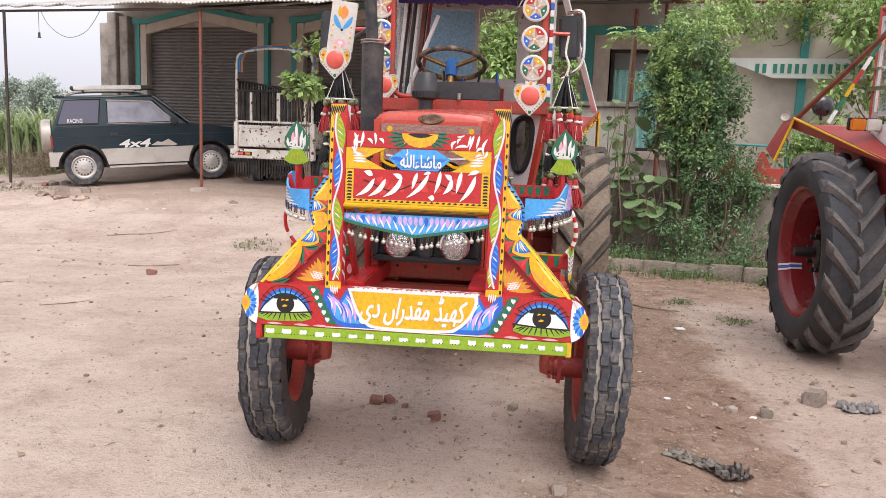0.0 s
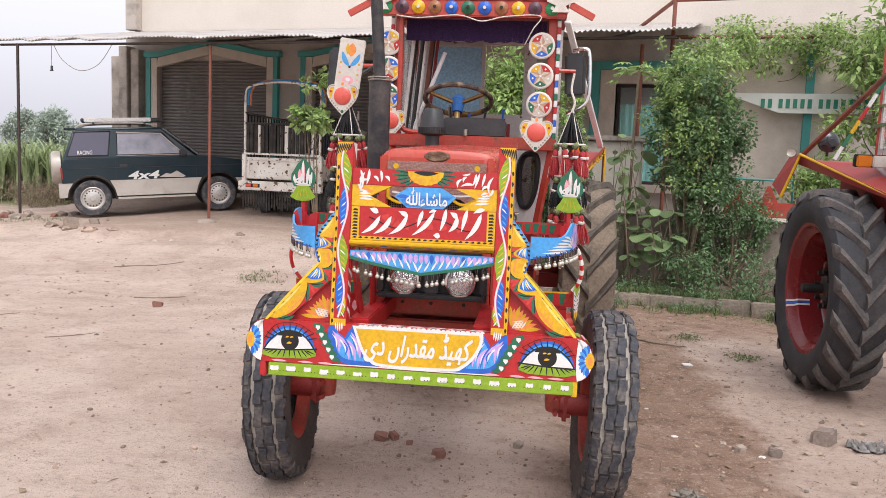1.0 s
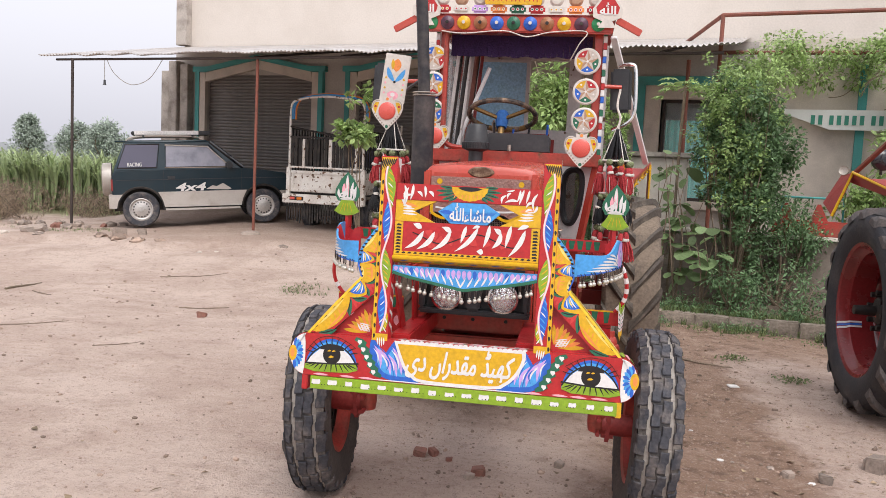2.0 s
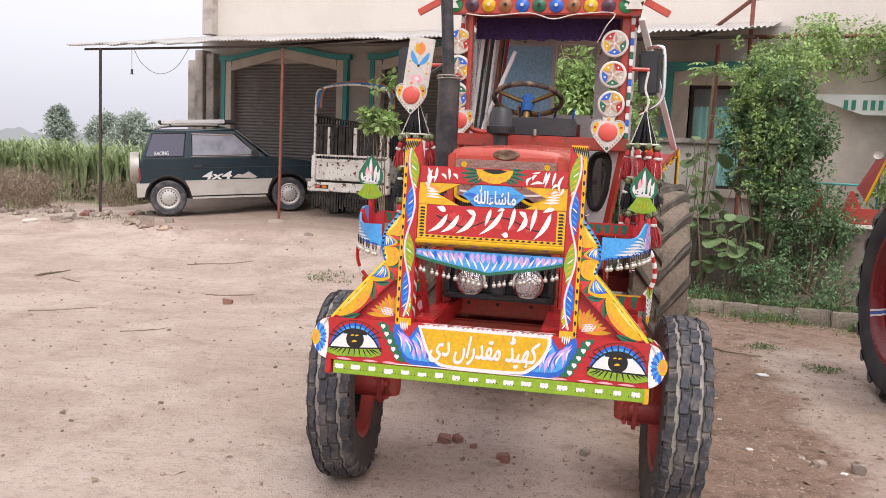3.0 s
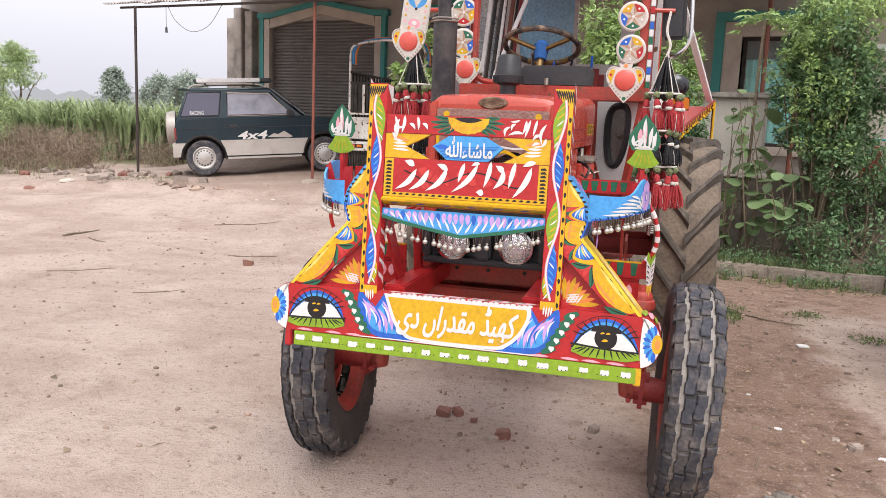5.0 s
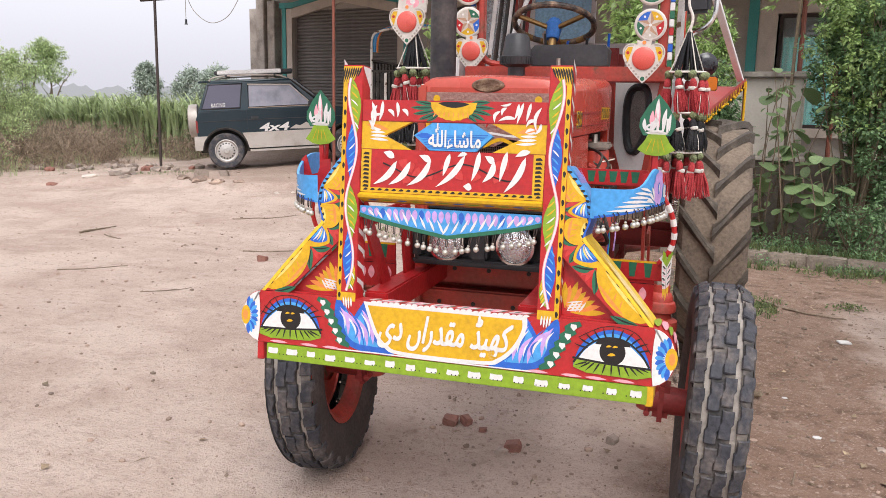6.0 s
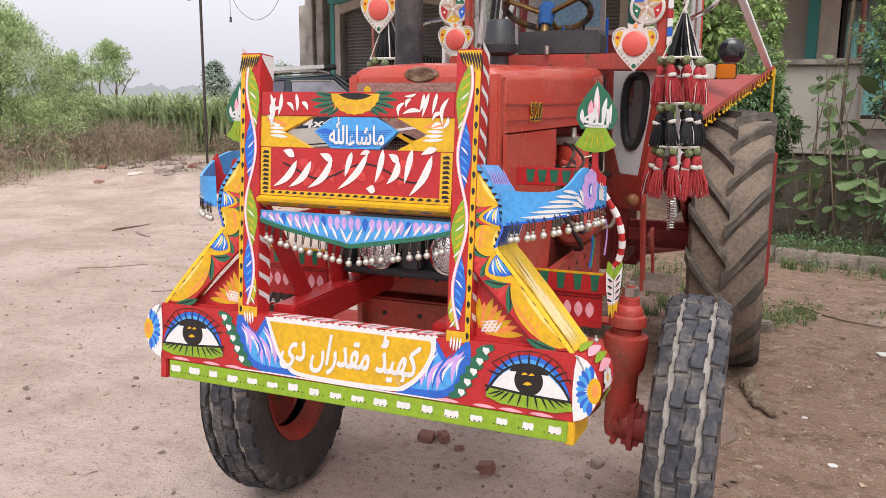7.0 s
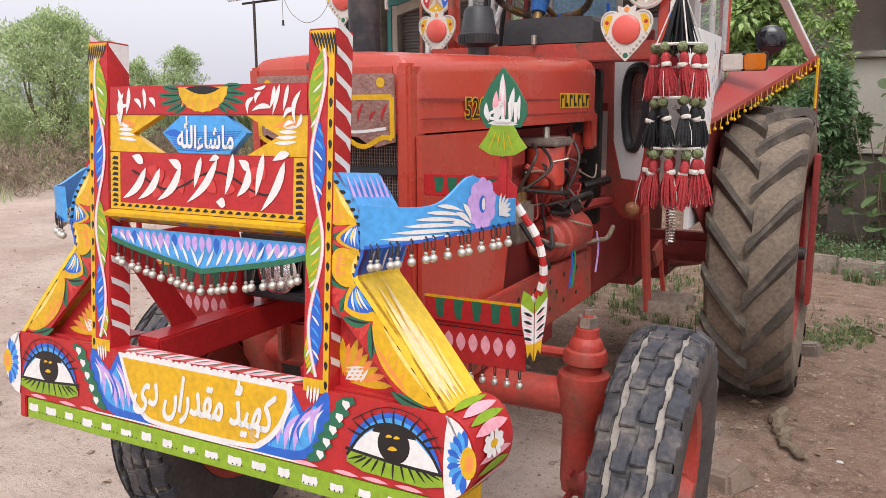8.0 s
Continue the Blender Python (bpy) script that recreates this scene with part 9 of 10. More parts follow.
        for x, z0, z1 in ((0.43, 0.42, 1.07), (1.88, 0.42, 1.07)):
            bm = B()
            box(bm, x - 0.003, x + 0.003, s * (W + 0.001) - 0.002, s * (W + 0.001) + 0.002, z0, z1)
            part("door_gap", bm, M_DIRTBLK, car, smooth=None)
        bm = B()
        box(bm, 0.50, 0.64, s * (W + 0.008) - 0.008, s * (W + 0.008) + 0.008, 0.90, 0.95, 0.006)
        part("door_handle", bm, M_PLASTIC, car)
        bm = B()
        box(bm, 1.58, 1.72, s * 0.80 - 0.06, s * 0.80 + 0.06, 1.08, 1.22, 0.03)
        part("door_mirror", bm, M_PLASTIC, car)
        bm = B()
        box(bm, -0.42, wb + 0.44, s * (W + 0.004) - 0.004, s * (W + 0.004) + 0.004, 0.885, 0.893)
        part("body_line", bm, M_PLASTIC, car, smooth=None)
    # windscreen
    bm = B()
    va = [bm.verts.new(p) for p in ((1.935, -0.66, 1.10), (1.935, 0.66, 1.10), (1.36, 0.54, 1.60), (1.36, -0.54, 1.60))]
    vb = [bm.verts.new(v.co + Vector((0.012, 0, 0.010))) for v in va]
    bm.faces.new(vb)
    for i in range(4):
        bm.faces.new((va[i], va[(i + 1) % 4], vb[(i + 1) % 4], vb[i]))
    part("windscreen", bm, M_CARGLASS, car, smooth=None)
    # spare wheel cover, rear lamps, spoiler
    bm = B()
    lathe(bm, [(0.0, 0.10), (0.26, 0.10), (0.31, 0.08), (0.32, 0.03), (0.32, -0.08), (0.0, -0.08)], 32, pose(-0.60, 0.0, 0.90, 0, -90, 0))
    part("spare_cover", bm, M_CARSILV, car, "dusty silver spare wheel cover", smooth=40)
    for s in (-1, 1):
        bm = B()
        box(bm, -0.515, -0.47, s * 0.66 - 0.06, s * 0.66 + 0.06, 0.68, 0.92, 0.01)
        part("rear_lamp", bm, M_OLDRED, car)
    bm = B()
    box(bm, -0.42, -0.20, -0.56, 0.56, 1.60, 1.635, 0.012)
    part("spoiler", bm, M_CARGREEN, car)
    # roof rack with a board
    rack = empty_part("roof_rack", car, pose(0, 0, 0))
    tagged(rack, "silver board on roof bars")
    bm = B()
    box(bm, -0.06, 1.12, -0.48, 0.48, 1.74, 1.82, 0.01)
    part("board", bm, surf("bright_alloy", (0.72, 0.70, 0.68), 0.4, 0.3, scale=3), rack)
    for x0, x1 in ((-0.12, -0.055), (1.115, 1.34)):
        bm = B()
        box(bm, x0, x1, -0.46, 0.46, 1.745, 1.815, 0.015)
        part("end_cap", bm, M_PLASTIC, rack)
    for x in (0.1, 1.0):
        bm = B()
        box(bm, x - 0.02, x + 0.02, -0.58, 0.58, 1.70, 1.735, 0.005)
        part("roof_bar", bm, M_PLASTIC, rack)
    for s in (-1, 1):
        bm = B()
        tube(bm, spline([(-0.22, s * 0.55, 1.63), (0.0, s * 0.55, 1.71), (0.95, s * 0.55, 1.71), (1.22, s * 0.55, 1.64)], 5), 0.015, 6)
        part("roof_rail", bm, M_CARSILV, rack)
    for x, s in ((0.0, -1), (wb, -1), (0.0, 1), (wb, 1)):
        road_wheel(car, pose(x, s * 0.66, 0.33, 0, 0, 0 if s < 0 else 180), 0.335, 0.20)
    # lettering on the side
    sm = Matrix(((1, 0, 0, 0), (0, 0, -1, 0), (0, 1, 0, 0), (0, 0, 0, 1)))
    lettering("side_marking", "4x4", 0.155, P_WHITE, car, pose(0.92, -W - 0.006, 0.74) @ sm, "white off-road marking", width=0.56, heavy=0.004, slant=0.2)
    br = Brush()
    br.poly("grey", [(1.20, 0.69), (1.32, 0.76), (1.40, 0.74), (1.52, 0.80), (1.68, 0.69), (1.62, 0.67)])
    br.done("side_mountain", car, pose(0, -W - 0.006, 0) @ sm, "grey mountain sticker", {"grey": M_CARSILV})
    lettering("window_sticker", "RACING", 0.075, P_WHITE, car, pose(-0.08, -0.722, 1.18, -12, 0, 0) @ sm, "white racing sticker", width=0.26, slant=0.15)


jeep()


# ---- the small pickup seen from behind ----
def pickup():
    tr = empty("pickup_truck", "battered white pickup with barred load cage", "truck", pose(-4.24, 11.35, 0.45, 0, 0, -6))
    W = 0.75
    bm = B()
    box(bm, -W, W, 0.04, 2.2, 0.70, 0.76, 0.01)
    part("bed_floor", bm, M_DIRTBLK, tr)
    gate = empty_part("tailgate", tr, pose(0, 0, 0))
    tagged(gate, "scuffed white tailgate")
    bm = B()
    box(bm, -W + 0.04, W - 0.04, -0.01, 0.03, 0.74, 1.14, 0.008)
    part("panel", bm, M_TRUCK, gate)
    bm = B()
    for x0, x1, z0, z1 in ((-W + 0.06, W - 0.06, 1.08, 1.13), (-W + 0.06, W - 0.06, 0.75, 0.80), (-W + 0.06, -W + 0.12, 0.80, 1.08), (W - 0.12, W - 0.06, 0.80, 1.08)):
        box(bm, x0, x1, -0.028, -0.0105, z0, z1, 0.006)
    part("rib", bm, M_TRUCK, gate)
    bm = B()
    box(bm, -W - 0.08, W + 0.06, -0.10, 0.02, 0.53, 0.70, 0.012)
    bump = part("rear_bumper", bm, M_TRUCK, tr, "white steel rear bumper")
    for s in (-1, 1):
        bm = B()
        box(bm, s * 0.53 - 0.14, s * 0.53 + 0.14, -0.108, -0.099, 0.585, 0.655, 0.003)
        part("lamp_recess", bm, M_DIRTBLK, bump)
        for x, mt in ((-0.08, M_REFL), (0.06, M_AMBER)):
            bm = B()
            box(bm, s * 0.53 + x - 0.05, s * 0.53 + x + 0.05, -0.122, -0.1075, 0.595, 0.645, 0.006)
            part("tail_lamp", bm, mt, bump)
    for s in (-1, 1):
        bm = B()
        box(bm, s * W - 0.04, s * W + 0.04, -0.03, 0.05, 0.68, 1.20, 0.008)
        box(bm, s * W - 0.02, s * W + 0.02, 0.05, 2.2, 0.74, 1.14, 0.006)
        part("bed_side", bm, M_TRUCK, tr, "dented white bed side")
        bm = B()
        tube(bm, [(s * (W - 0.01), 0.0, 1.20), (s * (W - 0.01), 0.0, 2.15)], 0.024, 8)
        part("cage_post", bm, M_TRUCK, tr, "white cage post")
        bm = B()
        tube(bm, [(s * (W - 0.01), 2.1, 1.14), (s * (W - 0.01), 2.1, 2.15)], 0.024, 8)
        part("cage_post", bm, M_TRUCK, tr, "white cage post")
        for z in (1.20, 1.58, 1.92):
            bm = B()
            tube(bm, [(s * (W - 0.01), 0.0, z), (s * (W - 0.01), 2.1, z)], 0.014, 6)
            part("side_rail", bm, M_DIRTBLK, tr)
        for k in range(16):
            bm = B()
            box(bm, s * (W - 0.01) - 0.006, s * (W - 0.01) + 0.006, 0.10 + k * 0.125, 0.15 + k * 0.125, 1.14, 1.92)
            part("side_bar", bm, M_DIRTBLK, tr, smooth=None)
    rng = random.Random(6)
    for z in (1.20, 1.76):
        bm = B()
        box(bm, -W, W, -0.02, 0.015, z - 0.015, z + 0.02, 0.004)
        part("cage_rail", bm, M_TRUCK if z < 1.5 else M_DIRTBLK, tr)
    for k in range(19):
        x = -W + 0.07 + k * 0.0755
        bm = B()
        box(bm, x - 0.024, x + 0.024 + (0.02 if k % 4 == 2 else 0), -0.012, 0.008, 1.22, 1.745 + rng.uniform(-0.02, 0.0))
        part("cage_bar", bm, M_DIRTBLK if k % 7 != 3 else M_TRUCK, tr, smooth=None)
    # bowed hoop over the cage, painted
    for dy, mt in ((0.0, M_TRUCK), (0.06, P_SKY), (0.14, P_SKY), (0.22, P_ORNG)):
        bm = B()
        pts = spline([(-W + 0.01, dy, 2.10), (-W + 0.03, dy, 2.36), (-W + 0.2, dy, 2.46 + dy * 0.3), (0, dy, 2.52 + dy * 0.3), (W - 0.2, dy, 2.46 + dy * 0.3), (W - 0.03, dy, 2.36), (W - 0.01, dy, 2.10)], 5)
        tube(bm, pts, 0.02, 7)
        part("hoop", bm, mt, tr, "painted tube hoop")
    bm = B()
    tube(bm, spline([(-W + 0.02, 0.0, 1.95), (-0.3, 0.0, 1.88), (0.2, 0.1, 1.80), (0.45, 0.3, 1.78)], 5), 0.018, 6)
    part("slack_rail", bm, M_DIRTBLK, tr)
    # cab ahead of the bed
    bm = B()
    prism(bm, [(2.25, 0.55), (3.6, 0.55), (3.6, 1.0), (3.3, 1.75), (2.3, 1.78)], 1.42, pose(-0.71, 0, 0) @ Matrix(((0, 0, 1, 0), (1, 0, 0, 0), (0, 1, 0, 0), (0, 0, 0, 1))))
    part("cab", bm, M_TRUCK, tr, smooth=None)
    bm = B()
    box(bm, -0.55, 0.55, 2.235, 2.265, 1.25, 1.68, 0.004)
    part("rear_glass", bm, M_CARGLASS, tr)
    # rubber strips under the bumper
    for k in range(30):
        x = -W - 0.02 + k * 0.0525
        bm = B()
        box(bm, x, x + 0.03, -0.03, -0.02, 0.14 + rng.uniform(0, 0.12), 0.535)
        part("rubber_strip", bm, M_DIRTBLK, tr, smooth=None)
    bm = B()
    tube(bm, [(-0.6, 0.75, 0.32), (0.6, 0.75, 0.32)], 0.05, 8)
    part("rear_axle", bm, M_DIRTBLK, tr)
    for x, y in ((-0.60, 0.75), (0.60, 0.75), (-0.60, 2.9), (0.60, 2.9)):
        road_wheel(tr, pose(x, y, 0.29, 0, 0, 90 if x > 0 else -90), 0.29, 0.17)


pickup()


# ---- plants ----
def leaf_cloud(name, mat, parent, leaves, label="", kind=""):
    """One mesh of small folded leaves; each leaf: place, direction, up, length, width."""
    vs, fs = [], []
    for p, d, u, ln, w in leaves:
        s = d.cross(u)
        if s.length < 1e-6:
            continue
        s.normalize()
        n = s.cross(d)
        i = len(vs)
        vs += [p, p + d * ln * 0.45 + s * w * 0.5 + n * w * 0.12, p + d * ln - n * ln * 0.08, p + d * ln * 0.45 - s * w * 0.5 + n * w * 0.12]
        fs += [(i, i + 1, i + 2), (i, i + 2, i + 3)]
    me = bpy.data.meshes.new(name)
    me.from_pydata([tuple(v) for v in vs], [], fs)
    me.materials.append(mat)
    ob = new(name, me)
    ob.parent = parent
    return tagged(ob, label, kind=kind)


def rvec(rng):
    while True:
        v = Vector((rng.uniform(-1, 1), rng.uniform(-1, 1), rng.uniform(-1, 1)))
        if 0.05 < v.length < 1:
            return v.normalized()


def limbs(rng, base, height, spread, n, lean=0.25, r0=0.04):
    """Trunk and tapering limbs; returns bmesh and the limb lines."""
    bm, lines = B(), []
    for k in range(n):
        a = k * math.tau / n + rng.uniform(-0.4, 0.4)
        tip = Vector((base[0] + spread * rng.uniform(0.4, 1) * math.cos(a), base[1] + spread * rng.uniform(0.4, 1) * math.sin(a), base[2] + height * rng.uniform(0.7, 1.0)))
        mid = Vector(base) + (tip - Vector(base)) * 0.5 + Vector((rng.uniform(-lean, lean), rng.uniform(-lean, lean), height * 0.12))
        line = spline([Vector(base), mid, tip], 6)
        tube(bm, line, [r0 * (1 - 0.85 * i / (len(line) - 1)) for i in range(len(line))], 7)
        lines.append(line)
        for j in range(3):
            p = line[rng.randrange(4, len(line) - 1)]
            q = p + rvec(rng) * spread * rng.uniform(0.3, 0.6) + Vector((0, 0, height * 0.1))
            tube(bm, spline([p, (p + q) / 2 + rvec(rng) * 0.08, q], 4), [r0 * 0.35 * (1 - 0.8 * i / 8) for i in range(9)], 5)
            lines.append(spline([p, (p + q) / 2, q], 4))
    return bm, lines


def leafy(name, label, cat, base, height, spread, n_limbs, n_leaf, size, mat, seed, crown_at=0.3, r0=0.035, clumps=60, flat=1.0, group="", lo=0.15, dome=0.0, slim=1.0, rise=-0.25, tuft=1.0):
    """A bush or tree: limbs and a crown of many leaves gathered in uneven clumps."""
    rng = random.Random(seed)
    plant = empty(name, label, cat, group=group)
    bm, lines = limbs(rng, base, height * 0.92, spread * 0.75, n_limbs, r0=r0)
    part("trunk", bm, M_BARK, plant, "brown woody stems")
    centres = []
    for k in range(clumps):
        line = rng.choice(lines)
        p = line[min(len(line) - 1, int(len(line) * (crown_at + (1 - crown_at) * rng.random())))]
        c = p + rvec(rng) * spread * 0.38
        c.z = max(c.z, base[2] + height * lo)
        if dome:
            h, a, q = lo + (1 - lo) * rng.random() ** 0.8, rng.uniform(0, math.tau), math.sqrt(rng.random())
            q *= dome * math.sqrt(max(0.05, 1 - (max(0, h - 0.35) / 0.65) ** 2))
            c = Vector((base[0] + q * math.cos(a), base[1] + q * math.sin(a), base[2] + height * h * (1 + 0.10 * noise.noise((a, q, 3)))))
        centres.append((c, spread * rng.uniform(0.16, 0.34) * tuft))
    leaves = []
    for k in range(n_leaf):
        c, r = centres[k % clumps]
        v = rvec(rng)
        p = c + Vector((v.x, v.y, v.z * flat)) * r * rng.random() ** 0.4
        d = (v + Vector((0, 0, rise)) + rvec(rng) * 0.7).normalized()
        leaves.append((p, d, (Vector((0, 0, 1)) + rvec(rng) * 0.6).normalized(), size * rng.uniform(0.6, 1.3), size * rng.uniform(0.35, 0.6) * slim))
    leaf_cloud("crown", mat, plant, leaves)
    return plant


leafy("bush", "tall dense green bush by the kerb", "bush", (2.50, 7.75, 0.12), 3.15, 0.62, 11, 21000, 0.056, M_LEAFBUSH, 1, 0.08, 0.03, 420, lo=0.05, slim=1.45, tuft=0.60)
leafy("shrub", "light green young shoots rising through the bush", "shrub", (2.40, 7.66, 0.12), 3.35, 0.58, 11, 6500, 0.054, M_LEAFVINE, 8, 0.45, 0.012, 230, lo=0.40, slim=1.4, tuft=0.48)
leafy("bush", "sprawling green bush beside the tall one", "bush", (3.05, 7.9, 0.12), 1.4, 0.50, 7, 2600, 0.065, M_LEAFBUSH, 2, 0.1, 0.02, 80, lo=0.06)
leafy("tree", "leafy light green tree behind the tractor cab", "tree", (0.05, 8.8, 0.15), 3.9, 0.72, 7, 7500, 0.115, M_LEAFVINE, 3, 0.3, 0.04, 90, lo=0.25)
leafy("shrub", "light green leafy sapling beside the pickup", "shrub", (-3.06, 9.6, 0.35), 2.80, 0.36, 5, 420, 0.135, M_LEAFVINE, 4, 0.55, 0.014, 26, lo=0.66, slim=1.7)
leafy("bush", "dark dense shrub behind the rear wheel", "bush", (0.78, 7.75, 0.12), 1.75, 0.42, 7, 7500, 0.075, M_LEAFBUSH, 18, 0.1, 0.02, 90, lo=0.10)
leafy("shrub", "tall light green shrub with small leaflets", "shrub", (0.75, 8.0, 0.12), 2.75, 0.36, 6, 4200, 0.075, M_LEAFVINE, 19, 0.45, 0.02, 50, lo=0.5)
leafy("shrub", "low bright weeds under the bush", "shrub", (2.35, 7.1, 0.12), 0.60, 0.36, 8, 800, 0.06, M_LEAFBUSH, 14, 0.2, 0.01, 40, lo=0.1)
leafy("shrub", "low bright weeds under the bush", "shrub", (3.1, 7.0, 0.12), 0.50, 0.42, 8, 700, 0.055, M_LEAFBUSH, 15, 0.2, 0.01, 40, lo=0.1)
leafy("shrub", "leafy shrub at the end of the planting bed", "shrub", (4.5, 8.2, 0.12), 2.2, 0.6, 7, 2600, 0.10, M_LEAFVINE, 16, 0.3, 0.03, 60, lo=0.3)
leafy("shrub", "leafy branch reaching over the second tractor", "shrub", (5.3, 8.6, 0.12), 4.2, 0.9, 6, 4200, 0.13, M_LEAFVINE, 17, 0.5, 0.035, 60, lo=0.45)


def pergola():
    per = empty("pergola", "red pipe pergola overgrown with creeper", "pergola", kind="structure")
    for pts, nm in (([(2.42, 9.9, 0.1), (2.42, 9.9, 4.25)], "post"), ([(1.95, 9.75, 0.1), (1.95, 9.75, 3.55)], "post"), ([(2.42, 9.9, 4.25), (7.5, 8.9, 4.3)], "beam"), ([(2.42, 9.9, 4.25), (2.0, 11.2, 4.0)], "beam"), ([(2.3, 10.3, 3.75), (7.5, 9.3, 3.7)], "beam"), ([(6.5, 9.1, 0.1), (6.5, 9.1, 4.25)], "post")):
        bm = B()
        tube(bm, pts, 0.032, 8)
        part(nm, bm, M_PIPE, per, "red oxide pipe")
    rng = random.Random(44)
    leaves, bm = [], B()
    for k in range(72):
        x = 2.6 + 4.9 * rng.random()
        y = 9.9 - (x - 2.4) * 0.2 + rng.uniform(-0.3, 0.7)
        z = 3.55 + 0.25 * noise.noise((x * 0.8, 3, 1)) + rng.uniform(-0.25, 0.2)
        c = Vector((x, y, z))
        r = rng.uniform(0.18, 0.40)
        for j in range(200):
            v = rvec(rng)
            p = c + Vector((v.x, v.y, v.z * 0.75)) * r * rng.random() ** 0.4
            leaves.append((p, (v + rvec(rng) * 0.8 + Vector((0, 0, -0.4))).normalized(), (Vector((0, 0, 1)) + rvec(rng) * 0.5).normalized(), 0.072 * rng.uniform(0.6, 1.3), 0.046 * rng.uniform(0.6, 1.2)))
        if k % 2 == 0:
            q = c + Vector((rng.uniform(-0.5, 0.5), 0.1, -rng.uniform(0.2, 0.6)))
            tube(bm, spline([c, (c + q) / 2 + rvec(rng) * 0.12, q], 4), 0.007, 5)
    leaf_cloud("creeper", M_LEAFVINE, per, leaves, "light green creeper leaves", "stuff")
    tagged(part("vine_stems", bm, M_TWIG, per, "dry hanging vine stems"), kind="stuff")


pergola()


def broad_leaf(bm, p, d, size, rng):
    """A big round cupped leaf."""
    u = Vector((0, 0, 1))
    s = d.cross(u).normalized()
    n = s.cross(d).normalized()
    ring = []
    for k in range(9):
        a = k / 9 * math.tau
        ring.append(p + d * size * (0.5 - 0.5 * math.cos(a) - 0.10 * math.cos(a) ** 6) + s * size * 0.50 * math.sin(a) * (1.0 + 0.22 * math.cos(a)) + n * size * (0.10 * abs(math.sin(a)) - 0.12 * (0.5 - 0.5 * math.cos(a)) ** 2))
    vs = [bm.verts.new(q) for q in ring]
    mid = bm.verts.new(p + d * size * 0.5 - n * size * 0.03)
    for k in range(9):
        bm.faces.new((vs[k], vs[(k + 1) % 9], mid))


def broadleaf_plant(base, height, n_stem, n_leaf, size, seed, label):
    rng = random.Random(seed)
    plant = empty("broadleaf_plant", label, "plant", group="broad-leaved weeds")
    bm, lines = B(), []
    for k in range(n_stem):
        a = rng.uniform(0, math.tau)
        tip = Vector(base) + Vector((0.45 * math.cos(a) * rng.uniform(0.3, 1), 0.3 * math.sin(a), height * rng.uniform(0.6, 1)))
        line = spline([Vector(base), (Vector(base) + tip) / 2 + rvec(rng) * 0.12, tip], 6)
        tube(bm, line, [0.010 * (1 - 0.6 * i / (len(line) - 1)) for i in range(len(line))], 6)
        lines.append(line)
    part("stem", bm, M_TWIG, plant, "pale bent stems")
    for k in range(n_leaf):
        line = rng.choice(lines)
        p = line[rng.randrange(3, len(line))]
        d = rvec(rng)
        d = Vector((d.x, d.y * 0.8 - 0.30, 0.15 - 1.0 * rng.random())).normalized()
        bm = B()
        broad_leaf(bm, p + d * 0.03, d, size * rng.choice((0.35, 0.5, 0.7, 0.9, 1.1, 1.35)) * rng.uniform(0.85, 1.1), rng)
        part("leaf", bm, M_LEAFBIG, plant, smooth=60)


broadleaf_plant((1.72, 7.50, 0.12), 2.15, 5, 42, 0.180, 5, "broad-leaved weed with pale round leaves")
broadleaf_plant((2.00, 7.30, 0.12), 1.30, 5, 30, 0.195, 6, "broad-leaved weed with pale round leaves")
broadleaf_plant((1.30, 7.7, 0.12), 1.65, 4, 30, 0.170, 7, "broad-leaved weed with pale round leaves")


broadleaf_plant((1.50, 7.72, 0.12), 2.0, 5, 40, 0.16, 9, "broad-leaved weed with pale round leaves")


def seedling():
    """Thin pole with a star of fingered leaves at the top."""
    rng = random.Random(12)
    plant = empty("sapling", "thin sapling with a crown of fingered leaves", "sapling")
    bm = B()
    top = Vector((1.72, 7.95, 2.95))
    tube(bm, spline([(1.66, 7.9, 0.1), (1.69, 7.92, 1.4), (1.70, 7.94, 2.3), top], 5), 0.02, 7)
    part("trunk", bm, M_BARK, plant)
    leaves = []
    for k in range(16):
        a = k * math.tau / 16 * 2.4
        d = Vector((math.cos(a), math.sin(a), rng.uniform(-0.15, 0.35))).normalized()
        tip = top + d * rng.uniform(0.2, 0.42) + Vector((0, 0, rng.uniform(-0.12, 0.1)))
        for j in range(7):
            b = a + (j - 3) * 0.42
            dd = Vector((math.cos(b), math.sin(b), -0.25)).normalized()
            leaves.append((tip, dd, Vector((0, 0, 1)), 0.17 * rng.uniform(0.8, 1.2), 0.055))
        leaves.append((top, d, Vector((0, 0, 1)), (tip - top).length, 0.008))
    leaf_cloud("crown", M_LEAFVINE, plant, leaves)


seedling()


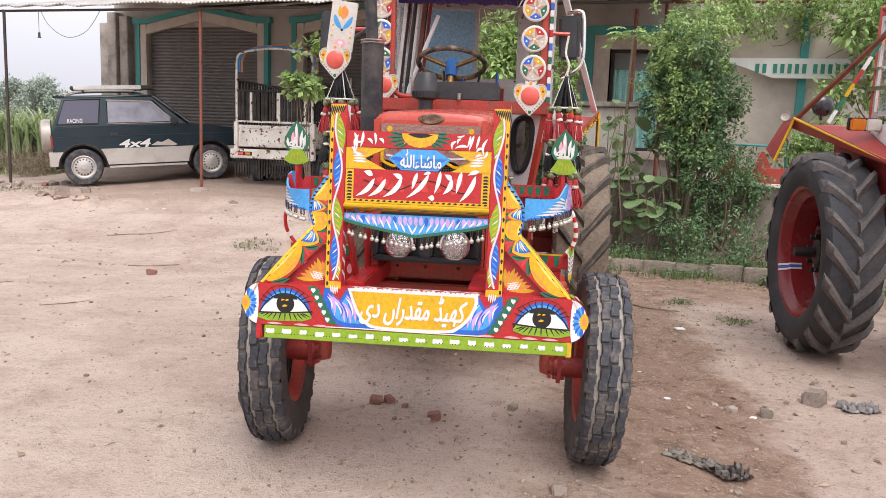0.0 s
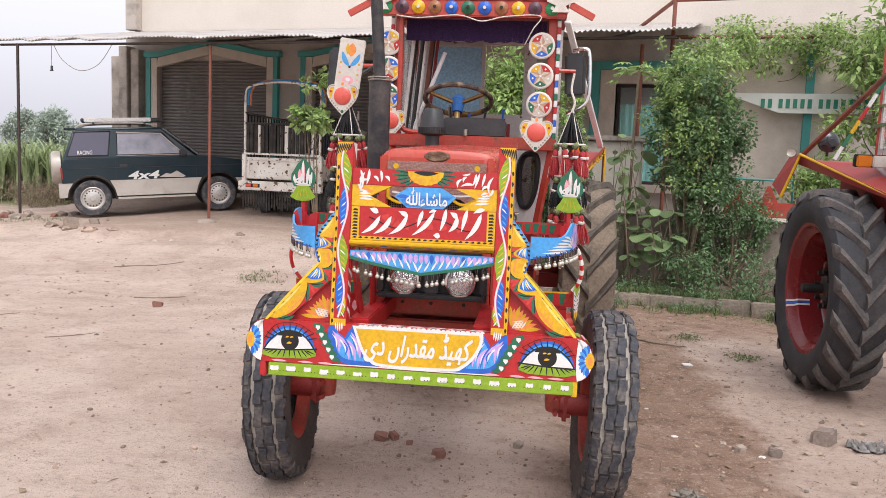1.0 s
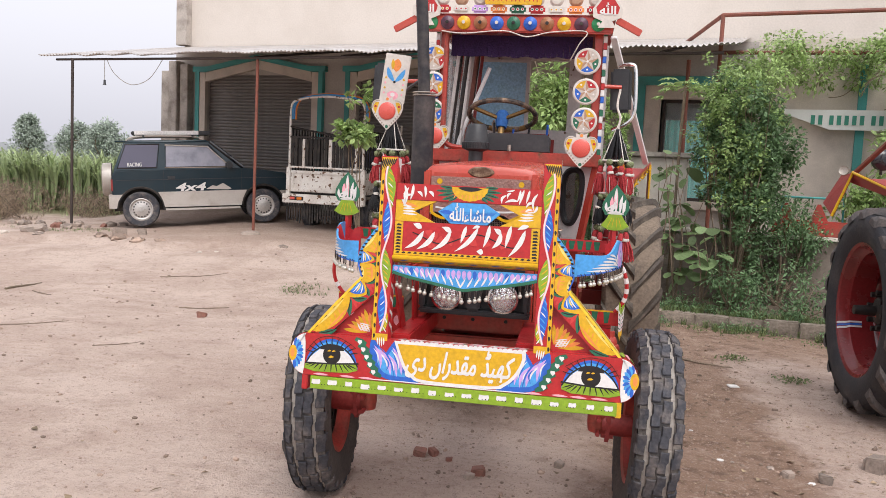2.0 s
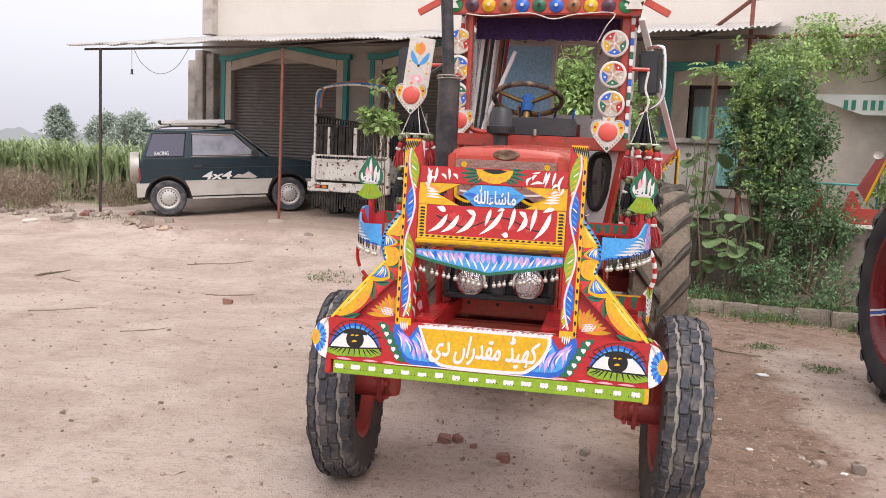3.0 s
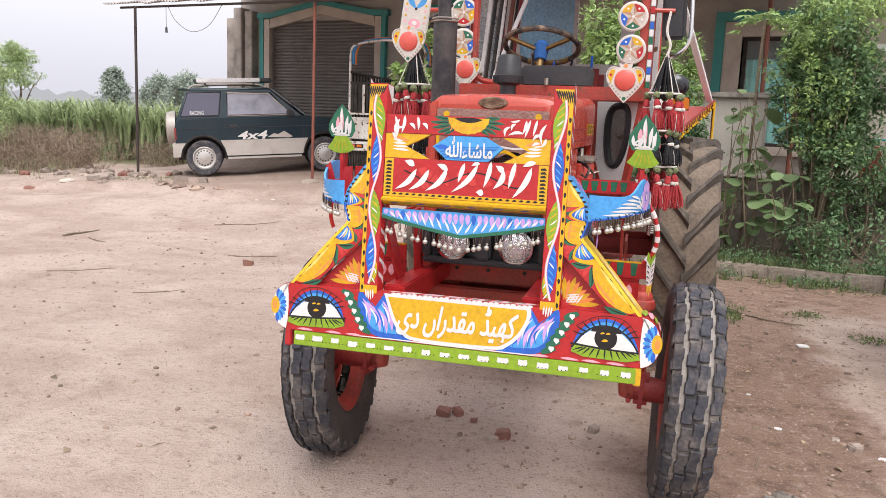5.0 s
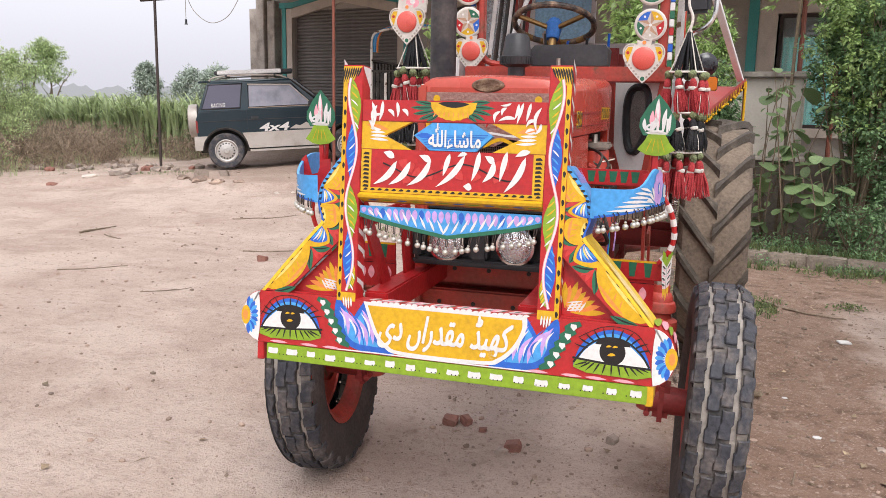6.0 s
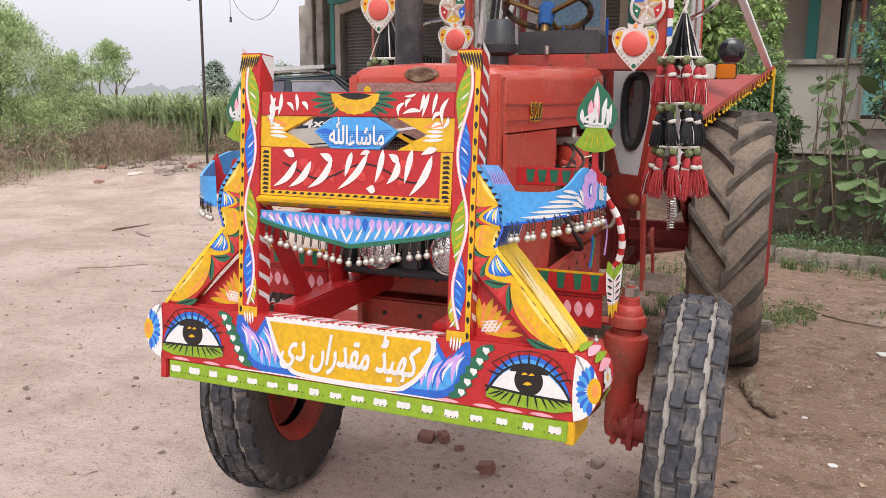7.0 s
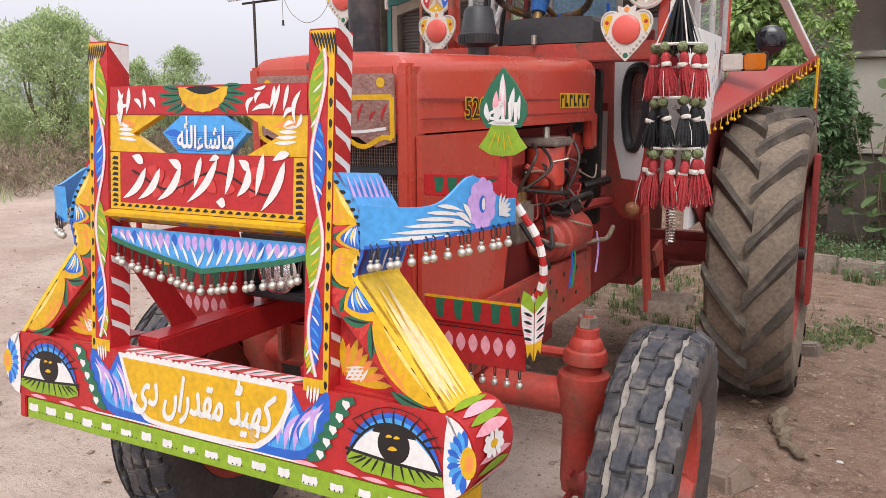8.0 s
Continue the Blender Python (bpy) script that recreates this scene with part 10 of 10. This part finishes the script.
def grass_patch(name, label, spots, n, h, mat, seed):
    """Many bent blades in uneven tufts; spots: x, y, radius."""
    rng = random.Random(seed)
    vs, fs = [], []
    for x0, y0, r, share in spots:
        tufts = max(3, int(r * r * 160 * min(share, 2)))
        roots = []
        for k in range(tufts):
            a, d = rng.uniform(0, math.tau), r * math.sqrt(rng.random())
            roots.append((x0 + d * math.cos(a), y0 + d * math.sin(a), rng.uniform(0.02, 0.07)))
        for k in range(int(n * share)):
            tx, ty, tr = rng.choice(roots)
            a, d = rng.uniform(0, math.tau), tr * rng.random()
            x, y = tx + d * math.cos(a), ty + d * math.sin(a)
            z = max(ground_z(x, y), 0.12 if (y > 6.95 - 0.24 * x + 0.28 and 0.3 < x < 7) else -1)
            hh, w = h * rng.uniform(0.3, 1.3), 0.0030 * rng.uniform(0.5, 1.6)
            b = rng.uniform(0, math.tau)
            dx, dy = math.cos(b), math.sin(b)
            bend = hh * rng.uniform(0.2, 0.9)
            i = len(vs)
            vs += [(x - dy * w, y + dx * w, z), (x + dy * w, y - dx * w, z), (x + dx * bend * 0.4 + dy * w * 0.7, y + dy * bend * 0.4 - dx * w * 0.7, z + hh * 0.7),
                   (x + dx * bend * 0.4 - dy * w * 0.7, y + dy * bend * 0.4 + dx * w * 0.7, z + hh * 0.7), (x + dx * bend, y + dy * bend, z + hh)]
            fs += [(i, i + 1, i + 2, i + 3), (i + 3, i + 2, i + 4)]
    me = bpy.data.meshes.new(name)
    me.from_pydata(vs, [], fs)
    me.materials.append(mat)
    tagged(new(name, me), label, "grass", kind="stuff")


bed = [(0.6 + k * 0.28, 7.32 - k * 0.075 + 0.25 * math.sin(k * 1.7), 0.34, 1.0) for k in range(18)]
grass_patch("bed_grass", "green grass and weeds along the kerb", bed, 520, 0.085, M_GRASS, 3)
grass_patch("shade_grass", "green grass growing under the tractor", [(-0.5, 5.1, 0.45, 1.0), (-0.1, 4.75, 0.40, 1.0), (0.1, 5.4, 0.5, 1.0), (-0.5, 5.8, 0.5, 0.8), (0.35, 4.55, 0.3, 0.8), (-0.2, 6.3, 0.6, 0.6)], 420, 0.075, M_GRASS, 14)
grass_patch("yard_grass", "sparse green tufts in the yard", [(-3.0, 6.8, 0.40, 1.0), (1.2, 4.62, 0.26, 3.4), (1.35, 4.9, 0.25, 0.8), (0.2, 5.4, 0.9, 1.6), (0.4, 4.4, 0.6, 1.2), (-8.2, 9.9, 0.6, 2.0), (0.4, 6.3, 0.5, 0.9), (-10.6, 10.2, 0.8, 0.8)], 150, 0.042, M_GRASS, 4)


def weeds(name, label, spots, n, mat, seed, size):
    """Low creeping weeds: many small leaves hugging the ground."""
    rng = random.Random(seed)
    leaves = []
    for x0, y0, r, h in spots:
        roots = [(x0 + rng.uniform(-r, r), y0 + rng.uniform(-r, r) * 0.7, rng.uniform(0.4, 1.0)) for _ in range(7)]
        for k in range(n):
            x, y, q = rng.choice(roots)
            a, d = rng.uniform(0, math.tau), 0.10 * math.sqrt(rng.random())
            x, y = x + d * math.cos(a), y + d * math.sin(a)
            z = max(ground_z(x, y), 0.12 if (y > 6.95 - 0.24 * x + 0.28 and 0.3 < x < 7) else -1)
            leaves.append((Vector((x, y, z + 0.01 + h * q * rng.random() * (1 - d * 6))), (rvec(rng) + Vector((0, 0, 0.35))).normalized(), (Vector((0, 0, 1)) + rvec(rng) * 0.6).normalized(), size * rng.uniform(0.5, 1.3), size * rng.uniform(0.3, 0.6)))
    ob = leaf_cloud(name, mat, None, leaves, label, "stuff")
    ob["category"] = "weeds"


weeds("bed_weeds", "small leafy weeds along the kerb", [(x, y, 0.26, 0.26) for x, y, r, k in bed] + [(x, y + 0.3, 0.3, 0.34) for x, y, r, k in bed[::2]], 190, M_LEAFBUSH, 41, 0.045)
weeds("yard_weeds", "small green weeds in the yard", [(1.2, 4.62, 0.22, 0.12), (1.32, 4.85, 0.2, 0.10), (1.15, 4.35, 0.15, 0.08), (2.4, 4.25, 0.12, 0.07), (1.9, 6.45, 0.25, 0.10), (2.6, 6.25, 0.28, 0.12), (3.2, 6.05, 0.2, 0.10), (0.5, 6.1, 0.4, 0.10), (0.3, 5.2, 0.4, 0.08), (-3.0, 6.8, 0.3, 0.06), (2.0, 5.0, 0.1, 0.05)], 150, M_GRASS, 42, 0.034)
scrub = []
rng0 = random.Random(77)
while len(scrub) < 330:
    x, y = rng0.uniform(-27, -9.4), rng0.uniform(7.0, 16.2)
    edge = -10.9 - 0.9 * sstep(7.2, 9.5, y) + 1.6 * sstep(12.5, 14.2, y) + 0.5 * noise.noise((y * 0.8, 2, 0))
    if x < edge and rng0.random() < (1.0 if x > -17 else 0.45):
        scrub.append((x, y, rng0.uniform(0.4, 0.9), rng0.uniform(0.5, 1.3)))


def scrub_band():
    rng = random.Random(78)
    leaves, bm = [], B()
    for x, y, r, k in scrub:
        z = ground_z(x, y)
        h = rng.uniform(0.4, 0.95)
        for j in range(int(230 * k)):
            v = rvec(rng)
            p = Vector((x + v.x * r * 0.9, y + v.y * r * 0.6, z + h * 0.45 + v.z * h * 0.5))
            leaves.append((p, (rvec(rng) + Vector((0, 0, 0.9))).normalized(), rvec(rng), rng.uniform(0.06, 0.18), rng.uniform(0.010, 0.028)))
    leaf_cloud("dry_scrub", M_SCRUB, None, leaves, "dry brown scrub beyond the yard", "stuff")["category"] = "scrub"


scrub_band()
grass_patch("verge_weeds", "pale green weeds at the field's edge", [(x, y - 0.6, r, s * 0.4) for x, y, r, s in scrub[::4]], 220, 0.26, M_LEAFACA, 6)


def cane_field():
    """Standing fodder crop: long arching blades in clumps."""
    rng = random.Random(55)
    vs, fs = [], []
    count = 0
    while count < 5200:
        t = rng.random()
        y = 15.8 + 34 * t ** 1.9
        x = rng.uniform(-75, -7.5) if rng.random() < 0.6 else rng.uniform(-34, -9)
        if (SHOP.inverted() @ Vector((x, y, 0))).x > -1.2:
            continue
        y += 0.22 * max(0, -x - 14)
        z = ground_z(x, y)
        count += 1
        big = 1 + 0.22 * noise.noise((x * 0.35, y * 0.35, 5))
        for j in range(8):
            b = rng.uniform(0, math.tau)
            dx, dy = math.cos(b), math.sin(b)
            h, out, w = rng.uniform(0.95, 1.55) * big, rng.uniform(0.25, 0.95), rng.uniform(0.022, 0.042)
            z0 = z + rng.uniform(0.0, 0.6)
            i = len(vs)
            for k in range(5):
                u = k / 4
                r = out * u * u + 0.04
                zz = z0 + (h - (z0 - z)) * math.sin(u * 1.9) / math.sin(1.57)
                ww = w * (1 - u ** 2.2) + 0.002
                vs += [(x + dx * r - dy * ww, y + dy * r + dx * ww, zz), (x + dx * r + dy * ww, y + dy * r - dx * ww, zz)]
            fs += [(i + 2 * k, i + 2 * k + 1, i + 2 * k + 3, i + 2 * k + 2) for k in range(4)]
    me = bpy.data.meshes.new("crop_field")
    me.from_pydata(vs, [], fs)
    me.materials.append(M_CANE)
    tagged(new("crop_field", me), "tall green fodder crop with arching blades", "crop", kind="stuff")


cane_field()
leafy("tree", "feathery grey-green acacia at the yard's edge", "tree", (-14.05, 10.2, 0.1), 3.2, 1.15, 12, 56000, 0.072, M_LEAFACA, 21, 0.1, 0.04, 560, lo=0.06, dome=1.8, slim=0.75, rise=0.35, tuft=0.66)
leafy("tree", "pale feathery acacia sapling beside the larger one", "tree", (-15.4, 13.6, 0.1), 2.5, 0.6, 6, 7000, 0.08, M_LEAFACA, 22, 0.1, 0.025, 80, lo=0.15, dome=0.75, slim=0.8, rise=0.2)
leafy("tree", "thin tree with an open umbrella crown", "tree", (-21.4, 21.0, 0.0), 3.45, 1.0, 5, 6500, 0.11, M_LEAFACA, 23, 0.75, 0.05, 90, 0.5, lo=0.64, dome=1.25, slim=0.7)
# far trees, hazy only by their paled leaf colour
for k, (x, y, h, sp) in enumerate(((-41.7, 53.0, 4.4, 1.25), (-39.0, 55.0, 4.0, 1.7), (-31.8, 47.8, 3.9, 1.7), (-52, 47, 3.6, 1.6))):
    leafy("tree", "rounded field tree with haze put into its leaf colour", "tree", (x, y, -0.2), h, sp, 6, 7000, 0.24, M_LEAFFAR, 30 + k, 0.2, 0.10, 120, lo=0.15, dome=sp * 1.1, group="field trees")


def far_line():
    """Line of woods at the horizon; it glows, with the haze put into its colour."""
    vs, fs = [], []
    n = 420
    for k in range(n + 1):
        a = radians(88 + 100 * k / n)
        r = 320
        h = 6.0 + 3.6 * noise.noise((k * 0.11, 0, 0)) + 2.0 * noise.noise((k * 0.37, 4, 0)) + 1.4 * noise.noise((k * 1.1, 9, 0))
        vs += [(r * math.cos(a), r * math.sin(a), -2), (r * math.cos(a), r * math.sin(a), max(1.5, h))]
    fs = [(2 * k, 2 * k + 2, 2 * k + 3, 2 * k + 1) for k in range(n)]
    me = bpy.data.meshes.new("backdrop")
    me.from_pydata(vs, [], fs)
    me.materials.append(emit_mat("glowing_haze_woods", (0.37, 0.375, 0.40), 1.0))
    tagged(new("backdrop", me), "glowing blue-grey line of distant woods with haze put into its colour", "woods", kind="structure")


far_line()


# ---- stones, bricks and litter on the ground ----
def lump(size, seed, squash=0.6, rough=0.35, sub=2):
    t = bmesh.new()
    bmesh.ops.create_icosphere(t, subdivisions=sub, radius=1)
    for v in t.verts:
        k = 1 + rough * noise.noise(v.co * 1.6 + Vector((seed * 3.7, seed, 0))) + rough * 0.4 * noise.noise(v.co * 4 + Vector((seed, 0, 2)))
        v.co = Vector((v.co.x * size * k, v.co.y * size * 0.8 * k, v.co.z * size * squash * k))
    return t


def shard(size, seed):
    """An angular broken piece: a jittered block with chipped edges."""
    rng = random.Random(seed)
    t = bmesh.new()
    bmesh.ops.create_cube(t, size=2)
    for v in t.verts:
        v.co = Vector((v.co.x * size * rng.uniform(0.6, 1.15), v.co.y * size * rng.uniform(0.5, 0.95), v.co.z * size * rng.uniform(0.4, 0.8)))
    bmesh.ops.bevel(t, geom=t.edges[:], offset=size * 0.16, segments=2, affect="EDGES")
    for v in t.verts:
        v.co += Vector([size * 0.12 * noise.noise(v.co * (2.2 / size) + Vector((seed, j * 4.0, 0))) for j in range(3)])
    return t


for k, (x, y, size, mt, nm, lab) in enumerate(((-0.03, 1.29, 0.044, M_BRICK, "brick_piece", "broken red brick piece on the dirt"), (-0.07, 1.23, 0.028, M_STONE, "stone", "small grey stone beside a brick piece"),
                                               (-0.40, 1.50, 0.044, M_BRICK, "brick_piece", "crumbled red brick piece on the dirt"), (-0.32, 1.53, 0.036, M_BRICK, "brick_piece", "crumbled red brick piece on the dirt"), (-0.22, 1.46, 0.022, M_BRICK, "brick_piece", "small crumb of red brick"),
                                               (2.33, 2.07, 0.085, M_STONE, "stone", "brownish stone lying on the dirt"), (0.66, 0.49, 0.045, M_STONE, "stone", "pale flat stone near the front wheel"),
                                               (0.88, 2.08, 0.10, M_PEBBLE, "stone", "mud-caked stone behind the front wheel"), (0.73, 2.63, 0.05, M_STONE, "stone", "pale pebble by the rear wheel"),
                                               (0.42, 1.52, 0.034, M_STONE, "stone", "dark stone near the axle"), (1.75, 1.80, 0.04, M_STONE, "stone", "pale pebble on the dirt"), (1.95, 1.75, 0.045, M_STONE, "stone", "pale pebble on the dirt"),
                                               (-3.54, 5.03, 0.06, M_BRICK, "stone", "reddish stone in the yard"), (-7.1, 9.2, 0.12, M_STONE, "stone", "pale stone in the yard"), (-6.9, 9.6, 0.10, M_STONE, "stone", "pale stone in the yard"),
                                               (1.05, 4.15, 0.08, M_STONE, "stone", "pale stone beside the rear wheel"))):
    bm = B()
    merge(bm, shard(size, k + 1), pose(x, y, ground_z(x, y) + size * 0.32, 8, -6, k * 47))
    single(nm, bm, mt, lab, "stone" if nm == "stone" else "brick", smooth=30)

# slabs and broken earth crust along the edge of the rise
for k, (x, y, size, mt, lab) in enumerate(((-8.75, 9.35, 0.30, M_STONE, "flat grey slab of broken concrete"), (-9.15, 9.0, 0.16, M_TRIM, "pale lump of broken plaster"), (-8.45, 9.0, 0.13, M_STONE, "grey stone at the yard's edge"),
                                           (-9.6, 8.6, 0.13, M_BRICK, "reddish brick lump at the yard's edge"), (-6.9, 8.9, 0.20, M_PEBBLE, "clod of broken brown earth crust"), (-6.5, 8.75, 0.17, M_PEBBLE, "clod of broken brown earth crust"),
                                           (-7.3, 9.0, 0.16, M_PEBBLE, "clod of broken brown earth crust"), (-6.15, 8.85, 0.12, M_PEBBLE, "clod of broken brown earth crust"), (-5.3, 8.5, 0.06, M_TRIM, "white lump of plaster in the yard"), (-5.05, 8.55, 0.05, M_TRIM, "white lump of plaster in the yard"), (-4.1, 8.9, 0.10, M_STONE, "grey stone in the yard"))):
    bm = B()
    merge(bm, lump(size * 0.8, k + 300, 0.42, 0.6), pose(x, y, ground_z(x, y) + size * 0.02, 0, 0, k * 53))
    single("rubble", bm, mt, lab, "rubble", smooth=25)

# rubble heap by the outer post
rng1 = random.Random(90)
for k in range(34):
    x, y = rng1.uniform(-12.2, -8.4), rng1.uniform(10.4, 11.6)
    bm = B()
    merge(bm, lump(rng1.uniform(0.05, 0.14), k + 40, 0.6, 0.5, 1), pose(x, y, ground_z(x, y) + 0.03, 0, 0, rng1.uniform(0, 360)))
    single("rubble", bm, M_BRICK if k % 5 == 0 else M_STONE, "rough lump of rubble near the post", "rubble", "rubble by the field", smooth=25)


def scatter():
    rng = random.Random(60)
    vs, fs = [], []
    proto = []
    for k in range(6):
        t = lump(1, k + 100, 0.6, 0.4, 1)
        t.verts.index_update()
        proto.append(([v.co.copy() for v in t.verts], [[v.index for v in f.verts] for f in t.faces]))
        t.free()
    for k in range(12500):
        if k > 7600:
            x, y = rng.uniform(-6.5, 1.5), rng.uniform(-1.0, 7.5)
        elif k > 4200:
            x, y = rng.uniform(-0.9, 2.6), rng.uniform(-0.2, 5.2)
        elif k % 3:
            x, y = rng.uniform(-5.5, 4.2), rng.uniform(-1.0, 7.5)
        else:
            x, y = rng.uniform(-12, 4.5), rng.uniform(-1.5, 11)
        size = 0.003 + 0.016 * rng.random() ** 7
        if k > 7600:
            size = 0.0025 + 0.007 * rng.random() ** 4
        elif k > 4200:
            size = 0.0035 + 0.009 * rng.random() ** 3
        elif x > 0.9 or y > 7:
            size *= 1.35
        if k % 60 == 7:
            size = rng.uniform(0.010, 0.024)
        z = ground_z(x, y)
        c, s = math.cos(k), math.sin(k)
        pv, pf = proto[k % 6]
        i = len(vs)
        vs += [(x + size * (p.x * c - p.y * s), y + size * (p.x * s + p.y * c), z + size * (p.z + 0.2)) for p in pv]
        fs += [tuple(i + j for j in f) for f in pf]
    me = bpy.data.meshes.new("gravel")
    me.from_pydata(vs, [], fs)
    me.materials.append(M_PEBBLE)
    tagged(new("gravel", me), "scattered grit and small pebbles", "gravel", kind="stuff")
    # straws and dead leaves
    vs, fs = [], []
    for k in range(900):
        x, y = (rng.uniform(0.6, 4.0), rng.uniform(0.3, 6.3)) if k % 3 else (rng.uniform(-9, 2), rng.uniform(0, 9))
        z, a = ground_z(x, y) + 0.006, rng.uniform(0, math.tau)
        ln, w = rng.uniform(0.015, 0.09), rng.uniform(0.0015, 0.006)
        if k % 5 == 0:
            ln, w = rng.uniform(0.03, 0.06), rng.uniform(0.010, 0.022)
        dx, dy = math.cos(a), math.sin(a)
        i = len(vs)
        vs += [(x, y, z), (x + dx * ln * 0.5 - dy * w, y + dy * ln * 0.5 + dx * w, z + 0.004 + w * 0.5), (x + dx * ln, y + dy * ln, z + 0.002), (x + dx * ln * 0.5 + dy * w, y + dy * ln * 0.5 - dx * w, z + 0.003)]
        fs += [(i, i + 1, i + 2), (i, i + 2, i + 3)]
    me = bpy.data.meshes.new("straw")
    me.from_pydata(vs, [], fs)
    me.materials.append(surf("dry_straw", (0.27, 0.20, 0.13), 0.9, island=0.5, bump=0))
    tagged(new("straw", me), "dry straw and dead leaves on the dirt", "straw", kind="stuff")


scatter()


def sticks():
    rng = random.Random(71)
    for k, (pts, r, lab) in enumerate((([(1.0, 2.95), (1.03, 2.75), (1.08, 2.6), (1.16, 2.46)], 0.036, "knobbly dry stick on the dirt"),
                                       ([(1.35, 5.0), (1.62, 4.7), (1.95, 4.62)], 0.012, "thin dry stick on the dirt"),
                                       ([(-6.43, 5.66), (-6.40, 5.85), (-6.36, 5.95), (-6.31, 6.16)], 0.014, "rough dark stick in the yard"),
                                       ([(-6.06, 5.66), (-5.88, 5.52), (-5.65, 5.44)], 0.009, "crooked thin stick in the yard"),
                                       ([(-5.10, 6.97), (-4.85, 7.08), (-4.60, 7.12), (-4.31, 7.32)], 0.008, "thin buried root in the yard"),
                                       ([(-4.0, 5.4), (-3.75, 5.46), (-3.5, 5.62)], 0.008, "thin dry stick in the yard"),
                                       ([(-5.1, 3.85), (-4.85, 3.98), (-4.6, 4.25)], 0.006, "thin dry twig in the yard"),
                                       ([(-3.75, 3.35), (-3.6, 3.5), (-3.5, 3.72)], 0.005, "thin dry twig in the yard"),
                                       ([(1.22, 1.35), (1.25, 1.52)], 0.005, "short pale twig on the dirt"),
                                       ([(0.95, 0.62), (1.08, 0.80)], 0.005, "short pale twig on the dirt"))):
        bm = B()
        line = spline([Vector((x, y, 0)) for x, y in pts], 6)
        run = [Vector((p.x + rng.uniform(-0.6, 0.6) * r, p.y + rng.uniform(-0.6, 0.6) * r, ground_z(p.x, p.y) + r * (0.6 + 0.5 * rng.random()))) for p in line]
        tube(bm, run, [r * rng.uniform(0.75, 1.25) * (1 - 0.6 * i / len(line)) for i in range(len(line))], 7)
        if len(pts) > 2:
            p = run[len(run) // 2]
            tube(bm, [p, p + Vector((rng.uniform(-0.08, 0.08), rng.uniform(0.02, 0.08), r))], [r * 0.6, r * 0.3], 6)
        single("stick", bm, M_BARK if r > 0.012 else M_TWIG, lab, "stick")
    # crumpled plastic lying about
    for k, (x, y, lx, ly, turn, mt, lab) in enumerate(((1.37, 0.99, 0.15, 0.06, -38, surf("dusty_plastic", (0.19, 0.165, 0.135), 0.5, var=0.2, scale=12, stain=0.4, stain_color=(0.06, 0.05, 0.045), bump=0.2), "crumpled dusty plastic sheet on the dirt"),
                                                       (1.53, 0.84, 0.085, 0.075, 20, surf("dark_plastic", (0.055, 0.045, 0.04), 0.4, var=0.2, scale=14, stain=0.4, stain_color=(0.17, 0.14, 0.12), bump=0.2), "crumpled dark plastic bag on the dirt"),
                                                       (2.58, 2.00, 0.12, 0.08, 8, surf("grey_film", (0.20, 0.185, 0.175), 0.3, var=0.2, scale=16, stain=0.3, bump=0.2), "thin grey plastic film on the dirt"))):
        bm = B()
        bmesh.ops.create_grid(bm, x_segments=26, y_segments=14, size=1)
        for v in bm.verts:
            q = Vector((v.co.x * 3, v.co.y * 3, k * 7.3))
            edge = 1 + 0.25 * noise.noise(q * 0.9)
            px, py = v.co.x * lx * edge, v.co.y * ly * edge
            fold = abs(noise.noise(q * 1.3)) * 0.055 + abs(noise.noise(q * 3.1)) * 0.022
            v.co = Vector((px + 0.02 * noise.noise(q * 2), py + 0.02 * noise.noise(q * 2 + Vector((9, 0, 0))), 0.004 + fold * (1.0 if k else 0.7)))
        bmesh.ops.transform(bm, matrix=pose(x, y, ground_z(x, y), 0, 0, turn), verts=bm.verts)
        ob = single("plastic_scrap", bm, mt, lab, "litter", smooth=40)
        so = ob.modifiers.new("thick", "SOLIDIFY")
        so.thickness = 0.002
    # pale chips on the damp earth
    for k, (x, y, size) in enumerate(((1.40, 1.98, 0.026), (1.47, 1.97, 0.018), (1.68, 1.92, 0.030), (1.86, 1.70, 0.024), (1.96, 1.22, 0.022), (2.18, 0.98, 0.030), (1.30, 2.55, 0.018), (2.40, 1.45, 0.022), (1.52, 0.66, 0.026))):
        bm = B()
        merge(bm, lump(size, k + 210, 0.35, 0.4, 1), pose(x, y, ground_z(x, y) + size * 0.15, 0, 0, k * 61))
        single("chip", bm, P_WHITE if k % 3 == 0 else M_STONE, "pale flat chip on the damp earth", "chip", "pale chips", smooth=25)
    bm = B()
    box(bm, -0.045, 0.045, -0.03, 0.03, 0.0, 0.012, 0.003, pose(1.81, 3.86, ground_z(1.81, 3.86) + 0.004, 4, 3, 20))
    single("litter", bm, P_WHITE, "small white paper packet on the dirt", "litter")
    bm = B()
    merge(bm, lump(0.115, 7, 0.33, 0.3), pose(-0.975, 0.93, 0.135, 0, 58, 10))
    single("wheel_chock", bm, M_DIRTBLK, "dark wooden wedge leaning on the tyre", "chock")


sticks()
